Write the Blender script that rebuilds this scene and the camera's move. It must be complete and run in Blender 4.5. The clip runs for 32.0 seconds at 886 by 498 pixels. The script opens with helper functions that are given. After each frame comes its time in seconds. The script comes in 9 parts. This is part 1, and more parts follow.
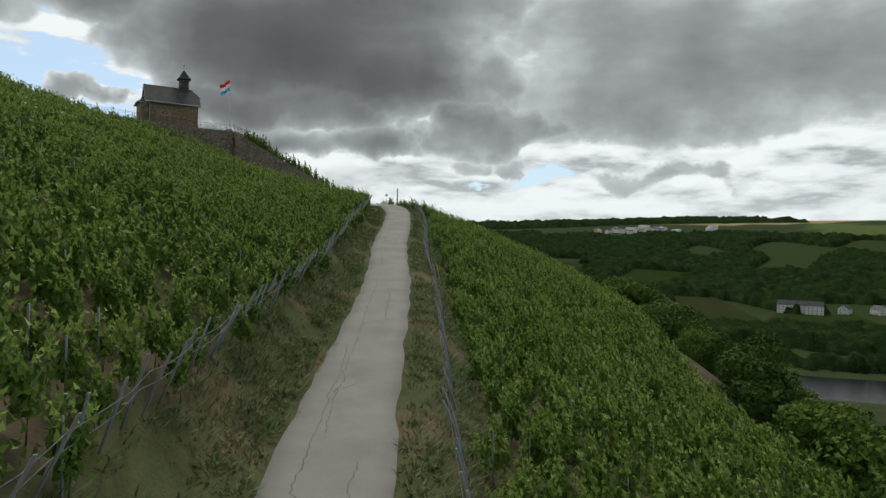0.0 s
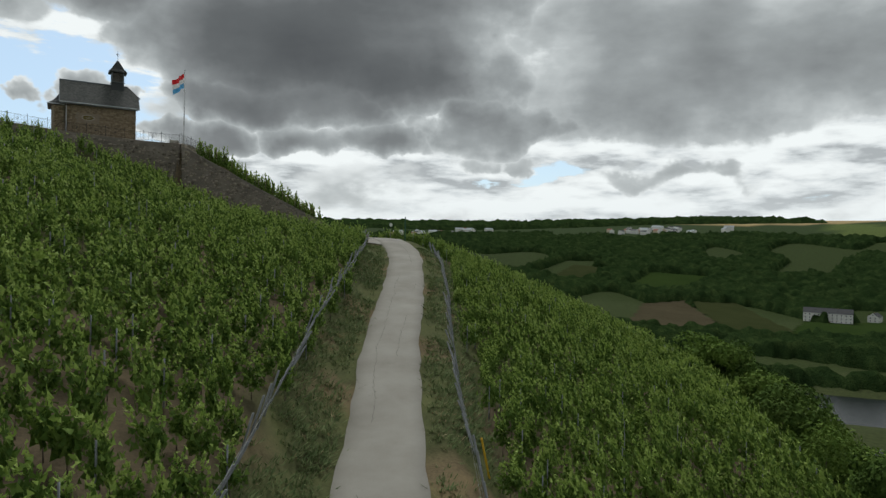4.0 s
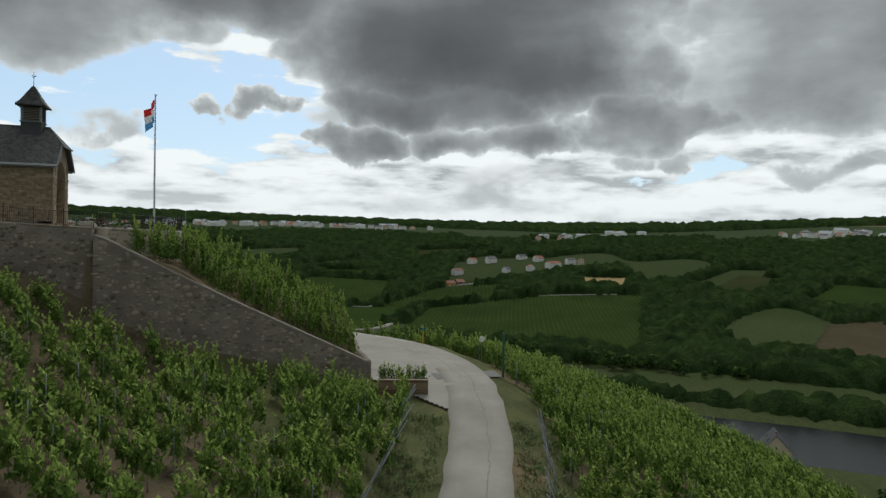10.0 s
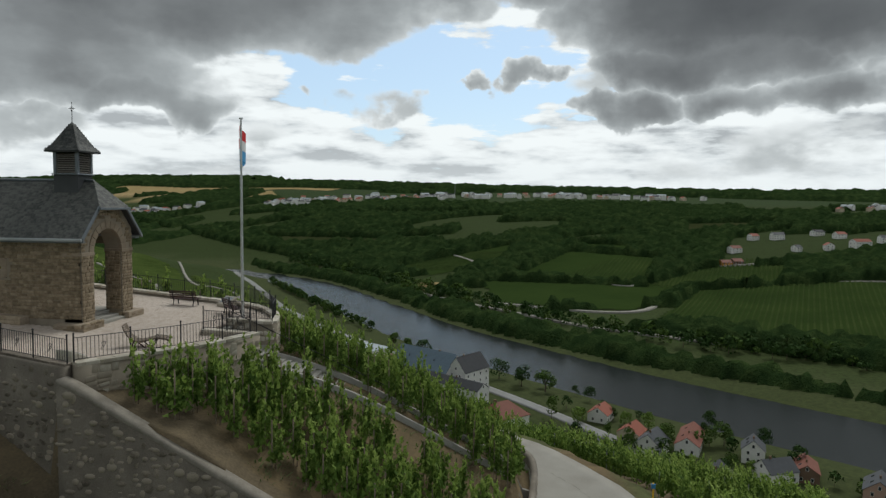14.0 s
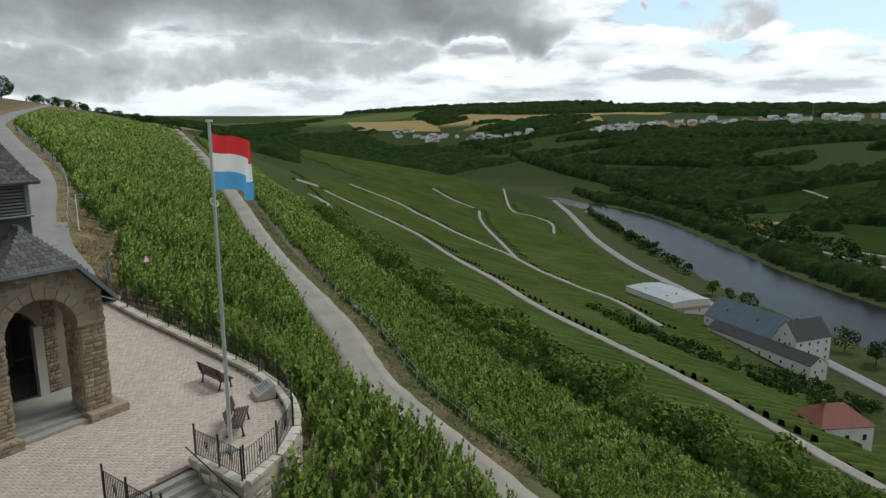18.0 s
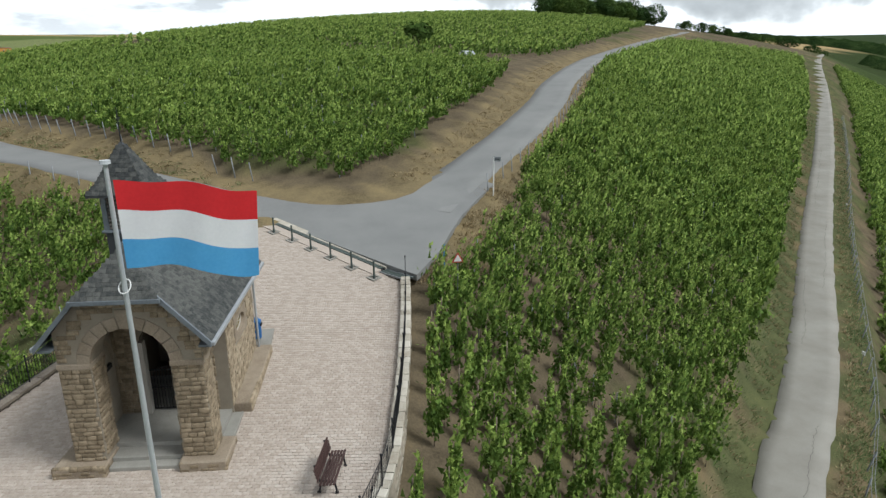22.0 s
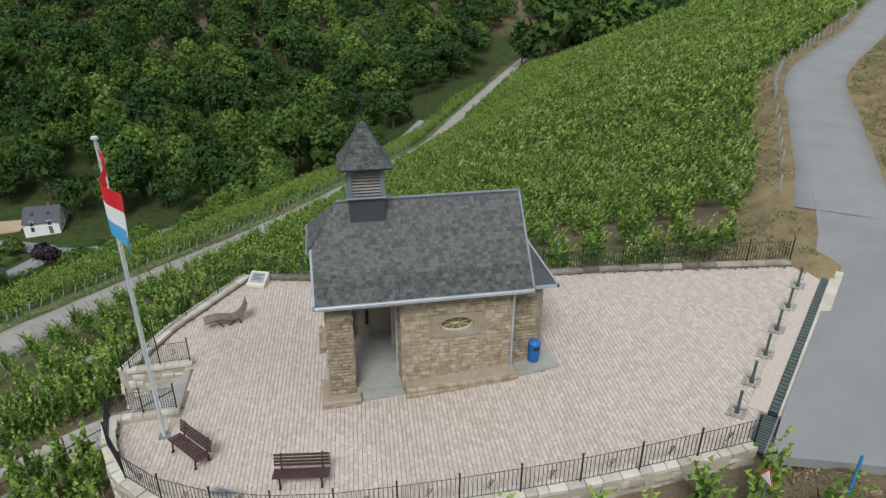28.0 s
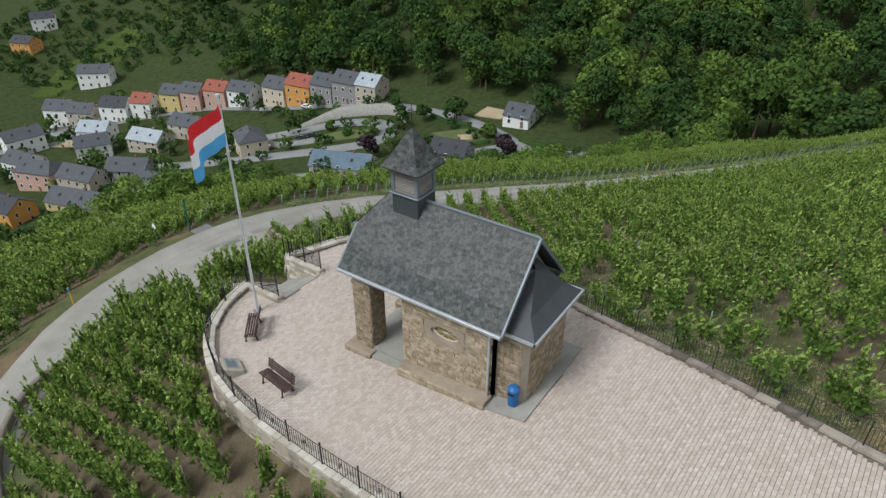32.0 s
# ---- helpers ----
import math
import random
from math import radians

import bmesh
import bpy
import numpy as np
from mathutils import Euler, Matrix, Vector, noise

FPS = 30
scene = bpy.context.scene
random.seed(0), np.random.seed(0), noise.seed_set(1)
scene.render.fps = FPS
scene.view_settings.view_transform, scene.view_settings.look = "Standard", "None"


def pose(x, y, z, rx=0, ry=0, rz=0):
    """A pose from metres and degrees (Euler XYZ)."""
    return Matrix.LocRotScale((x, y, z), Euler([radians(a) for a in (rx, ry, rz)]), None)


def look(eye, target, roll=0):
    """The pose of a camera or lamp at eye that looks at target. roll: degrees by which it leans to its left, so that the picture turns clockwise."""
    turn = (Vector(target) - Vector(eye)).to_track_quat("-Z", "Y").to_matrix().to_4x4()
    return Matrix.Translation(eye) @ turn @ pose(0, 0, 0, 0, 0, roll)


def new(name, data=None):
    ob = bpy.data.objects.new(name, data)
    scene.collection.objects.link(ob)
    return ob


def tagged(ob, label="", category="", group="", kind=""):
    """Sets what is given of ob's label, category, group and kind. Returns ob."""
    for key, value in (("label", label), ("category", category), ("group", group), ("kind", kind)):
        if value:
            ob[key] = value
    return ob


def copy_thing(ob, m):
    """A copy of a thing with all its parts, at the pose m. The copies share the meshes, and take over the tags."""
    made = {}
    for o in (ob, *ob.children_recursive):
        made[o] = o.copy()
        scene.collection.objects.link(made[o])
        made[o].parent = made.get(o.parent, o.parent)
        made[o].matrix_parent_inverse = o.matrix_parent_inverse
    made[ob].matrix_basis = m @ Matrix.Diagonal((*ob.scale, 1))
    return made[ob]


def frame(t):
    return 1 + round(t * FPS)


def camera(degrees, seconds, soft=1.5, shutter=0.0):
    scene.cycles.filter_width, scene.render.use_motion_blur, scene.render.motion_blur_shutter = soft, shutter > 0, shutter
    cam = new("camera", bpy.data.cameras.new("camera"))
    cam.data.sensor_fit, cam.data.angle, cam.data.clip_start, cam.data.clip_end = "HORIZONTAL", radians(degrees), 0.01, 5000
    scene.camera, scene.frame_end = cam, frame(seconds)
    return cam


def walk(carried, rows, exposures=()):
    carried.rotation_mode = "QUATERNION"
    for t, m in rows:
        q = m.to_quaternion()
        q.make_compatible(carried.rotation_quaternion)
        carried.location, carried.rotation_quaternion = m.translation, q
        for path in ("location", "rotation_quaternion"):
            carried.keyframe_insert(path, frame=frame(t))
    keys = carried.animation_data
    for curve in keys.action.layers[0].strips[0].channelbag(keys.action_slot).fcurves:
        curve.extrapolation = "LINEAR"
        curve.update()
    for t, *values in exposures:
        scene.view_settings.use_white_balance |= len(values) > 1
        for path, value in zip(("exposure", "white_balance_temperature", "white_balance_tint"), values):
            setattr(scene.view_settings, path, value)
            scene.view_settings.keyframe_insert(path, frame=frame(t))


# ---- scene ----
import mathutils.geometry

cam = camera(68.09, 32.0, 1.4)
PATH = [
    (0.0, pose(16.66, 111.14, -16.33, 89.46, -0.99, 148.81)),
    (0.5, pose(15.02, 108.13, -15.49, 89.31, -1.08, 148.85)),
    (1.0, pose(13.39, 105.11, -14.68, 89.26, -1.17, 148.99)),
    (1.5, pose(11.77, 102.07, -13.89, 89.23, -1.16, 149.02)),
    (2.0, pose(10.17, 99.03, -13.13, 89.20, -1.24, 149.16)),
    (2.5, pose(8.60, 95.95, -12.39, 89.22, -1.15, 149.19)),
    (3.0, pose(7.05, 92.87, -11.65, 89.24, -1.17, 149.32)),
    (6.0, pose(-2.29, 74.81, -6.94, 89.23, -0.89, 150.29)),
    (6.5, pose(-4.00, 72.24, -6.24, 89.22, -0.94, 150.69)),
    (7.0, pose(-5.74, 69.76, -5.53, 89.22, -0.79, 151.29)),
    (7.5, pose(-7.54, 67.33, -4.77, 89.11, -0.74, 152.26)),
    (8.0, pose(-9.36, 64.92, -3.94, 89.11, -0.70, 153.63)),
    (8.5, pose(-11.20, 62.45, -3.04, 89.06, -0.76, 155.39)),
    (9.0, pose(-12.96, 59.95, -2.08, 89.01, -0.72, 157.35)),
    (9.5, pose(-14.54, 57.51, -1.09, 89.01, -0.86, 159.72)),
    (10.0, pose(-16.02, 54.99, -0.11, 89.01, -1.09, 162.39)),
    (10.5, pose(-17.44, 52.30, 0.77, 88.94, -0.93, 165.18)),
    (11.0, pose(-18.75, 49.50, 1.62, 88.98, -0.77, 167.97)),
    (11.5, pose(-19.90, 46.60, 2.49, 88.93, -0.93, 170.68)),
    (12.0, pose(-20.93, 43.69, 3.35, 88.88, -0.88, 173.48)),
    (12.5, pose(-21.86, 40.91, 4.18, 88.30, -0.78, 176.27)),
    (13.0, pose(-22.70, 38.16, 4.98, 87.53, -0.77, 179.17)),
    (13.5, pose(-23.50, 35.34, 5.74, 86.69, -0.74, -178.03)),
    (14.0, pose(-24.20, 32.53, 6.49, 85.96, -0.70, -174.82)),
    (14.5, pose(-24.79, 29.80, 7.25, 85.23, -0.46, -171.39)),
    (16.5, pose(-26.53, 18.88, 9.57, 82.03, -0.15, -157.37)),
    (17.0, pose(-26.88, 16.15, 10.02, 81.26, 0.01, -153.87)),
    (17.5, pose(-27.19, 13.41, 10.44, 80.29, 0.09, -150.32)),
    (18.0, pose(-27.38, 10.67, 10.82, 79.32, 0.17, -146.77)),
    (18.5, pose(-27.38, 7.91, 11.16, 78.35, 0.41, -143.01)),
    (19.0, pose(-27.22, 5.16, 11.49, 77.47, 0.54, -138.83)),
    (19.5, pose(-26.90, 2.44, 11.86, 76.63, 0.71, -133.07)),
    (20.0, pose(-26.44, -0.17, 12.19, 75.90, 0.88, -125.92)),
    (20.5, pose(-25.86, -2.60, 12.37, 75.26, 0.74, -118.56)),
    (21.0, pose(-25.11, -4.81, 12.52, 74.62, 0.70, -110.71)),
    (21.5, pose(-24.07, -6.71, 12.74, 73.77, 0.66, -102.16)),
    (22.0, pose(-22.88, -8.46, 12.97, 73.21, 0.62, -94.19)),
    (22.5, pose(-21.65, -10.23, 13.20, 72.58, 0.54, -88.17)),
    (23.0, pose(-20.34, -11.95, 13.42, 72.15, 0.37, -82.81)),
    (23.5, pose(-18.95, -13.66, 13.63, 71.40, 0.48, -77.26)),
    (24.0, pose(-17.48, -15.30, 13.83, 70.75, 0.60, -71.01)),
    (24.5, pose(-15.96, -16.89, 14.03, 70.07, 0.49, -63.74)),
    (25.0, pose(-14.36, -18.35, 14.26, 69.40, 0.48, -56.30)),
    (25.5, pose(-12.64, -19.60, 14.55, 68.44, 0.33, -48.79)),
    (27.5, pose(-5.05, -22.65, 16.07, 64.91, -0.16, -17.94)),
    (28.0, pose(-3.15, -22.85, 16.45, 64.03, -0.21, -10.32)),
    (28.5, pose(-1.34, -22.95, 16.87, 63.14, -0.26, -3.38)),
    (29.0, pose(0.52, -22.91, 17.29, 62.36, -0.31, 1.77)),
    (29.5, pose(2.56, -22.68, 17.65, 61.66, -0.31, 6.37)),
    (30.0, pose(4.68, -22.30, 18.00, 60.96, -0.23, 11.03)),
    (30.5, pose(6.81, -21.78, 18.41, 60.24, -0.14, 16.05)),
    (31.0, pose(8.91, -21.10, 18.88, 59.42, -0.13, 21.83)),
    (31.5, pose(10.88, -20.17, 19.44, 58.55, -0.09, 28.24)),
    (32.0, pose(12.81, -19.14, 20.03, 57.79, -0.05, 34.64)),
]
EXPOSURES = [(0.0, 0.0, 6250, 5), (14.0, 0.02, 6200, 5), (17.0, 0.12, 6150, 5), (20.0, 0.42, 6050, 5.5), (24.0, 0.66, 5950, 7), (32.0, 0.7, 5900, 8)]
walk(cam, PATH, exposures=EXPOSURES)

# ---- daylight: a broken grey overcast and a veiled sun ----
SUN_ELEVATION, SUN_TURN = radians(52), radians(200)
world = bpy.data.worlds.new("overcast_sky")
world.use_nodes = True
scene.world = world


def node(tree, kind, **sets):
    n = tree.nodes.new(kind)
    for key, value in sets.items():
        if key in n.inputs:
            n.inputs[key].default_value = value
    return n


def link(tree, a, b):
    tree.links.new(a, b)


def math_node(tree, op, a, b=None, clamp=False):
    n = tree.nodes.new("ShaderNodeMath")
    n.operation, n.use_clamp = op, clamp
    for k, v in enumerate((a, b)):
        if v is None:
            continue
        if isinstance(v, (int, float)):
            n.inputs[k].default_value = v
        else:
            tree.links.new(v, n.inputs[k])
    return n.outputs[0]


def ramp_node(tree, fac, stops, mode="LINEAR"):
    n = tree.nodes.new("ShaderNodeValToRGB")
    n.color_ramp.interpolation = mode
    while len(n.color_ramp.elements) < len(stops):
        n.color_ramp.elements.new(0.5)
    for e, (p, c) in zip(n.color_ramp.elements, stops):
        e.position, e.color = p, (*c, 1) if len(c) == 3 else c
    tree.links.new(fac, n.inputs[0])
    return n.outputs[0]


def mix_node(tree, fac, a, b, blend="MIX"):
    n = tree.nodes.new("ShaderNodeMix")
    n.data_type, n.blend_type = "RGBA", blend
    for sock, v in ((n.inputs[0], fac), (n.inputs[6], a), (n.inputs[7], b)):
        if isinstance(v, (int, float)):
            sock.default_value = v
        elif isinstance(v, tuple):
            sock.default_value = (*v, 1)
        else:
            tree.links.new(v, sock)
    return n.outputs[2]


def build_sky():
    """A broken cumulus sky: heavy grey banks and smaller puffs over a pale layer with gaps of blue."""
    t = world.node_tree
    t.nodes.clear()
    out, bg = node(t, "ShaderNodeOutputWorld"), node(t, "ShaderNodeBackground", Strength=1.0)
    sky = t.nodes.new("ShaderNodeTexSky")
    sky.sky_type, sky.sun_disc, sky.sun_elevation, sky.sun_rotation = "NISHITA", False, SUN_ELEVATION, SUN_TURN
    blue = mix_node(t, 1.0, sky.outputs[0], (0.13, 0.13, 0.13), "MULTIPLY")
    blue = mix_node(t, 0.6, blue, (0.56, 0.7, 0.86))
    way = node(t, "ShaderNodeTexCoord").outputs["Generated"]
    sep = node(t, "ShaderNodeSeparateXYZ")
    link(t, way, sep.inputs[0])
    up = math_node(t, "MAXIMUM", sep.outputs[2], 0.0)
    rise = math_node(t, "MULTIPLY", math_node(t, "ARCSINE", up), 180 / math.pi)
    bearing = math_node(t, "MULTIPLY", math_node(t, "ARCTAN2", sep.outputs[0], math_node(t, "MULTIPLY", sep.outputs[1], -1.0)), 180 / math.pi)

    def cloud(scale, detail, rough, shift, stretch):
        m = node(t, "ShaderNodeMapping")
        m.inputs["Location"].default_value, m.inputs["Scale"].default_value = shift, stretch
        link(t, way, m.inputs[0])
        n = node(t, "ShaderNodeTexNoise", Scale=scale, Detail=detail, Roughness=rough)
        link(t, m.outputs[0], n.inputs[0])
        return n.outputs[0]

    warp = node(t, "ShaderNodeTexNoise", Scale=8.0, Detail=5, Roughness=0.52)
    link(t, way, warp.inputs[0])
    warp_rgb = node(t, "ShaderNodeSeparateColor")
    link(t, warp.outputs["Color"], warp_rgb.inputs[0])
    ragged_bearing = math_node(t, "ADD", bearing, math_node(t, "MULTIPLY", math_node(t, "SUBTRACT", warp_rgb.outputs[0], 0.5), 22.0))
    ragged_rise = math_node(t, "ADD", rise, math_node(t, "MULTIPLY", math_node(t, "SUBTRACT", warp_rgb.outputs[1], 0.5), 8.0))

    def heap(a, e, wide, below, above, weight):
        """A bank of cloud at a bearing and height in degrees, steep below and rounded above."""
        dx = math_node(t, "DIVIDE", math_node(t, "SUBTRACT", ragged_bearing, a), wide)
        dy = math_node(t, "SUBTRACT", ragged_rise, e)
        dy = math_node(t, "MAXIMUM", math_node(t, "DIVIDE", dy, above), math_node(t, "DIVIDE", dy, -below))
        r = math_node(t, "ADD", math_node(t, "MULTIPLY", dx, dx), math_node(t, "MULTIPLY", dy, dy))
        return math_node(t, "MULTIPLY", math_node(t, "MAXIMUM", math_node(t, "SUBTRACT", 1.0, math_node(t, "MULTIPLY", r, 0.6)), -0.5), weight)

    def heaps(rows):
        total = -0.5
        for row in rows:
            total = math_node(t, "MAXIMUM", heap(*row), total)
        return total

    # thickness of the dark clouds
    lump, lump_up = (cloud(4.6, 8, 0.5, (1.3, 4.1, 0.7 + k), (1, 1, 2.1)) for k in (0.0, 0.05))
    zenith = math_node(t, "MULTIPLY", math_node(t, "SUBTRACT", rise, 26.0), 0.03)
    behind = math_node(t, "MULTIPLY", math_node(t, "SUBTRACT", math_node(t, "ABSOLUTE", bearing), 88.0), 0.02)
    far_off = math_node(t, "MINIMUM", math_node(t, "MAXIMUM", zenith, math_node(t, "MINIMUM", behind, math_node(t, "MULTIPLY", math_node(t, "SUBTRACT", rise, 7.0), 0.06))), 0.48)
    mass = math_node(t, "MAXIMUM", math_node(t, "MAXIMUM", heaps(BANKS), heaps(PUFFS)), far_off)
    thick = math_node(t, "ADD", mass, math_node(t, "MULTIPLY", math_node(t, "SUBTRACT", lump, 0.5), 2.3))
    emboss = math_node(t, "MULTIPLY", math_node(t, "SUBTRACT", lump_up, lump), 1.2)
    depth_ = math_node(t, "ADD", thick, emboss)
    dark = ramp_node(t, math_node(t, "MULTIPLY", depth_, 0.5), [(0.0, (0.8, 0.8, 0.795)), (0.1, (0.52, 0.53, 0.53)), (0.22, (0.34, 0.35, 0.353)), (0.38, (0.215, 0.22, 0.224)), (0.58, (0.135, 0.139, 0.143)), (0.85, (0.092, 0.095, 0.1))])
    dark_cover = ramp_node(t, thick, [(0.0, (0, 0, 0)), (0.2, (1, 1, 1))], "EASE")

    # the pale cumulus behind them, flattened towards the horizon, with gaps of blue
    puff, puff_up = (cloud(7.5, 9, 0.55, (2.6, 0.4, 3.3 + k), (1, 1, 4.2)) for k in (0.0, 0.1))
    light = math_node(t, "ADD", puff, math_node(t, "MULTIPLY", math_node(t, "SUBTRACT", puff, puff_up), 0.85))
    pale = ramp_node(t, light, [(0.26, (0.44, 0.45, 0.46)), (0.4, (0.7, 0.71, 0.715)), (0.5, (0.84, 0.84, 0.835)), (0.62, (0.93, 0.93, 0.92))])
    gap = math_node(t, "ADD", heaps(GAPS), math_node(t, "MULTIPLY", math_node(t, "SUBTRACT", 0.5, puff), 3.2))
    open_ = ramp_node(t, gap, [(0.3, (0, 0, 0)), (0.55, (1, 1, 1))], "EASE")
    col = mix_node(t, open_, pale, blue)
    haze = ramp_node(t, up, [(0.0, (0.8, 0.8, 0.8)), (0.03, (0.42, 0.42, 0.42)), (0.09, (0, 0, 0))])
    col = mix_node(t, haze, col, (0.8, 0.815, 0.82))
    col = mix_node(t, dark_cover, col, dark)
    link(t, col, bg.inputs[0])
    bg.inputs[1].default_value = SKY_LIGHT
    link(t, bg.outputs[0], out.inputs[0])


# bearing from due south, height, half breadth, depth below and above (degrees), weight
SKY_LIGHT = 1.0
BANKS = [(-21, 16.5, 16, 4.6, 9, 1.15), (22, 17, 17, 5.5, 9, 1.0), (2, 20.5, 17, 4.2, 8, 1.0), (-53, 15.5, 18, 5.6, 10, 0.58), (37, 11, 14, 4, 6, 0.62), (52, 12, 22, 5, 9, 0.75), (79, 8, 13, 3.2, 5, 0.6), (-82, 13, 16, 6, 9, 0.6)]
PUFFS = [(-15.7, 11, 7, 1.6, 2.5, 0.75), (-12, 7.5, 4.2, 1.0, 1.3, 0.55), (-24, 8, 5.2, 1.3, 1.8, 0.6), (-33, 10, 6, 2, 2.5, 0.7), (-36.5, 7.3, 3.8, 1.0, 1.5, 0.5), (-1, 11, 2.2, 1.0, 1.4, 0.6), (10.8, 8, 3.9, 1.0, 1.4, 0.5), (16.6, 8.5, 1.8, 0.6, 0.8, 0.5), (-50, 6, 6, 0.8, 1.0, 0.35), (28, 7.3, 7, 1.2, 1.8, 0.5), (46, 4.6, 10, 1.2, 1.8, 0.42), (68, 4.4, 12, 1.4, 1.8, 0.45)]
GAPS = [(5, 9.5, 16, 3.6, 5, 0.75), (-0.5, 14, 4, 2.0, 2.4, 0.6), (12, 10, 9, 3, 4, 0.8), (-39, 5.8, 4, 1.0, 1.2, 0.5)]
build_sky()
sun = new("sun", bpy.data.lights.new("sun", "SUN"))
sun.data.energy, sun.data.angle, sun.data.color = 1.9, radians(22), (1.0, 0.96, 0.9)
sun.matrix_world = look((0, 0, 60), (60 * math.sin(SUN_TURN) / math.tan(SUN_ELEVATION) * -1, -60 * math.cos(SUN_TURN) / math.tan(SUN_ELEVATION), 0))

# ---- materials ----


def material(name, stops, scale=2.0, fine=40.0, rough=0.85, bump=0.3, metal=0.0, island=0.0, random_tint=0.0, spec=0.3, depth=0.02, stretch=(1, 1, 1), translucent=0.0):
    """A surface of mottled colour at two scales with fine relief. stops: colours from dark to light."""
    m = bpy.data.materials.new(name)
    m.use_nodes = True
    t = m.node_tree
    b = t.nodes["Principled BSDF"]
    b.inputs["Roughness"].default_value, b.inputs["Metallic"].default_value, b.inputs["Specular IOR Level"].default_value = rough, metal, spec
    geo = node(t, "ShaderNodeNewGeometry")
    mp = node(t, "ShaderNodeMapping")
    mp.inputs["Scale"].default_value = stretch
    link(t, geo.outputs["Position"], mp.inputs[0])
    a, f = node(t, "ShaderNodeTexNoise", Scale=scale, Detail=5, Roughness=0.6), node(t, "ShaderNodeTexNoise", Scale=fine, Detail=3, Roughness=0.6)
    link(t, mp.outputs[0], a.inputs[0]), link(t, mp.outputs[0], f.inputs[0])
    v = math_node(t, "ADD", math_node(t, "MULTIPLY", a.outputs[0], 0.62), math_node(t, "MULTIPLY", f.outputs[0], 0.38))
    if island:
        v = math_node(t, "ADD", v, math_node(t, "MULTIPLY", math_node(t, "SUBTRACT", geo.outputs["Random Per Island"], 0.5), island))
    if random_tint:
        info = node(t, "ShaderNodeObjectInfo")
        v = math_node(t, "ADD", v, math_node(t, "MULTIPLY", math_node(t, "SUBTRACT", info.outputs["Random"], 0.5), random_tint))
    n = len(stops)
    col = ramp_node(t, v, [(0.3 + 0.4 * k / max(1, n - 1), c) for k, c in enumerate(stops)])
    link(t, col, b.inputs["Base Color"])
    if bump:
        bp = node(t, "ShaderNodeBump", Strength=bump, Distance=depth)
        link(t, v, bp.inputs["Height"]), link(t, bp.outputs[0], b.inputs["Normal"])
    if translucent:
        tr, mx = node(t, "ShaderNodeBsdfTranslucent"), node(t, "ShaderNodeMixShader")
        link(t, col, tr.inputs[0])
        mx.inputs[0].default_value = translucent
        link(t, b.outputs[0], mx.inputs[1]), link(t, tr.outputs[0], mx.inputs[2])
        link(t, mx.outputs[0], t.nodes["Material Output"].inputs[0])
    return m


M_LEAF = material("vine_leaf", [(0.06, 0.112, 0.021), (0.122, 0.198, 0.04), (0.205, 0.296, 0.068)], 0.3, 6, 0.65, 0, island=0.4, translucent=0.17, spec=0.1)
M_LEAF_YOUNG = material("young_vine_leaf", [(0.232, 0.335, 0.065), (0.3, 0.405, 0.092), (0.37, 0.465, 0.128)], 0.3, 6, 0.65, 0, island=0.36, translucent=0.22, spec=0.1)
M_TREE = material("tree_leaves", [(0.021, 0.045, 0.014), (0.038, 0.074, 0.021), (0.065, 0.108, 0.03)], 0.1, 1.2, 0.8, 0, island=0.14, translucent=0.08, spec=0.04)
M_TREE_LIGHT = material("light_tree_leaves", [(0.04, 0.075, 0.018), (0.066, 0.112, 0.025), (0.1, 0.15, 0.034)], 0.1, 1.2, 0.8, 0, island=0.16, translucent=0.1, spec=0.04)
M_TREE_FRESH = material("fresh_tree_leaves", [(0.075, 0.13, 0.025), (0.125, 0.195, 0.038), (0.18, 0.25, 0.058)], 0.09, 1.2, 0.8, 0, island=0.3, translucent=0.15, spec=0.06)
M_PURPLE = material("purple_leaves", [(0.012, 0.008, 0.01), (0.025, 0.014, 0.02), (0.04, 0.022, 0.028)], 0.4, 3, 0.7, 0, island=0.4)
M_BARK = material("bark", [(0.05, 0.035, 0.025), (0.1, 0.075, 0.055)], 3, 25, 0.9, 0.6)
M_STAKE = material("galvanised_stake", [(0.16, 0.17, 0.18), (0.3, 0.31, 0.32)], 2, 30, 0.55, 0.1, metal=0.5)
M_WOODSTAKE = material("weathered_stake", [(0.14, 0.11, 0.08), (0.28, 0.23, 0.17)], 4, 40, 0.9, 0.4, stretch=(1, 1, 0.15))
M_ASPHALT = material("grey_asphalt", [(0.17, 0.17, 0.168), (0.215, 0.215, 0.21), (0.25, 0.248, 0.24)], 0.25, 60, 0.85, 0.15, depth=0.006)
M_CONCRETE_ROAD = material("pale_worn_road", [(0.2, 0.185, 0.16), (0.27, 0.255, 0.225), (0.33, 0.315, 0.28)], 0.35, 35, 0.9, 0.25, depth=0.01)
M_ROAD_PATCH = material("dark_road_patch", [(0.13, 0.13, 0.125), (0.18, 0.178, 0.17)], 0.6, 45, 0.9, 0.2, depth=0.008)
M_CRACK = material("road_crack", [(0.11, 0.105, 0.092), (0.16, 0.15, 0.13)], 2, 20, 0.95, 0.3)
M_PAVER = material("pink_paver", [(0.38, 0.318, 0.265), (0.462, 0.395, 0.34), (0.54, 0.48, 0.425)], 11.0, 40, 0.85, 0.2, island=0.22, random_tint=0.22, depth=0.004)
M_JOINT = material("sand_joint", [(0.13, 0.1, 0.08), (0.2, 0.16, 0.13)], 2, 50, 0.95, 0.3)
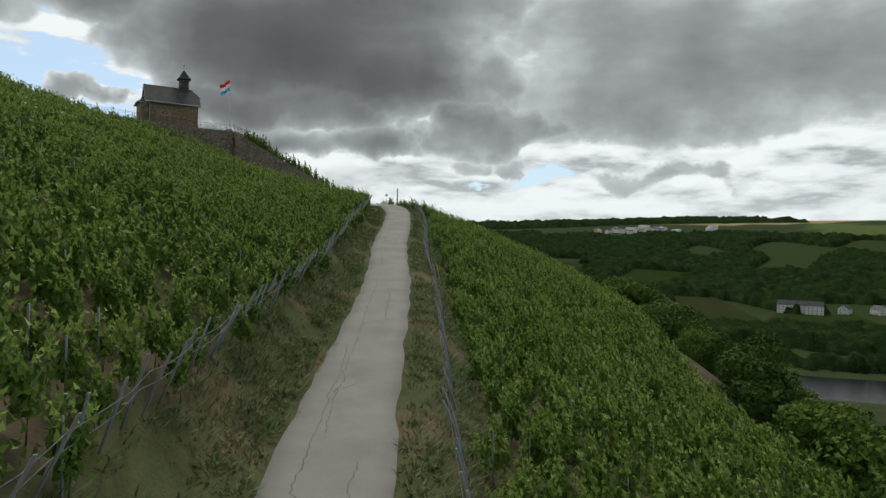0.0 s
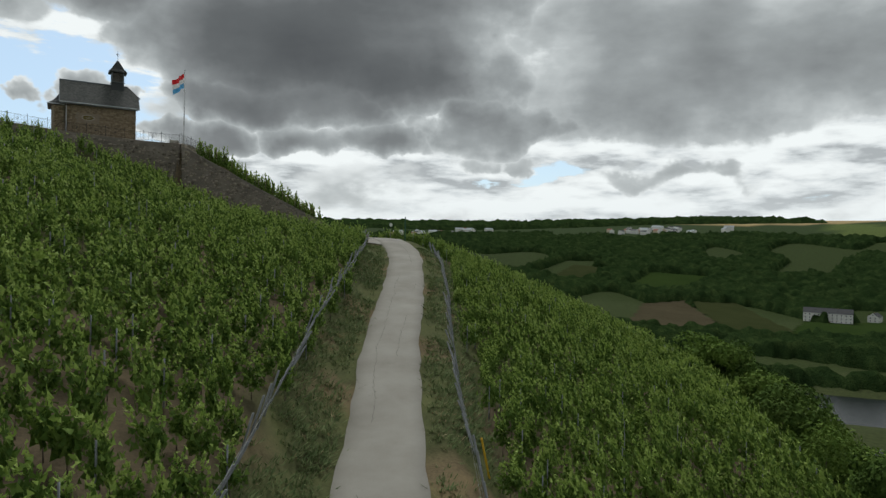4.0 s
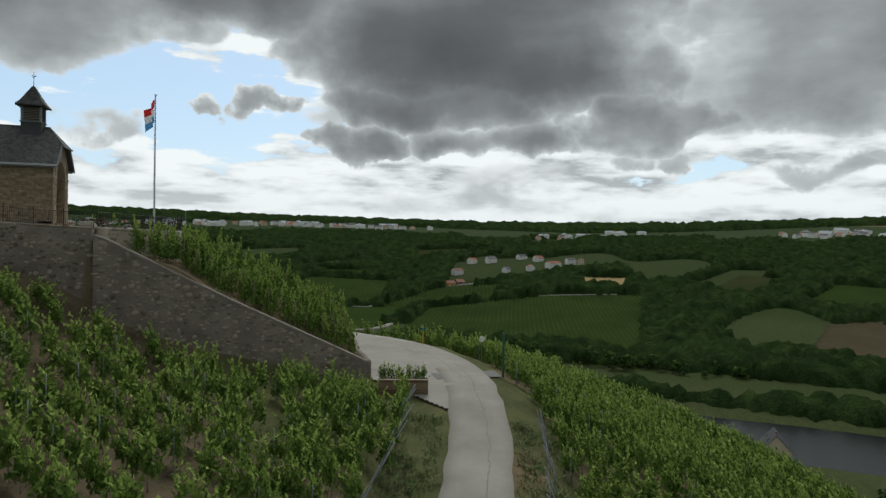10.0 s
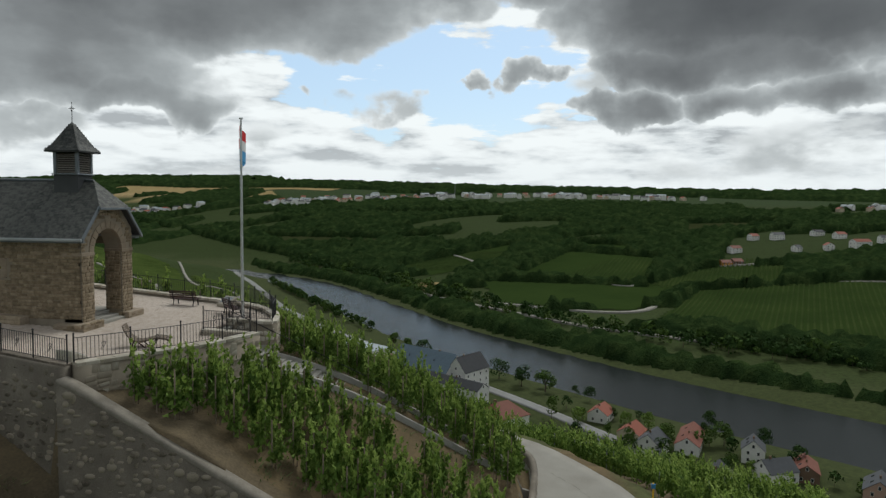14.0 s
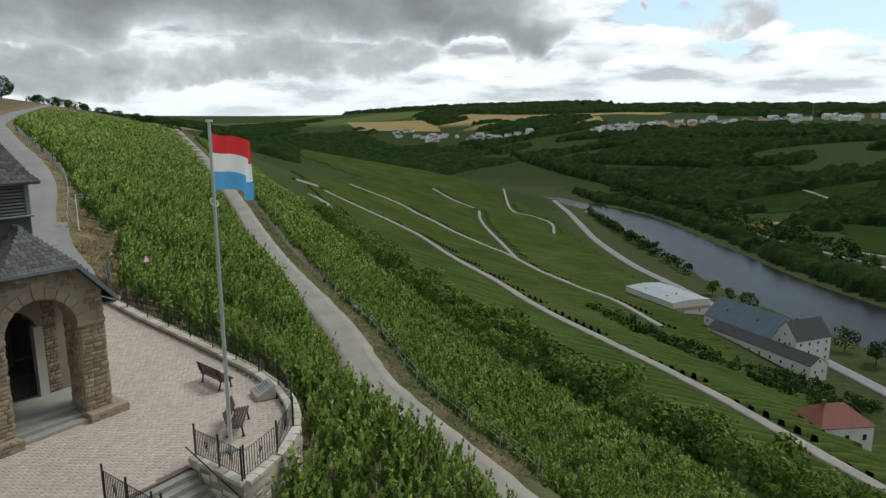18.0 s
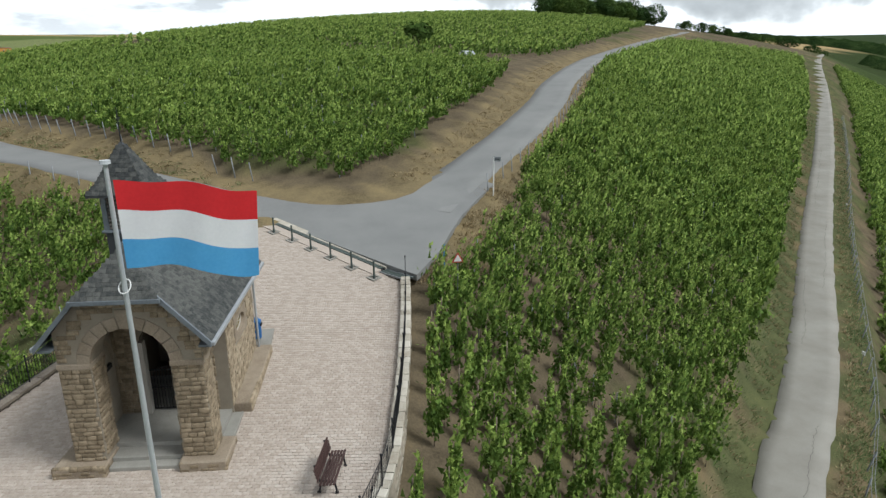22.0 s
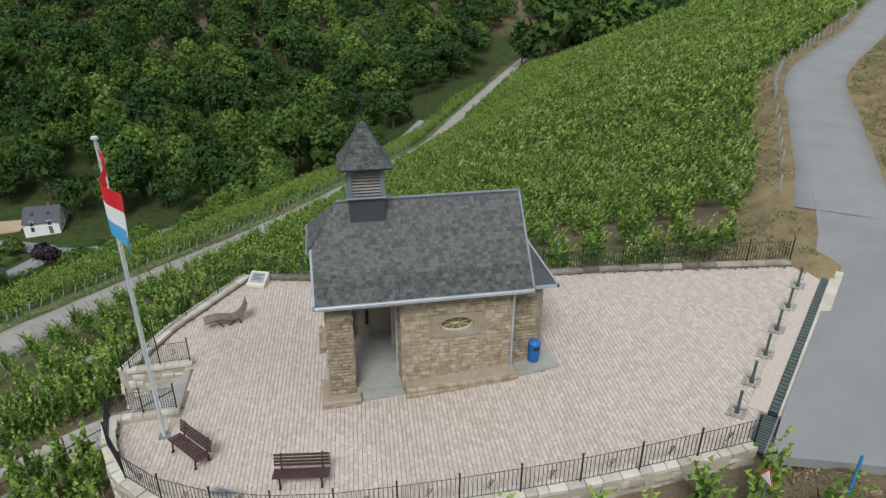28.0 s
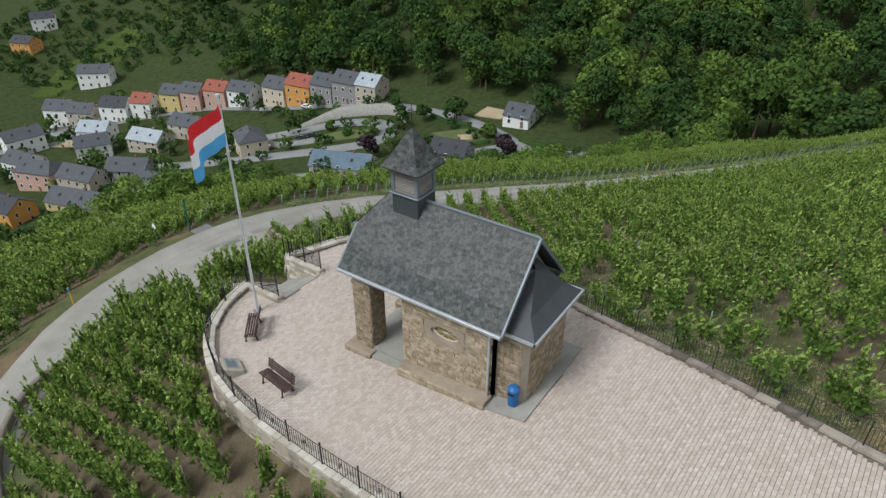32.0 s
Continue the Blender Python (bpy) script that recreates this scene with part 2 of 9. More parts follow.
M_STONE = material("warm_sandstone", [(0.172, 0.134, 0.088), (0.3, 0.238, 0.16), (0.455, 0.378, 0.275)], 4.0, 30, 0.9, 0.5, island=0.2, random_tint=0.2, depth=0.015)
M_MORTAR = material("old_mortar", [(0.22, 0.185, 0.14), (0.32, 0.28, 0.22)], 2, 40, 0.95, 0.5)
M_DRESSED = material("dressed_stone", [(0.19, 0.147, 0.102), (0.29, 0.236, 0.176), (0.385, 0.325, 0.253)], 0.9, 18, 0.9, 0.4)
M_RUBBLE = material("dark_rubble", [(0.105, 0.09, 0.072), (0.2, 0.17, 0.138), (0.33, 0.285, 0.23)], 2.2, 18, 0.95, 0.7, island=0.5, random_tint=0.5, depth=0.03)
M_RUBBLE_JOINT = material("grey_mortar", [(0.1, 0.087, 0.07), (0.165, 0.144, 0.117), (0.25, 0.22, 0.18)], 0.8, 20, 0.95, 0.7)
M_CAPPING = material("rough_capping", [(0.14, 0.125, 0.1), (0.2, 0.18, 0.15), (0.27, 0.245, 0.205)], 2.5, 25, 0.95, 0.6)
M_COPING = material("pale_coping", [(0.33, 0.29, 0.23), (0.46, 0.42, 0.35), (0.56, 0.52, 0.45)], 1.5, 20, 0.9, 0.4, island=0.35, random_tint=0.35)
M_SLATE = material("roof_slate", [(0.02, 0.022, 0.023), (0.04, 0.043, 0.043), (0.072, 0.074, 0.069), (0.11, 0.111, 0.103)], 8.0, 30, 0.65, 0.35, island=0.22, random_tint=0.22, spec=0.3, depth=0.008)
M_SLATE_PLAIN = material("dark_slate", [(0.035, 0.038, 0.042), (0.06, 0.064, 0.068)], 1.0, 20, 0.6, 0.3, spec=0.4)
M_ZINC = material("zinc", [(0.33, 0.35, 0.37), (0.48, 0.5, 0.52)], 1.0, 18, 0.45, 0.05, metal=0.4)
M_LEAD = material("grey_flashing", [(0.14, 0.16, 0.18), (0.22, 0.245, 0.27)], 1.2, 14, 0.5, 0.1, metal=0.3)
M_IRON = material("wrought_iron", [(0.018, 0.018, 0.02), (0.045, 0.045, 0.05)], 4, 50, 0.5, 0.1, metal=0.5)
M_PLASTER = material("pale_plaster", [(0.4, 0.37, 0.33), (0.5, 0.47, 0.42)], 1.0, 20, 0.9, 0.2)
M_CEMENT = material("grey_cement", [(0.2, 0.19, 0.17), (0.29, 0.28, 0.25), (0.36, 0.34, 0.31)], 0.9, 30, 0.9, 0.3)
M_LOUVRE = material("brown_louvre", [(0.13, 0.115, 0.1), (0.26, 0.24, 0.215)], 1.5, 22, 0.8, 0.3, stretch=(0.3, 0.3, 3))
M_BENCH = material("dark_bench_wood", [(0.035, 0.018, 0.016), (0.075, 0.04, 0.035)], 3, 35, 0.6, 0.2, stretch=(0.3, 0.3, 2))
M_LOUNGER = material("weathered_slat", [(0.1, 0.075, 0.055), (0.2, 0.16, 0.125)], 3, 35, 0.8, 0.3)
M_WHITE = material("white_paint", [(0.68, 0.68, 0.66), (0.8, 0.8, 0.79)], 1.0, 20, 0.6, 0.05)
M_POLE = material("pole_aluminium", [(0.5, 0.52, 0.53), (0.62, 0.64, 0.65)], 0.8, 15, 0.35, 0.03, metal=0.4)
M_RED = material("flag_red", [(0.55, 0.02, 0.025), (0.68, 0.03, 0.035)], 0.8, 15, 0.75, 0.05, translucent=0.2)
M_FLAGWHITE = material("flag_white", [(0.72, 0.72, 0.73), (0.82, 0.82, 0.82)], 0.8, 15, 0.75, 0.05, translucent=0.2)
M_BLUE = material("flag_blue", [(0.08, 0.32, 0.62), (0.12, 0.4, 0.7)], 0.8, 15, 0.75, 0.05, translucent=0.2)
M_BIN = material("blue_plastic", [(0.015, 0.09, 0.26), (0.03, 0.14, 0.36)], 2, 20, 0.45, 0.05)
M_BOLLARD = material("bollard_green_grey", [(0.05, 0.065, 0.06), (0.09, 0.11, 0.1)], 3, 25, 0.5, 0.05)
M_YELLOW = material("yellow_paint", [(0.6, 0.36, 0.02), (0.75, 0.46, 0.04)], 2, 20, 0.6, 0.05)
M_GREENPOST = material("green_paint", [(0.03, 0.09, 0.06), (0.05, 0.13, 0.08)], 2, 20, 0.6, 0.05)
M_BLUEPOST = material("blue_paint", [(0.03, 0.16, 0.33), (0.05, 0.22, 0.42)], 2, 20, 0.55, 0.05)
M_SIGN = material("sign_grey", [(0.22, 0.24, 0.25), (0.32, 0.34, 0.35)], 2, 20, 0.5, 0.02)
M_SIGNRED = material("sign_red", [(0.42, 0.05, 0.05), (0.55, 0.09, 0.08)], 2, 20, 0.5, 0.02)
M_PLANK = material("planter_plank", [(0.14, 0.1, 0.06), (0.26, 0.19, 0.12)], 2, 25, 0.8, 0.3, stretch=(0.3, 0.3, 2), random_tint=0.3)
M_GRASS = material("grass_blades", [(0.085, 0.125, 0.05), (0.14, 0.185, 0.075), (0.22, 0.26, 0.12)], 0.4, 5, 0.8, 0, island=0.5, translucent=0.2, spec=0.08)
M_DRYGRASS = material("dry_grass_blades", [(0.2, 0.145, 0.075), (0.33, 0.255, 0.14), (0.43, 0.35, 0.21)], 0.4, 5, 0.85, 0, island=0.5, translucent=0.2)
M_DARK = material("dark_inside", [(0.012, 0.012, 0.013), (0.03, 0.03, 0.03)], 1, 10, 0.9, 0)


def glass_material():
    m = bpy.data.materials.new("window_glass")
    m.use_nodes = True
    b = m.node_tree.nodes["Principled BSDF"]
    b.inputs["Base Color"].default_value = (0.03, 0.035, 0.04, 1)
    b.inputs["Roughness"].default_value = 0.08
    return m


M_GLASS = glass_material()
M_AMBER = material("amber_glass", [(0.1, 0.075, 0.01), (0.22, 0.17, 0.03)], 4, 20, 0.25, 0.1)


def water_material():
    m = bpy.data.materials.new("river_water")
    m.use_nodes = True
    t = m.node_tree
    b = t.nodes["Principled BSDF"]
    b.inputs["Base Color"].default_value = (0.012, 0.016, 0.016, 1)
    b.inputs["Roughness"].default_value, b.inputs["Specular IOR Level"].default_value = 0.24, 0.1
    geo = node(t, "ShaderNodeNewGeometry")
    n = node(t, "ShaderNodeTexNoise", Scale=0.35, Detail=5, Roughness=0.6)
    link(t, geo.outputs["Position"], n.inputs[0])
    bp = node(t, "ShaderNodeBump", Strength=0.16, Distance=1.0)
    link(t, n.outputs[0], bp.inputs["Height"]), link(t, bp.outputs[0], b.inputs["Normal"])
    return m


M_WATER = water_material()


def ground_material():
    """Soil, verge and field colours from the land cover carried by the ground's points, with grain of its own."""
    m = bpy.data.materials.new("ground_cover")
    m.use_nodes = True
    t = m.node_tree
    b = t.nodes["Principled BSDF"]
    b.inputs["Roughness"].default_value, b.inputs["Specular IOR Level"].default_value = 1.0, 0.04
    att = node(t, "ShaderNodeAttribute")
    att.attribute_name = "cover"
    geo = node(t, "ShaderNodeNewGeometry")
    a, f = node(t, "ShaderNodeTexNoise", Scale=0.45, Detail=6, Roughness=0.65), node(t, "ShaderNodeTexNoise", Scale=9, Detail=4, Roughness=0.65)
    link(t, geo.outputs["Position"], a.inputs[0]), link(t, geo.outputs["Position"], f.inputs[0])
    v = math_node(t, "ADD", math_node(t, "MULTIPLY", a.outputs[0], 0.6), math_node(t, "MULTIPLY", f.outputs[0], 0.4))
    g = ramp_node(t, v, [(0.3, (0.45, 0.45, 0.45)), (0.5, (1, 1, 1)), (0.7, (1.5, 1.45, 1.3))])
    link(t, mix_node(t, 1.0, att.outputs["Color"], g, "MULTIPLY"), b.inputs["Base Color"])
    bp = node(t, "ShaderNodeBump", Strength=0.6, Distance=0.08)
    link(t, v, bp.inputs["Height"]), link(t, bp.outputs[0], b.inputs["Normal"])
    return m


M_GROUND = ground_material()


# ---- mesh helpers ----
def from_arrays(name, verts, faces, mats, slots=None, parent=None):
    """A mesh object from arrays: verts (n, 3), faces (m, 3 or 4)."""
    verts, faces = np.asarray(verts, np.float32), np.asarray(faces, np.int32)
    used = np.zeros(len(verts), bool)
    used[faces.ravel()] = True
    if not used.all() and name != "ground":
        verts, faces = verts[used], (np.cumsum(used) - 1).astype(np.int32)[faces]
    me = bpy.data.meshes.new(name)
    me.vertices.add(len(verts))
    me.vertices.foreach_set("co", verts.ravel())
    k = faces.shape[1]
    me.loops.add(faces.size)
    me.loops.foreach_set("vertex_index", faces.ravel())
    me.polygons.add(len(faces))
    me.polygons.foreach_set("loop_start", np.arange(0, faces.size, k, dtype=np.int32))
    if slots is not None:
        me.polygons.foreach_set("material_index", np.asarray(slots, np.int32))
    for m in (mats if isinstance(mats, (list, tuple)) else [mats]):
        me.materials.append(m)
    me.update(calc_edges=True)
    ob = new(name, me)
    ob.parent = parent
    return ob


def part(name, bm, mat, parent=None, label="", bevel=0.0):
    """Links a bmesh as one mesh object under a thing or a part."""
    if bevel:
        bmesh.ops.bevel(bm, geom=bm.edges[:], offset=bevel, segments=1, affect="EDGES")
    me = bpy.data.meshes.new(name)
    bm.to_mesh(me)
    bm.free()
    me.materials.append(mat)
    ob = new(name, me)
    ob.parent = parent
    if label:
        ob["label"] = label
    return ob


def thing(name, place, label, category, group="", kind="", turn=0.0):
    """An empty at the base of a thing, to carry its parts."""
    ob = new(name)
    ob.matrix_basis = pose(*place, 0, 0, turn)
    return tagged(ob, label, category, group, kind)


def box(bm, x0, x1, y0, y1, z0, z1, m=None):
    vs = [bm.verts.new((m @ Vector(p)) if m else p) for p in ((x0, y0, z0), (x1, y0, z0), (x1, y1, z0), (x0, y1, z0), (x0, y0, z1), (x1, y0, z1), (x1, y1, z1), (x0, y1, z1))]
    for f in ((3, 2, 1, 0), (4, 5, 6, 7), (0, 1, 5, 4), (1, 2, 6, 5), (2, 3, 7, 6), (3, 0, 4, 7)):
        bm.faces.new([vs[k] for k in f])
    return bm


def boxed(*a, m=None):
    return box(bmesh.new(), *a, m=m)


def prism(bm, poly, z0, z1):
    """A solid over a plan polygon; z0 and z1 numbers or one for each point."""
    n = len(poly)
    lo = z0 if hasattr(z0, "__len__") else [z0] * n
    hi = z1 if hasattr(z1, "__len__") else [z1] * n
    a, b = [bm.verts.new((*p, z)) for p, z in zip(poly, lo)], [bm.verts.new((*p, z)) for p, z in zip(poly, hi)]
    bm.faces.new(a[::-1]), bm.faces.new(b)
    for k in range(n):
        bm.faces.new((a[k], a[(k + 1) % n], b[(k + 1) % n], b[k]))
    return bm


def tube(bm, a, b, r0, r1=None, sides=8, caps=True):
    r1 = r0 if r1 is None else r1
    a, b = Vector(a), Vector(b)
    q = (b - a).to_track_quat("Z", "Y").to_matrix()
    rings = []
    for p, r in ((a, r0), (b, r1)):
        rings.append([bm.verts.new(p + q @ Vector((r * math.cos(2 * math.pi * k / sides), r * math.sin(2 * math.pi * k / sides), 0))) for k in range(sides)])
    for k in range(sides):
        bm.faces.new((rings[0][k], rings[0][(k + 1) % sides], rings[1][(k + 1) % sides], rings[1][k]))
    if caps:
        bm.faces.new(rings[0][::-1]), bm.faces.new(rings[1])
    return bm


def swept(path, r, sides=5):
    """One continuous bent rod through the given points."""
    bm = bmesh.new()
    p = [Vector(q) for q in path]
    rings = []
    for k, q in enumerate(p):
        d = (p[min(k + 1, len(p) - 1)] - p[max(k - 1, 0)]).normalized()
        m = d.to_track_quat("Z", "Y").to_matrix()
        rings.append([bm.verts.new(q + m @ Vector((r * math.cos(2 * math.pi * j / sides), r * math.sin(2 * math.pi * j / sides), 0))) for j in range(sides)])
    for a, b in zip(rings[:-1], rings[1:]):
        for j in range(sides):
            bm.faces.new((a[j], a[(j + 1) % sides], b[(j + 1) % sides], b[j]))
    bm.faces.new(rings[0][::-1]), bm.faces.new(rings[-1])
    return bm


def ribbon(name, line, half, mat, lift=0.04, wobble=0.0, seed=1, thick=0.25, z=None):
    """A road slab along a line of points (x, y, z), with slightly ragged edges."""
    rnd = np.random.RandomState(seed)
    p = np.asarray(line, float)
    d = np.gradient(p[:, :2], axis=0)
    d /= np.linalg.norm(d, axis=1)[:, None]
    side_ = np.column_stack([-d[:, 1], d[:, 0]])
    n = len(p)
    w = half + wobble * (rnd.rand(n, 2) - 0.5)
    cross = [-1, -0.98, -0.5, 0, 0.5, 0.98, 1]
    verts, faces = [], []
    for j, c in enumerate(cross):
        wj = w[:, 0] if c < 0 else w[:, 1]
        h = p[:, 2] + lift + 0.03 * (1 - c * c) - (thick if abs(c) == 1 else 0)
        verts.append(np.column_stack([p[:, :2] + side_ * (c * wj)[:, None], h]))
    verts = np.concatenate(verts)
    for j in range(len(cross) - 1):
        for k in range(n - 1):
            faces.append((j * n + k, j * n + k + 1, (j + 1) * n + k + 1, (j + 1) * n + k))
    ob = from_arrays(name, verts, np.array(faces)[:, ::-1], mat)
    return ob

# ---- land: lines of known height from which the ground is drawn ----
ROAD_A = [(80, 235, -27), (60, 196, -26.6), (41.5, 160, -26.5), (30, 137, -26.2), (19, 112, -24.8), (9.2, 92.9, -22.6), (-4.35, 68.6, -19.6), (-13.15, 51.5, -16.8), (-21.85, 36, -14.0), (-28, 24, -11.8), (-31.5, 13, -10.2),
          (-32, 3, -9.9), (-29, -6, -9.9), (-22, -14, -10.0), (-10, -20.5, -10.0), (5, -28.5, -9.8), (18, -38, -9.4), (54, -61.5, -8.9), (100, -92, -5.2), (160, -130, 0), (247, -183, 7), (340, -245, 9)]
ROAD_B = [(20.3, -2.5, 2.8), (22.2, 3, 3.1), (26.2, 8.8, 3.7), (32.3, 18.2, 4.5), (41.5, 30.8, 5.1), (64, 51.5, 5.5), (82, 70, 5.9), (97, 85, 6), (104, 97, 5.7), (103, 112, 5), (95, 130, 2.5)]
ROAD_C = [(20, -9.8, 2.75), (25, -12.2, 3.3), (40, -20, 5.4), (56, -26.5, 7), (72, -32, 8.5), (100, -43, 10.2), (140, -60, 11.8), (205, -95, 15.5), (280, -140, 20)]
RIVER = [(1700, -1330), (1200, -1130), (820, -1010), (560, -920), (430, -872), (330, -825), (255, -772), (196, -712), (150, -645), (110, -585), (36, -470), (-44, -380), (-119, -305), (-199, -240), (-292, -163), (-359, -83), (-449, 10), (-554, 115), (-674, 285), (-774, 555), (-894, 905)]
RIVER_Z = -93.0
HILL = [(330, -75, 30), (450, -80, 36), (600, 0, 36), (150, 40, 14.5), (250, 60, 21), (60, 10, 8.0), (110, -5, 11.4), (160, -20, 16), (40, -2, 5.6), (90, 40, 9), (150, 130, 5), (280, 200, 8), (420, -230, 16)]
NORTH_SLOPE = [(12.3, 11, -1.0), (-7.2, 10.6, -5.1), (-10.1, 11, -7.0), (-14, 11.3, -8.1), (-18, 11.7, -9.1), (-24, 12.2, -10.3), (-8.7, 15.2, -7.6), (-18, 16, -9.8), (4.3, 58, -14.2), (9.9, 51.5, -11.2), (30, 20, 2.2), (36, 45, 0), (40, 75, -5), (48, 120, -13), (75, 180, -20), (-55.6, 24.9, -20.8), (-61.8, 34, -25.2),
               (-55.7, 43.4, -26.6), (-42, 65, -28), (-24, 92, -32), (-10, 112, -33), (-52, 6, -17.5), (-65, 11, -22.5), (-59, -2, -18.5), (8, 140, -37)]
WEST_NOSE = [(-14, 2, -2.6), (-20, 1, -5.2), (-26, 2, -8.6), (-13, -7, -3.4), (-48, -14, -15.5), (-70, 0, -24), (-80, 30, -34), (-75, 60, -46), (-45, 100, -50), (-15, 135, -48)]
SOUTH_SLOPE = [(-4, -9.6, -1.3), (-0.5, -9.3, -0.75), (3, -9.5, 0.0), (8, -9.6, 1.0), (14, -13, 1.2), (22.7, -16.5, 2.9), (0, -18, -6.2), (12, -24, -4.2), (40, -35, 0.5), (80, -50, 4), (-25, -28, -17.5), (0, -45, -18), (25, -62, -19), (60, -98, -22),
               (110, -130, -19), (171, -215, -38), (-60, -90, -48), (-20, -150, -55), (50, -200, -56), (100, -290, -66), (157, -355, -72), (205, -525, -85), (-16, -278, -90), (80, -347, -85), (270, -420, -62), (330, -600, -72), (265, -655, -82), (300, -665, -80), (330, -735, -73), (370, -690, -72), (420, -770, -66), (520, -805, -60), (640, -835, -56)]
VALLEY_NORTH = [(-190, 130, -78), (-150, 170, -64), (-110, 120, -64), (-90, 150, -62), (-45, 165, -58), (10, 190, -55), (80, 250, -46), (170, 330, -34), (300, 420, -20), (-240, 60, -86), (-290, 110, -88), (-320, 150, -86), (-370, 190, -78), (-420, 200, -70), (-450, 260, -58), (-380, 270, -52), (-330, 60, -88), (-200, 10, -87), (-150, -60, -87), (-60, -200, -89)]
FOREST_SLOPE = [(-62, 235, -46), (-130, 215, -48), (-190, 220, -58), (30, 290, -30), (-150, 320, -12), (-30, 350, 0), (90, 420, 5), (-250, 300, -30), (-100, 500, 45), (150, 560, 35), (-300, 480, 30), (300, 620, 30), (500, 560, 16), (700, 460, 12), (520, 300, 0)]
FAR_BANK = [(60, -640, -88), (-110, -430, -89), (-300, -290, -89), (-480, -170, -89), (-620, 20, -88), (-480, -400, -78), (-690, -405, -80), (-755, -333, -84), (-760, -60, -86), (-211, -659, -82), (-30, -750, -80), (-600, 250, -84), (-560, 700, -84)]
FAR_HILLS = [(-469, -829, -38), (-260, -900, -48), (0, -1000, -40), (250, -1200, -30), (-700, -700, -40), (-1000, -600, -35), (-1100, -250, -40), (-1000, 200, -40), (104, -1733, 22), (-300, -1500, 14), (600, -1750, 35), (1200, -2100, 60), (2000, -2300, 62), (2600, -2250, 20),
             (-900, -1400, 12), (-1700, -1300, 66), (-1500, -600, 30), (-1700, 200, 50), (-1500, 1100, 60), (-500, 1400, 60), (700, 1300, 40), (1500, 700, 50), (1600, -300, 45), (1400, -900, 20), (900, -700, 10), (750, -1050, -70), (1500, -1400, -60)]
RIM = [(3800 * math.cos(math.radians(k)), 3800 * math.sin(math.radians(k)), 30 if k == 320 else 96 + 16 * math.sin(k * 0.07)) for k in range(0, 360, 20)]


def spread(line, step):
    """Points every step metres along a line."""
    out = []
    for a, b in zip(line[:-1], line[1:]):
        a, b = np.array(a, float), np.array(b, float)
        n = max(1, int(np.linalg.norm(b - a) / step))
        out += [a + (b - a) * k / n for k in range(n)]
    return np.array(out + [np.array(line[-1], float)])


def smooth(line, step=2.0):
    """A rounded line through the given points (Catmull-Rom)."""
    p = [np.array(q, float) for q in line]
    p = [2 * p[0] - p[1]] + p + [2 * p[-1] - p[-2]]
    out = []
    for k in range(1, len(p) - 2):
        n = max(2, int(np.linalg.norm(p[k + 1] - p[k]) / step))
        for j in range(n):
            s = j / n
            out.append(0.5 * (2 * p[k] + (p[k + 1] - p[k - 1]) * s + (2 * p[k - 1] - 5 * p[k] + 4 * p[k + 1] - p[k + 2]) * s * s + (3 * p[k] - p[k - 1] - 3 * p[k + 1] + p[k + 2]) * s ** 3))
    return np.array(out + [p[-2]])


def near_line(x, y, line):
    """Distance from (x, y) to a polyline, and what its points carry there."""
    best = np.full(x.shape, 1e9)
    val = np.zeros(x.shape)
    for a, b in zip(line[:-1], line[1:]):
        d = b[:2] - a[:2]
        s = np.clip(((x - a[0]) * d[0] + (y - a[1]) * d[1]) / (d @ d), 0, 1)
        r = np.hypot(x - a[0] - s * d[0], y - a[1] - s * d[1])
        m = r < best
        best = np.where(m, r, best)
        val = np.where(m, a[2] + s * (b[2] - a[2]), val) if len(a) > 2 else val
    return best, val


LINE_A, LINE_B, LINE_C, LINE_R = smooth(ROAD_A, 4), smooth(ROAD_B, 4), smooth(ROAD_C, 4), smooth(RIVER, 40)
river_pts = np.column_stack([spread(LINE_R, 60), np.full(len(spread(LINE_R, 60)), RIVER_Z)])
KNOWN = np.vstack([spread(ROAD_A, 12), spread(ROAD_B, 12), spread(ROAD_C, 15), river_pts] + [np.array(q, float) for q in (HILL, NORTH_SLOPE, WEST_NOSE, SOUTH_SLOPE, VALLEY_NORTH, FOREST_SLOPE, FAR_BANK, FAR_HILLS, RIM)])
KNOWN = KNOWN[np.unique(np.round(KNOWN[:, :2]), axis=0, return_index=True)[1]]


def kernel(dx, dy):
    return np.sqrt(dx * dx + dy * dy + 16.0)


gram = kernel(KNOWN[:, 0, None] - KNOWN[None, :, 0], KNOWN[:, 1, None] - KNOWN[None, :, 1]) - 0.4 * np.eye(len(KNOWN))
side = np.column_stack([np.ones(len(KNOWN)), KNOWN[:, 0], KNOWN[:, 1]])
WEIGHT = np.linalg.solve(np.block([[gram, side], [side.T, np.zeros((3, 3))]]), np.concatenate([KNOWN[:, 2], np.zeros(3)]))


def land(x, y):
    """Height of the bare land."""
    x, y = np.atleast_1d(np.asarray(x, float)), np.atleast_1d(np.asarray(y, float))
    flat, z = (x.ravel(), y.ravel()), np.empty(x.size)
    for k in range(0, x.size, 20000):
        a, b = flat[0][k:k + 20000], flat[1][k:k + 20000]
        z[k:k + 20000] = kernel(a[:, None] - KNOWN[None, :, 0], b[:, None] - KNOWN[None, :, 1]) @ WEIGHT[:-3] + WEIGHT[-3] + WEIGHT[-2] * a + WEIGHT[-1] * b
    return z.reshape(x.shape)


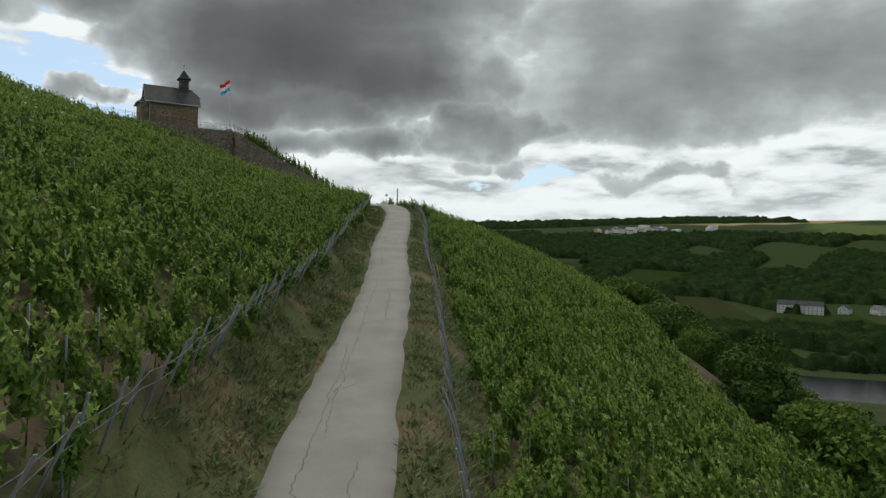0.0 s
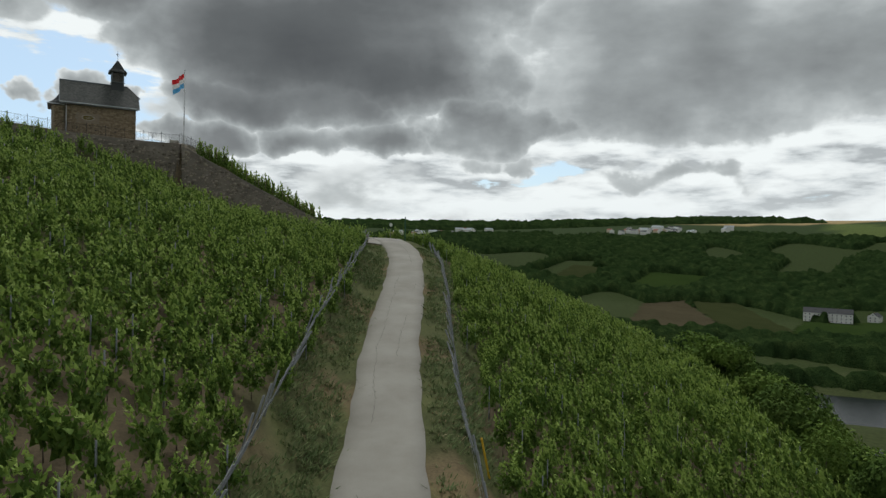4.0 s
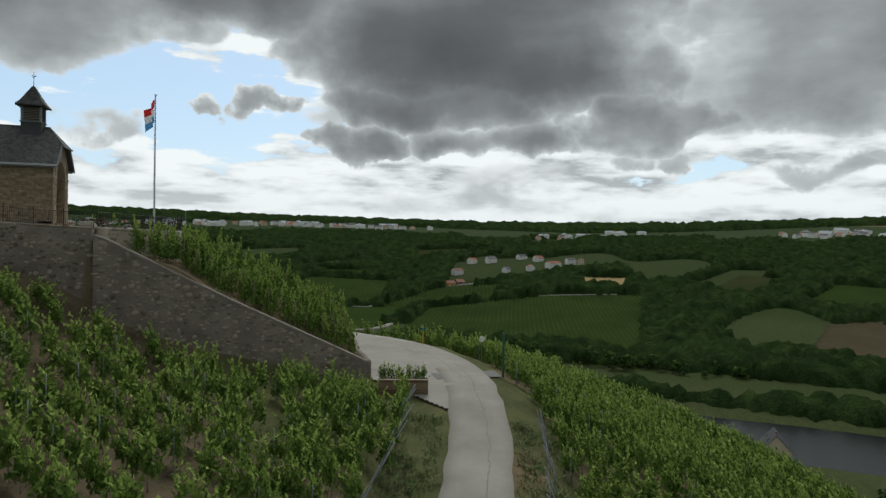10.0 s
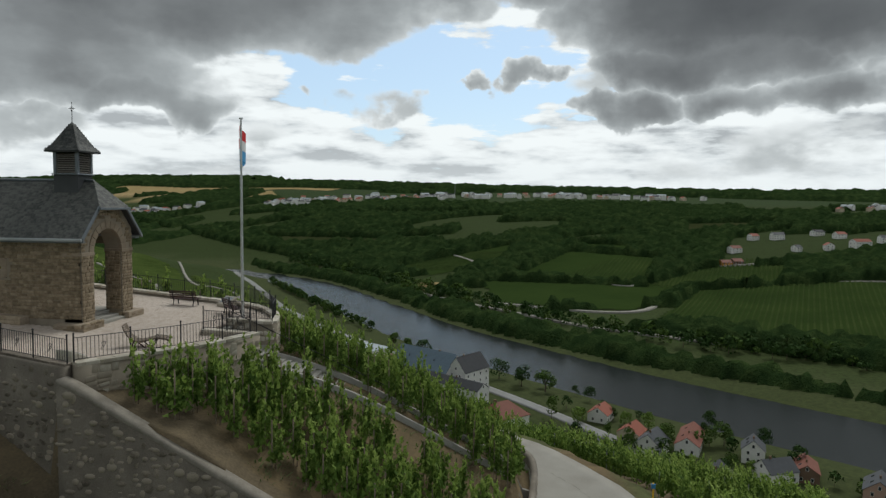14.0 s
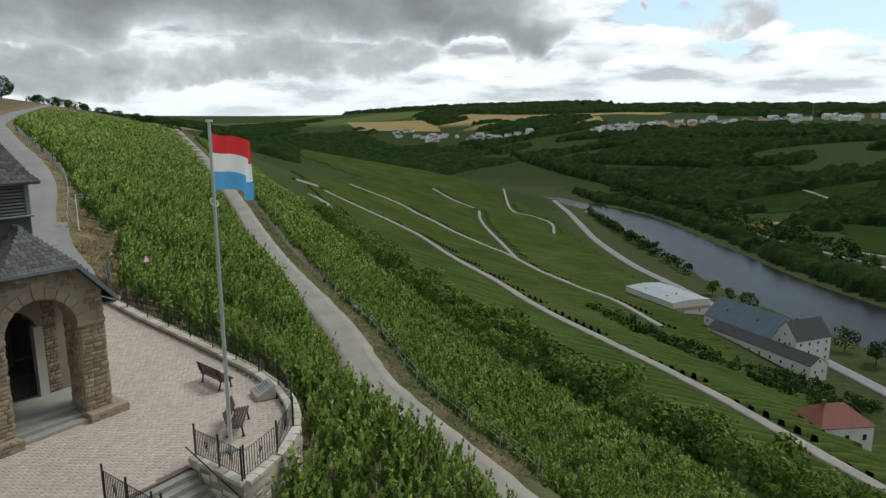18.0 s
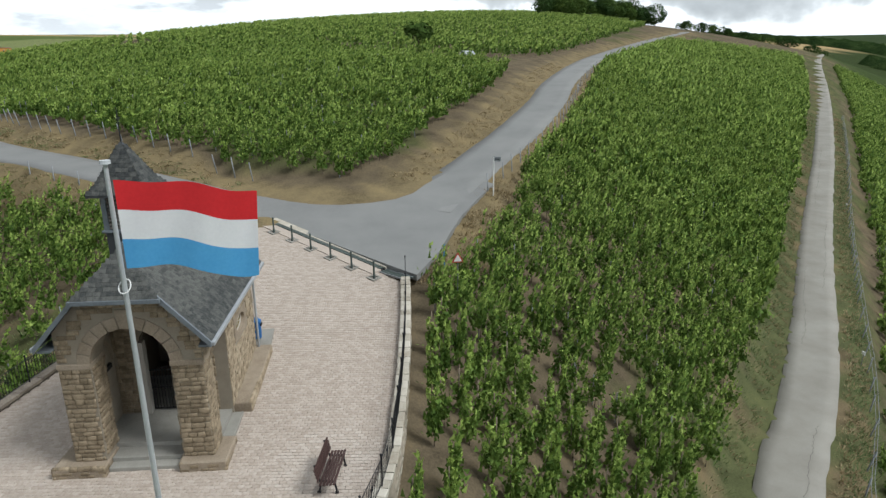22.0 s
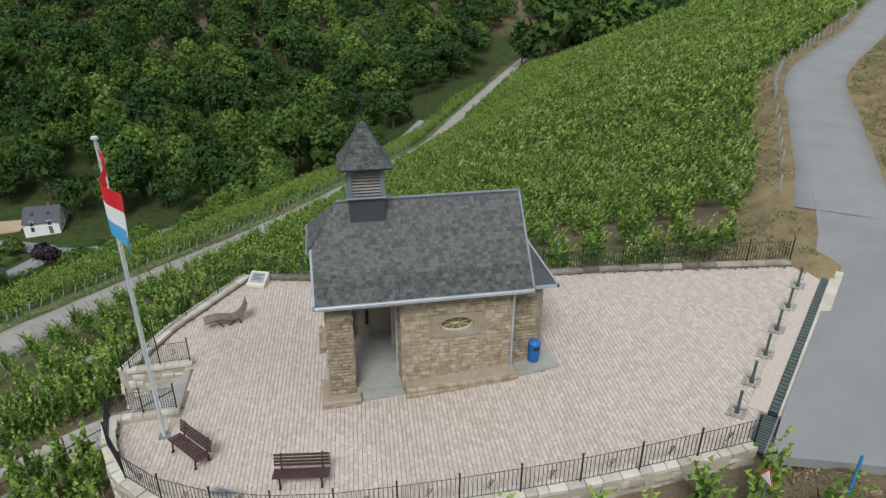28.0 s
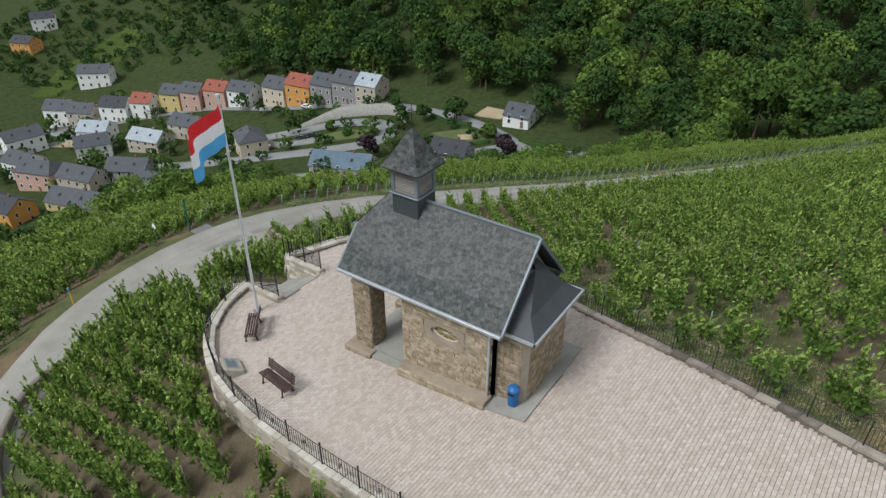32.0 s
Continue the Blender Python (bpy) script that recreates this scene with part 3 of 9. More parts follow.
# the paved terrace round the chapel, and the stair cut into its west end
TERRACE = [(9.6, -8.55), (6.5, -8.5), (2.6, -8.35), (-0.6, -8.15), (-4.1, -7.8), (-6.6, -7.25), (-8.6, -6.4), (-10.3, -5.0), (-11.3, -3.3), (-11.75, -1.45),
           (-9.45, -1.45), (-9.45, 1.3), (-12.0, 1.3), (-10.7, 4.3), (-9.2, 6.5), (-7.6, 8.75), (3.5, 5.4), (10.3, 3.3), (18.25, 0.5)]


def terrace_z(x):
    return np.interp(x, [-14, -4, 0, 4.3, 10, 17, 25], [-0.35, 0.0, 0.32, 0.70, 1.5, 2.4, 3.3])


def inside(x, y, poly):
    hit = np.zeros(np.shape(x), bool)
    for (ax, ay), (bx, by) in zip(poly, poly[1:] + poly[:1]):
        hit ^= ((ay > y) != (by > y)) & (x < (bx - ax) * (y - ay) / (by - ay + 1e-12) + ax)
    return hit


APRON = [(-30.6, 19.0), (-28.8, 17.0), (-27.2, 13.9), (-26.0, 11.9), (-25.2, 9.9), (-25.4, 4.0), (-26.1, -2.0), (-26.2, -8.0), (-23.0, -12.2), (-27.0, -10.5), (-31.0, -4.0), (-32.6, 4.0), (-32.0, 12.0)]
POCKET = [(-7.2, 9.3), (-8.5, 9.55), (-16, 10.0), (-24.5, 10.5), (-24, 6.5), (-18, 3.5), (-14, 1.5), (-11.0, 1.2), (-9.9, 4.3), (-8.4, 6.5), (-7.0, 8.4)]
JUNCTION = [(9.75, -9.35), (12.6, -10.7), (15.5, -11.6), (18.4, -12.6), (21.5, -14.0), (25.0, -15.7), (28.0, -12.3), (25.4, -10.6), (23.4, -9.6), (22.2, -8.3), (21.6, -6.6), (21.4, -4.6), (21.7, -2.8), (22.5, -1.0), (23.7, 0.9), (25.4, 3.6), (27.4, 6.8), (24.4, 9.2), (22.3, 5.6), (20.6, 3.0), (19.0, 1.1), (18.3, 0.45), (18.95, -0.35), (11.3, -7.75)]


def junction_z(x, y):
    x, y = np.atleast_1d(np.asarray(x, float)), np.atleast_1d(np.asarray(y, float))
    flat = 2.55 + 0.112 * (x - 18.6) - 0.012 * (y + 0.2) + 0.0004 * (x - 18.6) * (y + 6)
    k = np.clip((y - 0.5) / 5.0, 0, 1)
    return flat * (1 - k) + near_line(x, y, LINE_B)[1] * k


def ground_z(x, y):
    """Height of the ground as it lies: land, levelled along the roads, dug out for the river and under the terrace."""
    x, y = np.atleast_1d(np.asarray(x, float)), np.atleast_1d(np.asarray(y, float))
    z = land(x, y)
    for line, half in ((LINE_A, 2.4), (LINE_B, 2.6), (LINE_C, 2.4)):
        m = (x > line[:, 0].min() - 12) & (x < line[:, 0].max() + 12) & (y > line[:, 1].min() - 12) & (y < line[:, 1].max() + 12)
        if m.any():
            d, h = near_line(x[m], y[m], line)
            k = np.clip(1 - (d - half) / 3.0, 0, 1)
            k = k * k * (3 - 2 * k)
            z[m] = z[m] * (1 - k) + (h - 0.04) * k
    d, _ = near_line(x, y, LINE_R)
    k = np.clip(1 - (d - 24) / 14.0, 0, 1)
    z = z * (1 - k) + (RIVER_Z - 1.6) * k
    z = np.where((d > 24) & (d < 500), np.maximum(z, RIVER_Z + np.clip((d - 33) * 0.14, -3, 3)), z)
    # the pocket of higher soil between the terrace and the slanting wall
    m = inside(x, y, POCKET)
    if m.any():
        run = np.interp(x[m], [-24.5, -16, -12.5, -8], [-8.9, -4.75, -2.4, -0.95])
        z[m] = np.maximum(z[m], run)
    m = inside(x, y, [(a + (0.55 if a > -29 else 0.0), b) for a, b in APRON])
    if m.any():
        z[m] = near_line(x[m], y[m], LINE_A)[1] - 0.1
    m = inside(x, y, [(20.5, -9.8), (28.5, -13.2), (31, -9), (29, -2), (31, 7.5), (27.0, 7.5), (20.5, -2)])
    z[m] = junction_z(x[m], y[m]) - 0.02
    m = inside(x, y, JUNCTION)
    z[m] = junction_z(x[m], y[m]) - 0.12
    m = (x > -13) & (x < 18) & (y > -10) & (y < 10)
    if m.any():
        t = terrace_z(x[m]) - 0.35
        z[m] = np.where(inside(x[m], y[m], TERRACE), np.minimum(z[m], t), np.minimum(z[m], t - 0.05))
    return z

# ---- the ground: one sheet to the horizon ----
def axis_lines(lo, hi, step, far):
    core = list(np.arange(lo, hi + 0.1, step))
    a, d = core[-1], step
    while a < far:
        d = min(d * 1.055, 130)
        a += d
        core.append(a)
    a, d = core[0], step
    while a > -far:
        d = min(d * 1.055, 130)
        a -= d
        core.insert(0, a)
    return np.array(core)


GX, GY = axis_lines(-75, 120, 1.7, 4300), axis_lines(-85, 130, 1.7, 4300)
# finer lines where the terrace walls stand
GX = np.unique(np.round(np.concatenate([GX, np.arange(-26, -7, 0.85)]), 2))
GY = np.unique(np.round(np.concatenate([GY, np.arange(8.2, 11.4, 0.3)]), 2))
# fields that show on the far slopes: corners and colour
FIELD_COLOURS = {"wheat": (0.36, 0.27, 0.14), "green": (0.05, 0.09, 0.022), "meadow": (0.09, 0.12, 0.035), "fallow": (0.15, 0.11, 0.07), "vine": (0.045, 0.075, 0.02)}


def cover_colour(x, y, z):
    rnd = np.random.RandomState(3)
    n = len(x)
    c = np.tile(np.array((0.036, 0.052, 0.017)), (n, 1))
    r = np.hypot(x, y)
    # plateau fields in strips
    seeds = np.column_stack([rnd.uniform(-4000, 4000, 260), rnd.uniform(-4000, 4000, 260)])
    pick = rnd.rand(260)
    far = np.where((r > 700) | ((x > 280) & (y > 240)))[0]
    for k in range(0, len(far), 5000):
        s = far[k:k + 5000]
        u = np.column_stack([x[s] * 0.8 + y[s] * 0.6, (y[s] * 0.8 - x[s] * 0.6) * 2.2])
        q = np.column_stack([seeds[:, 0] * 0.8 + seeds[:, 1] * 0.6, (seeds[:, 1] * 0.8 - seeds[:, 0] * 0.6) * 2.2])
        near = np.argmin(((u[:, None] - q[None]) ** 2).sum(-1), 1)
        f = pick[near]
        bear = np.degrees(np.arctan2(seeds[near, 0], -seeds[near, 1]))
        f = np.where((f < 0.4) & (bear > -30) & (bear < 17), 0.9, f)
        # green raised north-east of the vineyards: sunlight on those fields put into their colour
        col = np.where((f < 0.4)[:, None], np.array(FIELD_COLOURS["wheat"]), np.where((f < 0.62)[:, None], np.array(FIELD_COLOURS["meadow"]), np.where(((x[s] > 280) & (y[s] > 240))[:, None], np.array((0.17, 0.195, 0.078)), np.array((0.035, 0.055, 0.02)))))
        up_there = ((z[s] > 8) | ((x[s] > 280) & (y[s] > 240)))[:, None]
        c[s] = np.where(up_there, col, c[s])
    # soil under the vines near the chapel, dry verges along the upper roads
    nearby = r < 420
    c[nearby] = np.array((0.125, 0.1, 0.066))
    green = nearby & (np.sin(x * 0.21) + np.sin(y * 0.17 + x * 0.05) > 0.9)
    c[green] = np.array((0.085, 0.09, 0.04))
    c[nearby & (y < -52) & (y < -0.62 * x - 42)] = np.array((0.045, 0.066, 0.02))
    c[(z < -30) & (r < 700)] = np.array((0.043, 0.058, 0.021))
    for line, w, colr in ((LINE_A, 5.2, (0.15, 0.118, 0.07)), (LINE_B, 5.5, (0.19, 0.15, 0.085)), (LINE_C, 5.5, (0.19, 0.15, 0.085))):
        m = np.where(r < 420)[0]
        d, _ = near_line(x[m], y[m], line)
        c[m[d < w]] = np.array(colr)
        if line is LINE_A:
            g = (d < w) & (np.sin(x[m] * 0.9) + np.sin(y[m] * 0.7 + x[m] * 0.4) > -0.9)
            c[m[g]] = np.array((0.09, 0.098, 0.045))
    m = np.where(inside(x, y, [(-12, 8), (-12, -11), (-32, -11), (-32, 12)]))[0]
    c[m] = np.array((0.13, 0.1, 0.06))
    d, _ = near_line(x, y, LINE_R)
    c[(d < 90) & (z < -84)] = np.array((0.052, 0.064, 0.026))
    return c


def build_ground():
    xx, yy = np.meshgrid(GX, GY, indexing="ij")
    zz = ground_z(xx.ravel(), yy.ravel())
    nx, ny = xx.shape
    verts = np.column_stack([xx.ravel(), yy.ravel(), zz])
    i, j = np.meshgrid(np.arange(nx - 1), np.arange(ny - 1), indexing="ij")
    a = (i * ny + j).ravel()
    faces = np.column_stack([a, a + ny, a + ny + 1, a + 1])
    ob = from_arrays("ground", verts, faces, M_GROUND)
    col = cover_colour(verts[:, 0], verts[:, 1], verts[:, 2])
    att = ob.data.attributes.new("cover", "FLOAT_COLOR", "POINT")
    att.data.foreach_set("color", np.column_stack([col, np.ones(len(col))]).astype(np.float32).ravel())
    ob.data.polygons.foreach_set("use_smooth", np.ones(len(faces), bool))
    tagged(ob, "sloping vineyard ground with bare brown soil and dry grass", "ground", kind="structure")
    return ob


ground = build_ground()


def sheet_z(x, y):
    """Height of the ground mesh itself, between its points."""
    x, y = np.atleast_1d(np.asarray(x, float)), np.atleast_1d(np.asarray(y, float))
    i, j = np.clip(np.searchsorted(GX, x) - 1, 0, len(GX) - 2), np.clip(np.searchsorted(GY, y) - 1, 0, len(GY) - 2)
    zz = GROUND_Z
    u, v = (x - GX[i]) / (GX[i + 1] - GX[i]), (y - GY[j]) / (GY[j + 1] - GY[j])
    return (zz[i, j] * (1 - u) + zz[i + 1, j] * u) * (1 - v) + (zz[i, j + 1] * (1 - u) + zz[i + 1, j + 1] * u) * v


GROUND_Z = np.empty(len(ground.data.vertices) * 3, np.float32)
ground.data.vertices.foreach_get("co", GROUND_Z)
GROUND_Z = GROUND_Z.reshape(len(GX), len(GY), 3)[:, :, 2].astype(float)


def gz(x, y):
    return float(sheet_z(x, y)[0])


# ---- river and roads ----
def build_river():
    p = LINE_R
    d = np.gradient(p, axis=0)
    d /= np.linalg.norm(d, axis=1)[:, None]
    s = np.column_stack([-d[:, 1], d[:, 0]])
    a, b = p + s * 62, p - s * 62
    n = len(p)
    verts = np.column_stack([np.vstack([a, b]), np.full(2 * n, RIVER_Z)])
    faces = [(k, n + k, n + k + 1, k + 1) for k in range(n - 1)]
    return tagged(from_arrays("water", verts, faces, M_WATER), "broad dark grey river with faint ripples", "river", kind="structure")


build_river()


def drape(line, step=3.0):
    q = smooth(line, step)
    return np.column_stack([q[:, :2], sheet_z(q[:, 0], q[:, 1])])


road_a = tagged(ribbon("road_lower", smooth(ROAD_A, 1.5), 1.76, M_CONCRETE_ROAD, 0.05, 0.22, 2), "pale worn concrete vineyard road with cracks", "road", kind="structure")
road_b = tagged(ribbon("road_upper", smooth(ROAD_B, 1.5)[4:], 2.35, M_ASPHALT, 0.012, 0.08, 3), "smooth grey asphalt lane curving past the chapel", "road", kind="structure")
road_c = tagged(ribbon("road_uphill", smooth(ROAD_C, 1.5), 2.3, M_ASPHALT, 0.062, 0.08, 4), "smooth grey asphalt lane climbing between vineyards", "road", kind="structure")


def build_apron():
    """The widened bend of the pale road, one level sheet over its whole breadth."""
    gx, gy = np.arange(-33.5, -22.0, 0.2), np.arange(-13.0, 20.0, 0.2)
    xx, yy = np.meshgrid(gx, gy, indexing="ij")
    keep = inside(xx + 0.1, yy + 0.1, APRON)
    off, h = near_line(xx.ravel(), yy.ravel(), LINE_A)
    zz = h + np.interp(off, [0, 1.85, 9], [0.086, 0.062, 0.045])
    idx = np.arange(xx.size).reshape(xx.shape)
    i, j = np.where(keep[:-1, :-1])
    faces = np.column_stack([idx[i, j], idx[i + 1, j], idx[i + 1, j + 1], idx[i, j + 1]])
    return tagged(from_arrays("road_bend", np.column_stack([xx.ravel(), yy.ravel(), zz]), faces, M_CONCRETE_ROAD), "pale worn paving widening the bend of the road", "road", kind="structure")


build_apron()


def build_junction():
    rim = spread(JUNCTION + JUNCTION[:1], 0.8)[:-1]
    bm = bmesh.new()
    z = junction_z(rim[:, 0], rim[:, 1])
    top = [bm.verts.new((x, y, h + 0.045)) for (x, y), h in zip(rim, z)]
    low = [bm.verts.new((x, y, h - 0.3)) for (x, y), h in zip(rim, z)]
    n = len(top)
    for tri in mathutils.geometry.tessellate_polygon([[Vector((x, y, 0)) for x, y in rim]]):
        bm.faces.new([top[k] for k in tri])
    for k in range(n):
        bm.faces.new((top[k], low[k], low[(k + 1) % n], top[(k + 1) % n]))
    bmesh.ops.recalc_face_normals(bm, faces=bm.faces[:])
    return tagged(part("road_junction", bm, M_ASPHALT), "grey asphalt junction of two lanes", "road", kind="structure")


build_junction()

def crack(line, s0, s1, off, seed, half=0.014, wander=0.12, mat=None, name="road_crack"):
    """A jagged thin crack along a road between two distances from its start."""
    rnd = np.random.RandomState(seed)
    p = smooth(line, 0.5)
    run = np.concatenate([[0], np.cumsum(np.linalg.norm(np.diff(p[:, :2], axis=0), axis=1))])
    s = np.arange(s0, s1, 0.22)
    q = np.column_stack([np.interp(s, run, p[:, k]) for k in range(3)])
    d = np.gradient(q[:, :2], axis=0)
    d /= np.linalg.norm(d, axis=1)[:, None]
    w = off + np.cumsum(rnd.normal(0, wander * 0.35, len(s))) * 0.6 + rnd.normal(0, wander * 0.3, len(s))
    w = np.clip(w, -1.6, 1.6)
    n = np.column_stack([-d[:, 1], d[:, 0]])
    c = q[:, :2] + n * w[:, None]
    h = half * rnd.uniform(0.4, 1.3, len(s))
    z = q[:, 2] + 0.05 + 0.03 * (1 - (w / 1.85) ** 2) + 0.006
    v = np.vstack([np.column_stack([c - n * h[:, None], z]), np.column_stack([c + n * h[:, None], z])])
    m = len(s)
    f = np.array([(k, k + 1, m + k + 1, m + k) for k in range(m - 1)])
    return from_arrays(name, v, f[:, ::-1], mat or M_CRACK, parent=road_a)


ROAD_RUN = np.concatenate([[0], np.cumsum([math.dist(a_[:2], b_[:2]) for a_, b_ in zip(ROAD_A[:-1], ROAD_A[1:])])])
for k, (s0, s1, off) in enumerate(((118, 150, 0.55), (128, 146, -0.2), (135, 171, 0.75), (150, 158, -0.7), (160, 190, 0.5), (176, 186, -0.5), (196, 228, 0.6), (205, 214, -0.4), (232, 255, -0.6), (250, 270, 0.5), (330, 352, 0.7), (345, 372, -0.6), (380, 420, 0.4), (300, 318, -0.8))):
    crack(ROAD_A, s0, s1, off, 70 + k)
for k, (s0, off) in enumerate(((126, 0.4), (141, 0.3), (149, 0.2), (163, 0.4), (181, 0.3), (199, 0.2), (222, 0.4))):
    crack(ROAD_A, s0, s0 + 2.6, off - 1.2 + k % 3, 90 + k, 0.013, 0.9)
patch_run = float(np.interp(13.2, [13, 24][::1], [ROAD_RUN[10], ROAD_RUN[9]]))
part("road_patch", boxed(-0.9, 0.9, -1.9, 3.0, 0, 0.012, m=pose(-31.6, 10.4, -10.02, 0, 2.0, 88)), M_ROAD_PATCH, road_a, "dark repaired strip across the road")

# smaller tracks on the slopes and the roads in the valley
TRACKS = [
    [(213, -230), (203, -234), (165, -200), (124, -163)],
    [(238, -269), (217, -277), (196, -281), (166, -271), (102, -219), (59, -175), (27, -153), (5, -135), (-20, -113), (-33, -102), (-60, -92)],
    [(366, -437), (310, -431), (265, -407), (214, -368), (179, -356), (155, -349), (97, -291), (75, -295), (43, -268)],
    [(294, -544), (264, -495), (218, -433), (156, -352)],
    [(397, -614), (344, -573), (305, -554)],
    [(384, -762), (289, -604), (263, -596), (232, -577), (206, -526)],
    [(245, -252), (251, -276)],
]
TRACK_LINES = [smooth(q, 12) for q in TRACKS]
for track in TRACKS:
    tagged(ribbon("track", drape(track, 6), 1.3, M_CONCRETE_ROAD, 0.75, 0.3, 5, thick=1.4), "narrow pale track between vineyards on the slope", "track", kind="structure")

# ---- the terrace ----
def build_terrace():
    gx, gy = np.linspace(-12.1, 18.3, 153), np.linspace(-8.8, 8.9, 90)
    xx, yy = np.meshgrid(gx, gy, indexing="ij")
    zz = terrace_z(xx) - 0.045
    keep = inside(xx + 0.1, yy + 0.1, TERRACE)
    idx = np.arange(xx.size).reshape(xx.shape)
    i, j = np.where(keep[:-1, :-1])
    faces = np.column_stack([idx[i, j], idx[i + 1, j], idx[i + 1, j + 1], idx[i, j + 1]])
    return tagged(from_arrays("terrace", np.column_stack([xx.ravel(), yy.ravel(), zz.ravel()]), faces, M_JOINT), "terrace paved with pale pink concrete blocks", "terrace", kind="structure")


terrace = build_terrace()


def unit_block(name, mat, bevel=0.08):
    """A block of unit size, base at z = -1, top at 0, with softened upper edges."""
    b = bevel
    v = [(-.5, -.5, -1), (.5, -.5, -1), (.5, .5, -1), (-.5, .5, -1), (-.5, -.5, -b), (.5, -.5, -b), (.5, .5, -b), (-.5, .5, -b),
         (-.5 + b, -.5 + b, 0), (.5 - b, -.5 + b, 0), (.5 - b, .5 - b, 0), (-.5 + b, .5 - b, 0)]
    f = [(0, 1, 5, 4), (1, 2, 6, 5), (2, 3, 7, 6), (3, 0, 4, 7), (4, 5, 9, 8), (5, 6, 10, 9), (6, 7, 11, 10), (7, 4, 8, 11), (8, 9, 10, 11)]
    me = bpy.data.meshes.new(name)
    me.from_pydata(v, [], f)
    me.materials.append(mat)
    return me


def blocks(name, mesh, poses, parent, keep=300, order=None, stuff_label=""):
    """Pieces that share a mesh: the first ones objects of their own, the rest joined into one part."""
    poses = list(poses)
    for m in poses[:keep]:
        o = new(name, mesh)
        o.parent = parent
        o.matrix_basis = m
    rest = poses[keep:]
    if rest:
        nv = len(mesh.vertices)
        v = np.empty(nv * 3)
        mesh.vertices.foreach_get("co", v)
        v = np.column_stack([v.reshape(-1, 3), np.ones(nv)])
        f = np.array([p.vertices[:] for p in mesh.polygons])
        mats = np.array([np.array(m) for m in rest])
        vv = np.einsum("kij,nj->kni", mats, v)[:, :, :3].reshape(-1, 3)
        ff = (f[None] + nv * np.arange(len(rest))[:, None, None]).reshape(-1, f.shape[1])
        o = from_arrays(name + "_field", vv, ff, list(mesh.materials), parent=parent)
        tagged(o, stuff_label, kind="stuff")

# ---- the chapel ----
BLOCK_PLINTH = unit_block("plinth_stone", M_STONE, 0.08)
chapel = thing("chapel", (0, 0, 0), "small sandstone chapel with steep slate roof and belfry", "chapel")
EAVE_Z, RIDGE_Z, HALF_W = 4.51, 7.41, 2.63
FLOOR_Z = 0.45


def wall_with_hole(bm, x0, x1, y0, y1, z0, z1, hole, axis="x"):
    """A wall slab with a rectangular hole (a0, a1, c0, c1): along its length and up."""
    a0, a1, c0, c1 = hole
    if axis == "x":
        box(bm, x0, a0, y0, y1, z0, z1), box(bm, a1, x1, y0, y1, z0, z1), box(bm, a0, a1, y0, y1, z0, c0), box(bm, a0, a1, y0, y1, c1, z1)
    else:
        box(bm, x0, x1, y0, a0, z0, z1), box(bm, x0, x1, a1, y1, z0, z1), box(bm, x0, x1, a0, a1, z0, c0), box(bm, x0, x1, a0, a1, c1, z1)


def oval_ring(bm, cx, cz, y0, y1, rx, rz, hx, hz, n=28):
    """A block of half-size hx, hz in the x-z plane, pierced by an oval rx, rz; from y0 to y1."""
    inner, outer = [], []
    for k in range(n):
        a = 2 * math.pi * k / n
        c, s = math.cos(a), math.sin(a)
        f = 1 / max(abs(c) / hx, abs(s) / hz)
        inner.append((cx + rx * c, cz + rz * s))
        outer.append((cx + f * c, cz + f * s))
    rows = [[bm.verts.new((p[0], y, p[1])) for p in ring] for ring, y in ((inner, y0), (outer, y0), (outer, y1), (inner, y1))]
    for k in range(n):
        j = (k + 1) % n
        for r in range(4):
            q = (r + 1) % 4
            bm.faces.new((rows[r][k], rows[r][j], rows[q][j], rows[q][k]))


def arch_wall(bm, x0, x1, y0, y1, z0, top, cy, half, spring, n=14):
    """A wall across y with a round-headed opening; top(y) gives its upper edge."""
    ring = [(cy - half, z0), (cy - half, spring)] + [(cy - half * math.cos(math.pi * k / n), spring + half * math.sin(math.pi * k / n)) for k in range(1, n)] + [(cy + half, spring), (cy + half, z0)]
    ys = sorted(set([y0, y1] + [p[0] for p in ring] + [y0 + (y1 - y0) * k / 12 for k in range(13)]))

    def under(y):
        if y <= cy - half + 1e-6 or y >= cy + half - 1e-6:
            return None
        return spring + math.sqrt(max(0.0, half * half - (y - cy) ** 2))
    for a, b in zip(ys[:-1], ys[1:]):
        m = (a + b) / 2
        open_here = cy - half < m < cy + half
        la, lb = (under(a) or spring, under(b) or spring) if open_here else (z0, z0)
        vs = [bm.verts.new(p) for p in ((x0, a, la), (x0, b, lb), (x0, b, top(b)), (x0, a, top(a)), (x1, a, la), (x1, b, lb), (x1, b, top(b)), (x1, a, top(a)))]
        for f in ((0, 1, 2, 3), (7, 6, 5, 4), (0, 4, 5, 1), (3, 2, 6, 7)):
            bm.faces.new([vs[k] for k in f])
        if a in (y0, cy + half) or abs(a - (cy + half)) < 1e-6:
            bm.faces.new((vs[0], vs[3], vs[7], vs[4]))
        if b == y1 or abs(b - (cy - half)) < 1e-6:
            bm.faces.new((vs[1], vs[5], vs[6], vs[2]))


def roof_z(y):
    return RIDGE_Z - (RIDGE_Z - EAVE_Z) * abs(y) / HALF_W


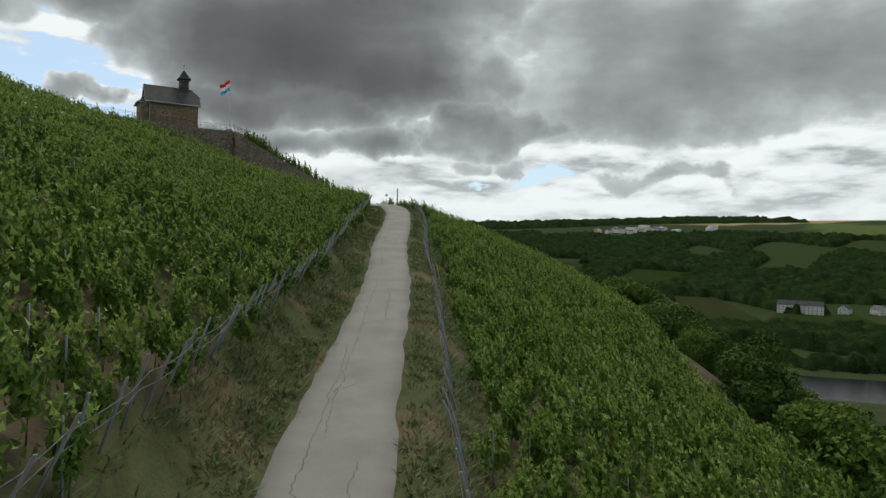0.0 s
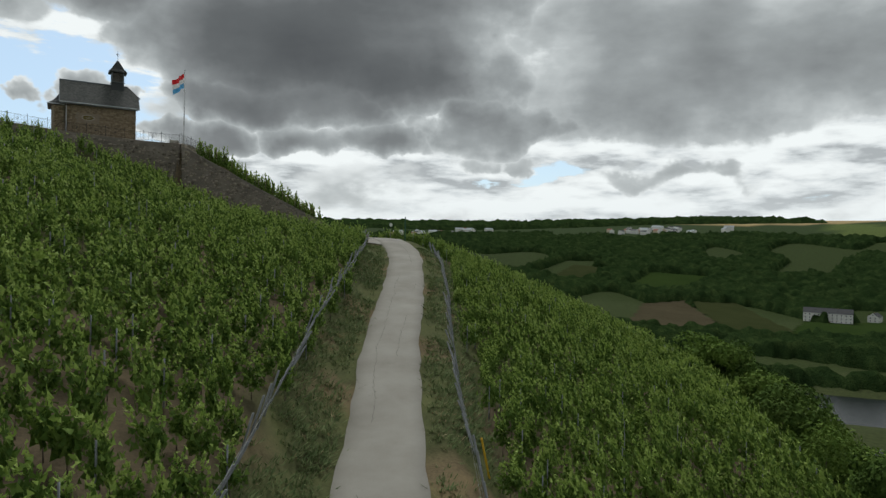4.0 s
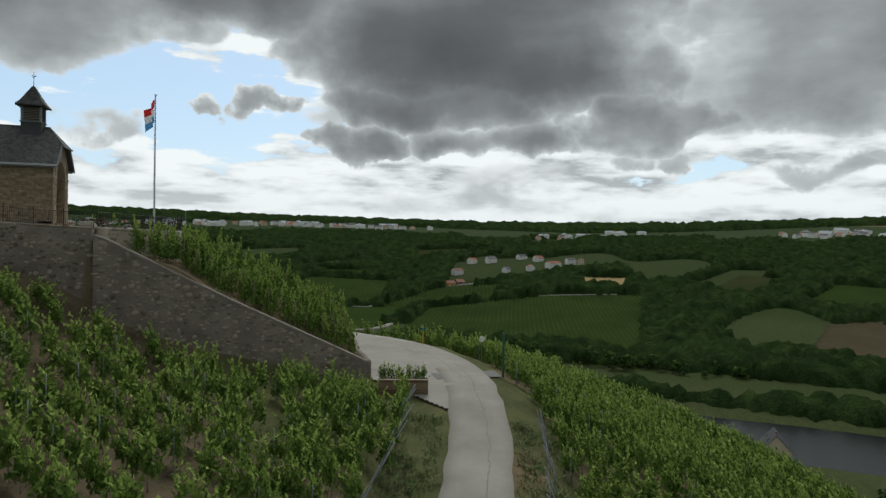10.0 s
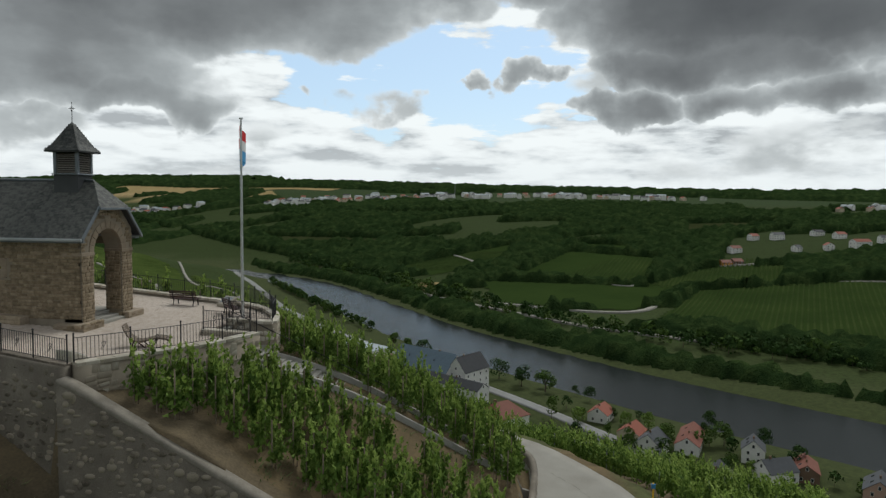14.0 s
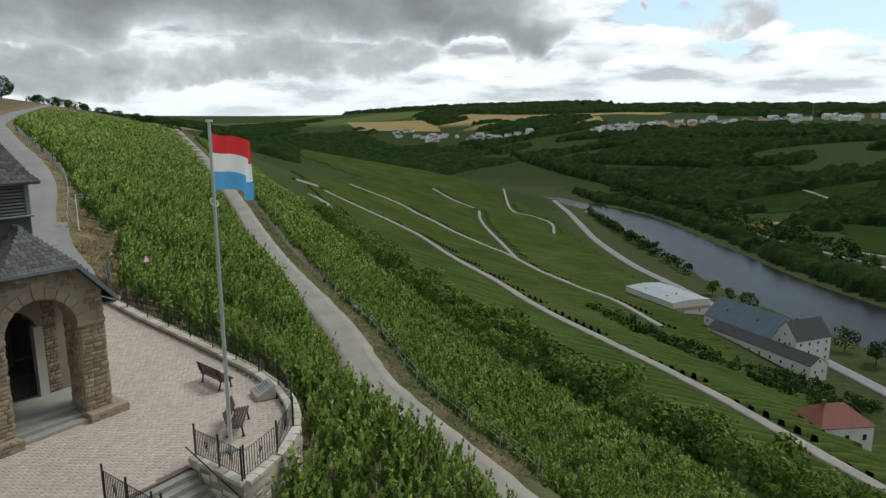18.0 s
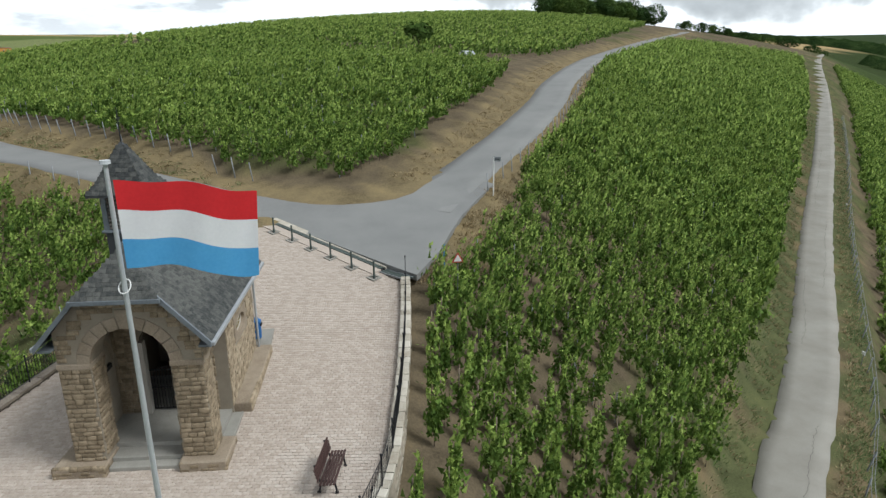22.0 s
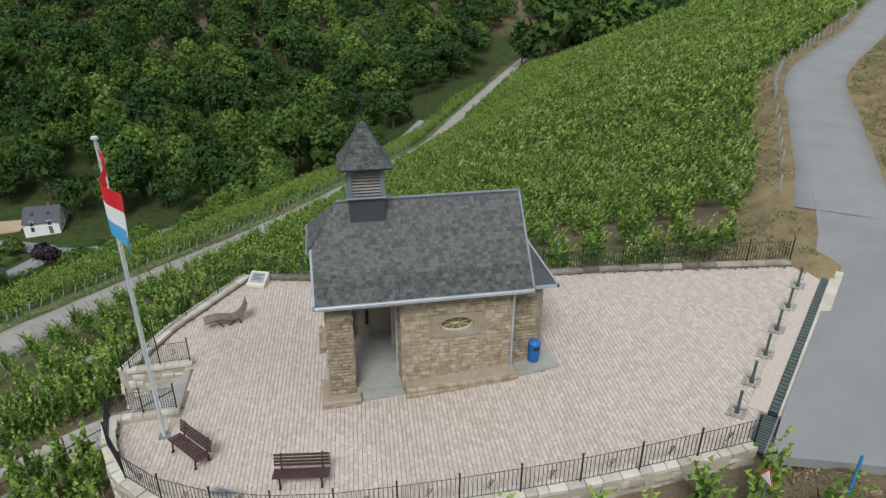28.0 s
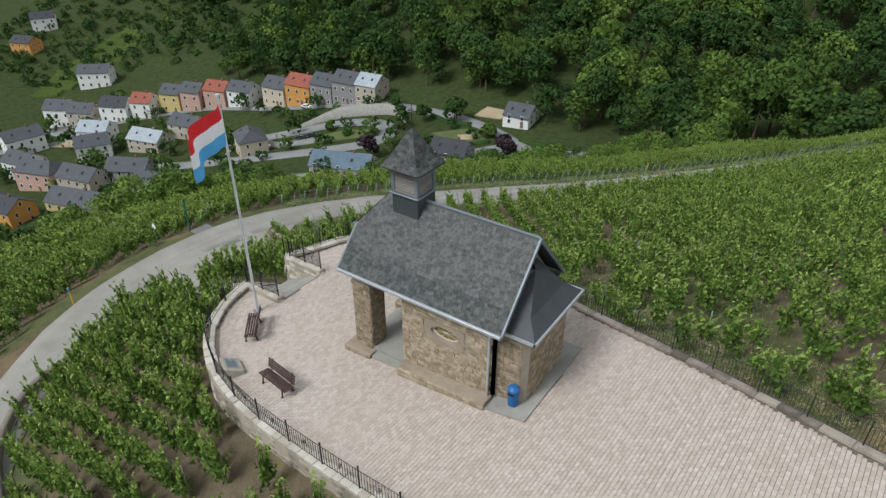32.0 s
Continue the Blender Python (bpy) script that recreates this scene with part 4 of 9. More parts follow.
def build_chapel_walls():
    ox, oz = 1.2, 3.0
    # long walls, with the oval lights set in dressed blocks
    for sgn, name in ((-1, "south_wall"), (1, "north_wall")):
        ya, yb = (sgn * 2.2, sgn * 1.75)
        y0, y1 = min(ya, yb), max(ya, yb)
        bm = bmesh.new()
        x0 = -0.95 if sgn < 0 else -3.62
        wall_with_hole(bm, x0, 3.45, y0, y1, -0.4, 4.75, (ox - 0.95, ox + 0.95, oz - 0.5, oz + 0.5))
        w = part(name, bm, M_MORTAR, chapel)
        bm = bmesh.new()
        oval_ring(bm, ox, oz, ya + 0.03 * sgn, yb, 0.66, 0.33, 0.95, 0.5)
        part("window_surround", bm, M_DRESSED, w, "pale dressed stone window surround")
        bm = bmesh.new()
        oval_ring(bm, ox, oz, ya - 0.10 * sgn, ya - 0.16 * sgn, 0.58, 0.26, 0.67, 0.34, 32)
        win = part("window_frame", bm, M_PLASTER, w, "oval cream window frame")
        bm = bmesh.new()
        ring = [bm.verts.new((ox + 0.6 * math.cos(2 * math.pi * k / 28), ya - 0.13 * sgn, oz + 0.28 * math.sin(2 * math.pi * k / 28))) for k in range(28)]
        bm.faces.new(ring)
        part("pane", bm, M_AMBER, win, "amber leaded glass")
        for k in range(8):
            a = math.pi * 2 * (k + 0.5) / 8
            bm = bmesh.new()
            tube(bm, (ox, ya - 0.115 * sgn, oz), (ox + 0.6 * math.cos(a), ya - 0.115 * sgn, oz + 0.28 * math.sin(a)), 0.012, sides=4)
            part("glazing_bar", bm, M_PLASTER, win)
    # east gable, above the apse
    bm = bmesh.new()
    prism(bm, [(3.1, -2.2), (3.45, -2.2), (3.45, 2.2), (3.1, 2.2)], -0.4, 4.6)
    for f in (1,):
        a = [bm.verts.new((x, y, z)) for x in (3.1, 3.45) for y, z in ((-2.2, 4.6), (2.2, 4.6), (0, roof_z(0) - 0.15))]
        bm.faces.new(a[:3][::-1]), bm.faces.new(a[3:])
        bm.faces.new((a[0], a[2], a[5], a[3])), bm.faces.new((a[1], a[4], a[5], a[2]))
    part("east_gable", bm, M_MORTAR, chapel)
    # inner front of the nave with its arched doorway
    bm = bmesh.new()
    arch_wall(bm, -0.95, -0.6, -1.75, 1.75, FLOOR_Z - 0.4, lambda y: min(6.3, roof_z(y) - 0.25), -0.1, 0.95, 3.05)
    inner = part("nave_front", bm, M_MORTAR, chapel)
    for y in (-1.05, 0.85):
        part("door_jamb", boxed(-1.02, -0.72, y - 0.17, y + 0.17, FLOOR_Z, 3.25), M_PLASTER, inner, "pale plaster door jamb")
    # wrought-iron gate
    gate = part("gate", boxed(-0.79, -0.76, -0.86, 0.66, FLOOR_Z + 0.06, FLOOR_Z + 0.1), M_IRON, chapel, "black wrought-iron gate")
    for z in (1.35, 2.05):
        part("gate_rail", boxed(-0.79, -0.76, -0.86, 0.66, z, z + 0.04), M_IRON, gate)
    for k in range(15):
        y = -0.84 + k * 0.106
        part("gate_bar", boxed(-0.785, -0.765, y - 0.009, y + 0.009, FLOOR_Z + 0.1, 2.09 + 0.14 * math.sin(math.pi * k / 14)), M_IRON, gate)
    # porch front with the big arch
    bm = bmesh.new()
    arch_wall(bm, -3.66, -2.72, -2.2, 2.2, 0.0, lambda y: min(6.02, roof_z(y) - 0.12), 0.0, 1.22, 3.72, 16)
    front = part("porch_front", bm, M_MORTAR, chapel)
    n = 11
    for k in range(n):
        bm = bmesh.new()
        a0, a1 = math.pi * k / n + 0.012, math.pi * (k + 1) / n - 0.012
        r0, r1 = 1.22, 1.62 if k != n // 2 else 1.86
        p = [(r0, a0), (r1, a0), (r1, a1), (r0, a1)]
        vs = [bm.verts.new((x, -r * math.cos(a), 3.72 + r * math.sin(a))) for x in (-3.70, -3.5) for r, a in p]
        for f in ((3, 2, 1, 0), (4, 5, 6, 7), (0, 1, 5, 4), (1, 2, 6, 5), (2, 3, 7, 6), (3, 0, 4, 7)):
            bm.faces.new([vs[q] for q in f])
        part("arch_stone", bm, M_DRESSED, front, bevel=0.012)
    for y in (-1.71, 1.71):
        part("impost", boxed(-3.72, -2.68, y - 0.53, y + 0.53, 3.62, 3.8), M_DRESSED, front, bevel=0.02)
    part("lintel", boxed(-2.75, -0.9, -2.22, -1.85, 4.02, 4.42), M_DRESSED, chapel, "long stone lintel over the side opening", bevel=0.015)
    part("porch_ceiling", boxed(-3.4, -0.9, -1.8, 1.8, 5.0, 5.06), M_PLASTER, chapel)
    # niche with the dark cross on the porch's closed side
    cross = boxed(-2.06, -1.94, 1.6, 1.7, 0.95, 3.35)
    box(cross, -2.55, -1.45, 1.6, 1.7, 2.6, 2.76)
    part("wall_cross", cross, M_DARK, chapel, "tall dark wooden wall cross")
    bm = bmesh.new()
    for k in range(10):
        a0, a1 = math.pi * k / 10, math.pi * (k + 1) / 10
        p = [(0.85, a0), (1.0, a0), (1.0, a1), (0.85, a1)]
        vs = [bm.verts.new((-2.0 + r * math.cos(a), y, 2.75 + r * math.sin(a))) for y in (1.68, 1.77) for r, a in p]
        for f in ((3, 2, 1, 0), (4, 5, 6, 7), (0, 1, 5, 4), (1, 2, 6, 5), (2, 3, 7, 6), (3, 0, 4, 7)):
            bm.faces.new([vs[q] for q in f])
    part("niche_arch", bm, M_DRESSED, chapel)
    # apse
    apse = part("apse", prism(bmesh.new(), [(3.4, -1.85), (4.55, -1.85), (4.75, -1.6), (4.75, 1.6), (4.55, 1.85), (3.4, 1.85)], -0.2, 4.25), M_MORTAR, chapel)
    bm = bmesh.new()
    e = [(3.38, -2.1, 4.32), (5.12, -2.07, 4.28), (5.12, 2.07, 4.28), (3.38, 2.1, 4.32)]
    t = [(3.38, -0.75, 6.1), (3.9, 0, 6.0), (3.38, 0.75, 6.1)]
    lo = [bm.verts.new((x, y, z - 0.09)) for x, y, z in e]
    hi = [bm.verts.new(p) for p in e]
    # bell-cast: a lower flat slope then a steep one
    mid = [bm.verts.new(p) for p in ((3.38, -1.5, 4.95), (4.55, -1.42, 4.8), (4.55, 1.42, 4.8), (3.38, 1.5, 4.95))]
    tp = [bm.verts.new(p) for p in t]
    for a, b in ((lo, hi), (hi, mid)):
        for k in range(3):
            bm.faces.new((a[k], a[k + 1], b[k + 1], b[k]))
    bm.faces.new((mid[0], mid[1], tp[1], tp[0])), bm.faces.new((mid[1], mid[2], tp[1])), bm.faces.new((mid[2], mid[3], tp[2], tp[1]))
    bm.faces.new((lo[3], lo[2], lo[1], lo[0]))
    aroof = part("apse_roof", bm, M_SLATE_PLAIN, chapel, "smooth dark slate apse roof")
    bm = boxed(3.5, 5.17, -2.16, -2.08, 4.2, 4.31)
    box(bm, 5.1, 5.18, -2.16, 2.16, 4.2, 4.31), box(bm, 3.5, 5.17, 2.08, 2.16, 4.2, 4.31)
    part("apse_gutter", bm, M_ZINC, chapel)
    # plinths, steps and floors
    for a in ((-4.05, -2.55, -2.66, -1.15), (-4.1, -2.5, 1.15, 2.8)):
        part("pier_plinth", boxed(a[0], a[1], a[2], a[3], -0.3, 0.34), M_DRESSED, chapel, "weathered stone pier base", bevel=0.04)
    for sgn in (-1, 1):
        bm = bmesh.new()
        ya, yb = sorted((sgn * 2.15, sgn * 2.85))
        prism(bm, [(-0.85, ya), (3.5, ya), (3.5, yb), (-0.85, yb)], -0.3, [0.62, 0.95, 0.95, 0.62])
        part("side_plinth", bm, M_DRESSED, chapel, "sloping weathered stone plinth ledge", bevel=0.03)
        plinth_stones = []
        rp = random.Random(20 + sgn)
        px = -0.85
        while px < 3.4:
            w_ = rp.uniform(0.25, 0.5)
            for zr in (0.04, 0.24, 0.44):
                zt = zr + 0.16 + 0.075 * (px + 0.85) * 0.5
                plinth_stones.append(Matrix.Translation((px + w_ / 2, sgn * (2.85 + 0.02), zt)) @ Euler((-sgn * math.pi / 2, 0, 0)).to_matrix().to_4x4() @ Matrix.Diagonal((w_ - 0.02, 0.17, 0.1, 1)))
            px += w_
        blocks("plinth_stone", BLOCK_PLINTH, plinth_stones, chapel, 0, stuff_label="rough stones of the plinth")
    part("porch_floor", boxed(-2.9, -0.6, -2.15, 1.75, -0.3, FLOOR_Z), M_CEMENT, chapel)
    part("nave_floor", boxed(-0.6, 3.2, -1.75, 1.75, -0.3, FLOOR_Z), M_CEMENT, chapel)
    for k, (x, z) in enumerate(((-3.85, 0.15), (-3.5, 0.3))):
        part("step", boxed(x, -2.85, -1.14, 1.14, -0.3, z), M_CEMENT, chapel, bevel=0.015)
    part("side_step", boxed(-2.5, -0.9, -2.55, -2.15, -0.3, 0.3), M_CEMENT, chapel, bevel=0.015)
    part("apse_pad", prism(bmesh.new(), [(3.45, -2.75), (5.25, -2.65), (5.3, 2.6), (3.45, 2.75)], 0.2, [0.72, 0.93, 0.93, 0.74]), M_CEMENT, chapel, "low cement pad")


build_chapel_walls()


def wall_stones(x0, x1, z0, z1, y, sgn, holes, seed, top=None, along="x", at=0.0):
    """Courses of squared stones on a wall face; holes: rectangles to leave free."""
    rnd = random.Random(seed)
    out = []
    z = z0
    while z < z1:
        h = rnd.uniform(0.12, 0.2)
        x = x0 + rnd.uniform(-0.2, 0)
        while x < x1:
            w = rnd.uniform(0.2, 0.44)
            a, b = max(x, x0), min(x + w, x1)
            cx, cz = (a + b) / 2, z + h / 2
            free = b - a > 0.1 and not any(p - (b - a) * 0.45 < cx < q + (b - a) * 0.45 and r - h * 0.4 < cz < s + h * 0.4 for p, q, r, s in holes)
            if free and (top is None or z + h < top(cx)) and z + h < z1 + 0.1:
                d = rnd.uniform(0.02, 0.05)
                if along == "x":
                    m = Matrix.Translation((cx, y + sgn * d, cz)) @ Euler((math.pi / 2 if sgn < 0 else -math.pi / 2, 0, rnd.uniform(-0.01, 0.01))).to_matrix().to_4x4() @ Matrix.Diagonal((b - a - 0.02, h - 0.018, 0.12, 1))
                else:
                    m = Matrix.Translation((y + sgn * d, cx, cz)) @ Euler((0, sgn * math.pi / 2, 0)).to_matrix().to_4x4() @ Matrix.Diagonal((h - 0.018, b - a - 0.02, 0.12, 1))
                out.append(m)
            x += w
        z += h
    return out


BLOCK_STONE = unit_block("stone", M_STONE, 0.07)
OV = (0.25, 2.15, 2.5, 3.5)
stones = wall_stones(-0.95, 3.45, 0.55, 4.4, -2.2, -1, [OV], 1)
stones += wall_stones(-3.66, -2.72, 0.34, 4.3, -2.2, -1, [], 2) + wall_stones(-2.2, -1.24, 0.34, 3.6, -3.66, -1, [], 3, along="y") + wall_stones(1.24, 2.2, 0.34, 3.6, -3.66, -1, [], 4, along="y")
stones += wall_stones(3.5, 4.55, 0.75, 4.2, -1.85, -1, [], 5) + wall_stones(-1.55, 1.55, 0.8, 4.2, 4.75, 1, [], 6, along="y")
stones += wall_stones(-3.6, 3.45, 0.5, 4.4, 2.2, 1, [OV], 7) + wall_stones(3.5, 4.55, 0.75, 4.2, 1.85, 1, [], 8)
stones += wall_stones(0.1, 1.24, 0.34, 3.6, 0, 1, [(-9, 9, -9, 9)], 9)
stones += [m for m in wall_stones(-2.2, 2.2, 3.85, 5.95, -3.66, -1, [], 10, along="y") if math.hypot(m.translation.y, m.translation.z - 3.72) > 1.85 and m.translation.z < roof_z(abs(m.translation.y) + 0.25) - 0.2]
for yy_, xx_ in ((-1.2, 1), (1.2, -1)):
    stones += wall_stones(-3.6, -2.75, 0.5, 3.6, yy_, xx_, [], 11)
stones += wall_stones(-2.2, -1.3, 0.45, 3.6, -2.72, 1, [], 12, along="y") + wall_stones(-1.75, -1.25, 0.5, 4.6, -0.95, -1, [], 13, along="y") + wall_stones(1.05, 1.72, 0.5, 4.6, -0.95, -1, [], 14, along="y")
stones += wall_stones(-2.7, -1.0, 0.5, 4.6, 1.75, -1, [(-3.1, -0.9, 0.4, 3.8)], 15)
for a_, b_, c_, d_ in ((-4.05, -2.55, -2.66, -1.15), (-4.1, -2.5, 1.15, 2.8)):
    stones += wall_stones(c_, d_, -0.02, 0.3, a_ + 0.03, -1, [], 31, along="y") + wall_stones(a_, b_, -0.02, 0.3, min(c_, d_) + 0.03, -1, [], 32) + wall_stones(a_, b_, -0.02, 0.3, max(c_, d_) - 0.03, 1, [], 33)
blocks("stone", BLOCK_STONE, stones, chapel, 300, stuff_label="squared sandstone blocks of the chapel walls")


# roof
def roof_slab(bm, pts, t=0.07):
    hi = [bm.verts.new(p) for p in pts]
    lo = [bm.verts.new((p[0], p[1], p[2] - t)) for p in pts]
    bm.faces.new(hi), bm.faces.new(lo[::-1])
    n = len(pts)
    for k in range(n):
        bm.faces.new((lo[k], lo[(k + 1) % n], hi[(k + 1) % n], hi[k]))


HIP_X, HIP_Z, HIP_Y = -4.12, 6.08, 1.206
RIDGE_W = -2.98
for sgn, nm in ((-1, "south_roof_slope"), (1, "north_roof_slope")):
    bm = bmesh.new()
    pts = [(-4.0, sgn * HALF_W, EAVE_Z), (4.0, sgn * HALF_W, EAVE_Z), (4.0, 0, RIDGE_Z), (RIDGE_W, 0, RIDGE_Z), (-4.0, sgn * HIP_Y, HIP_Z)]
    roof_slab(bm, pts if sgn < 0 else pts[::-1])
    part(nm, bm, M_SLATE_PLAIN, chapel)
    part("gutter", boxed(-4.02, 4.02, min(sgn * 2.6, sgn * 2.74), max(sgn * 2.6, sgn * 2.74), EAVE_Z - 0.12, EAVE_Z + 0.02), M_ZINC, chapel, "pale zinc gutter", bevel=0.02)
    part("eave_board", boxed(-3.9, 3.9, min(sgn * 2.2, sgn * 2.6), max(sgn * 2.2, sgn * 2.6), EAVE_Z - 0.2, EAVE_Z - 0.13), M_LEAD, chapel)
    for x, p0, p1 in ((-4.0, (-4.02, sgn * HALF_W, EAVE_Z), (-4.02, sgn * HIP_Y, HIP_Z)), (4.0, (4.02, sgn * HALF_W, EAVE_Z), (4.02, 0, RIDGE_Z))):
        bm = bmesh.new()
        a, b = Vector(p0), Vector(p1)
        vs = [bm.verts.new(v) for p in (a, b) for v in (p + Vector((-0.04, 0, -0.16)), p + Vector((0.04, 0, -0.16)), p + Vector((0.04, 0, 0.045)), p + Vector((-0.04, 0, 0.045)))]
        for f in ((3, 2, 1, 0), (4, 5, 6, 7), (0, 1, 5, 4), (1, 2, 6, 5), (2, 3, 7, 6), (3, 0, 4, 7)):
            bm.faces.new([vs[q] for q in f])
        part("verge_board", bm, M_LEAD, chapel, "blue-grey metal verge board")
bm = bmesh.new()
roof_slab(bm, [(HIP_X, -HIP_Y - 0.1, HIP_Z - 0.06), (RIDGE_W, 0, RIDGE_Z), (HIP_X, HIP_Y + 0.1, HIP_Z - 0.06)][::-1], 0.06)
part("hip_slope", bm, M_SLATE_PLAIN, chapel)
part("hip_gutter", boxed(HIP_X - 0.08, HIP_X + 0.03, -HIP_Y - 0.12, HIP_Y + 0.12, HIP_Z - 0.17, HIP_Z - 0.05), M_LEAD, chapel, "blue-grey metal hip gutter")
bm = bmesh.new()
tube(bm, (RIDGE_W, 0, RIDGE_Z + 0.02), (4.02, 0, RIDGE_Z + 0.02), 0.06, sides=8)
part("ridge_capping", bm, M_LEAD, chapel)
for y0, y1 in ((-2.17, -1.8), (1.8, 2.17)):
    part("nave_return", boxed(3.07, 3.437, y0, y1, 0.3, 4.2), M_STONE, chapel, "stone return beside the apse")
part("downpipe", tube(bmesh.new(), (3.36, -2.34, 0.75), (3.36, -2.34, 4.4), 0.05, sides=8), M_ZINC, chapel, "zinc downpipe")
part("downpipe", tube(bmesh.new(), (3.36, 2.34, 0.75), (3.36, 2.34, 4.4), 0.05, sides=8), M_ZINC, chapel, "zinc downpipe")

# slates, row on row
SLATE = unit_block("slate", M_SLATE, 0.04)
slates = []
slope = math.hypot(RIDGE_Z - EAVE_Z, HALF_W)
pitch = math.atan2(RIDGE_Z - EAVE_Z, HALF_W)
rnd_s = random.Random(5)
for sgn in (-1, 1):
    k = 0
    s = 0.06
    while s < slope - 0.1:
        y, z = sgn * (HALF_W - s * math.cos(pitch)), EAVE_Z + s * math.sin(pitch)
        xl = -3.98 if z < HIP_Z else -4.0 + (z - HIP_Z) / (RIDGE_Z - HIP_Z) * (RIDGE_W + 4.0)
        x = xl + (0.0 if k % 2 else -0.1)
        while x < 3.98:
            w = rnd_s.uniform(0.17, 0.23)
            a, b = max(x, xl), min(x + w, 3.98)
            if b - a > 0.06:
                slates.append(Matrix.Translation(((a + b) / 2, y, z + 0.022)) @ Euler((-sgn * (pitch - 0.05) * 1.0, rnd_s.uniform(-0.012, 0.012), 0)).to_matrix().to_4x4() @ Matrix.Diagonal((b - a - 0.008, 0.2, 0.012 + rnd_s.uniform(0, 0.006), 1)))
            x += w
        s += 0.145
        k += 1
hip_run, hip_rise = RIDGE_W - HIP_X, RIDGE_Z - HIP_Z + 0.06
hp = math.atan2(hip_rise, hip_run)
s = 0.08
while s < math.hypot(hip_run, hip_rise) - 0.1:
    f = s / math.hypot(hip_run, hip_rise)
    half = (HIP_Y + 0.1) * (1 - f)
    y = -half
    while y < half:
        w = min(rnd_s.uniform(0.17, 0.23), half - y)
        if w > 0.06:
            slates.append(Matrix.Translation((HIP_X + s * math.cos(hp), y + w / 2, HIP_Z - 0.06 + s * math.sin(hp) + 0.022)) @ Euler((0, -(hp - 0.05), 0)).to_matrix().to_4x4() @ Matrix.Diagonal((0.2, w - 0.008, 0.014, 1)))
        y += w + 0.001
    s += 0.145
blocks("slate", SLATE, slates, chapel, 300, stuff_label="rows of grey natural slates")

# belfry
TX = -1.87
belfry = part("belfry", prism(bmesh.new(), [(TX - 0.64, -0.6), (TX + 0.66, -0.6), (TX + 0.66, 0.6), (TX - 0.64, 0.6)], 6.5, 7.72), M_SLATE_PLAIN, chapel, "slate-clad square belfry")
part("belfry_sill", boxed(TX - 0.73, TX + 0.73, -0.7, 0.7, 7.68, 7.76), M_LEAD, belfry, bevel=0.02)
part("belfry_core", boxed(TX - 0.55, TX + 0.55, -0.5, 0.5, 7.7, 8.9), M_DARK, belfry)
for sx in (-1, 1):
    for sy in (-1, 1):
        part("corner_post", boxed(TX + sx * 0.59 - 0.075, TX + sx * 0.59 + 0.075, sy * 0.55 - 0.075, sy * 0.55 + 0.075, 7.74, 8.9), M_LEAD, belfry)
for k in range(9):
    z = 7.83 + k * 0.115
    for sy in (-1, 1):
        part("louvre", boxed(TX - 0.52, TX + 0.52, -0.05, 0.05, -0.012, 0.012, m=pose(0, sy * 0.56, z, -sy * 38, 0, 0)), M_LOUVRE, belfry)
    for sx in (-1, 1):
        part("louvre", boxed(-0.05, 0.05, -0.48, 0.48, -0.012, 0.012, m=pose(TX + sx * 0.6, 0, z, 0, sx * 38, 0)), M_LOUVRE, belfry)
bm = bmesh.new()
prev = None
for h, r in ((8.84, 0.93), (8.9, 0.93), (9.2, 0.68), (10.41, 0.03)):
    ring = [bm.verts.new((TX + sx * r * 1.03, sy * r * 0.97, h)) for sx, sy in ((-1, -1), (1, -1), (1, 1), (-1, 1))]
    if prev:
        for q in range(4):
            bm.faces.new((prev[q], prev[(q + 1) % 4], ring[(q + 1) % 4], ring[q]))
    else:
        bm.faces.new(ring[::-1])
    prev = ring
bm.faces.new(prev)
spire = part("spire", bm, M_SLATE_PLAIN, belfry, "pyramid slate spire")
spire_slates = []
for q in range(4):
    rot = Matrix.Translation((TX, 0, 0)) @ Matrix.Rotation(q * math.pi / 2, 4, "Z")
    for row in range(11):
        f = row / 11
        h = 8.93 + 1.4 * f
        r = 0.93 - (h - 8.9) / 0.3 * 0.25 if h < 9.2 else 0.68 - (h - 9.2) / 1.21 * 0.65
        tilt = math.atan2(0.3, 0.25) if h < 9.15 else math.atan2(1.21, 0.65)
        n = max(1, int(2 * r / 0.19))
        for c in range(n):
            y = -r + (c + 0.5) * 2 * r / n
            spire_slates.append(rot @ Matrix.Translation((r + 0.005, y, h + 0.05)) @ Euler((0, tilt - 0.05, 0)).to_matrix().to_4x4() @ Matrix.Diagonal((0.17, 2 * r / n - 0.008, 0.014, 1)))
blocks("spire_slate", SLATE, spire_slates, spire, 0, stuff_label="small slates of the spire")
finial = part("finial", tube(bmesh.new(), (TX, 0, 10.35), (TX, 0, 11.45), 0.022, 0.012, 6), M_IRON, belfry, "wrought-iron cross finial")
bm = boxed(TX - 0.17, TX + 0.17, -0.012, 0.012, 11.1, 11.13)
tube(bm, (TX, 0, 10.98), (TX, 0, 11.0), 0.06, sides=8)
for k in range(10):
    a, b = 2 * math.pi * k / 10, 2 * math.pi * (k + 1) / 10
    tube(bm, (TX + 0.1 * math.cos(a), 0, 11.12 + 0.1 * math.sin(a)), (TX + 0.1 * math.cos(b), 0, 11.12 + 0.1 * math.sin(b)), 0.01, sides=4)
part("finial_cross", bm, M_IRON, finial)

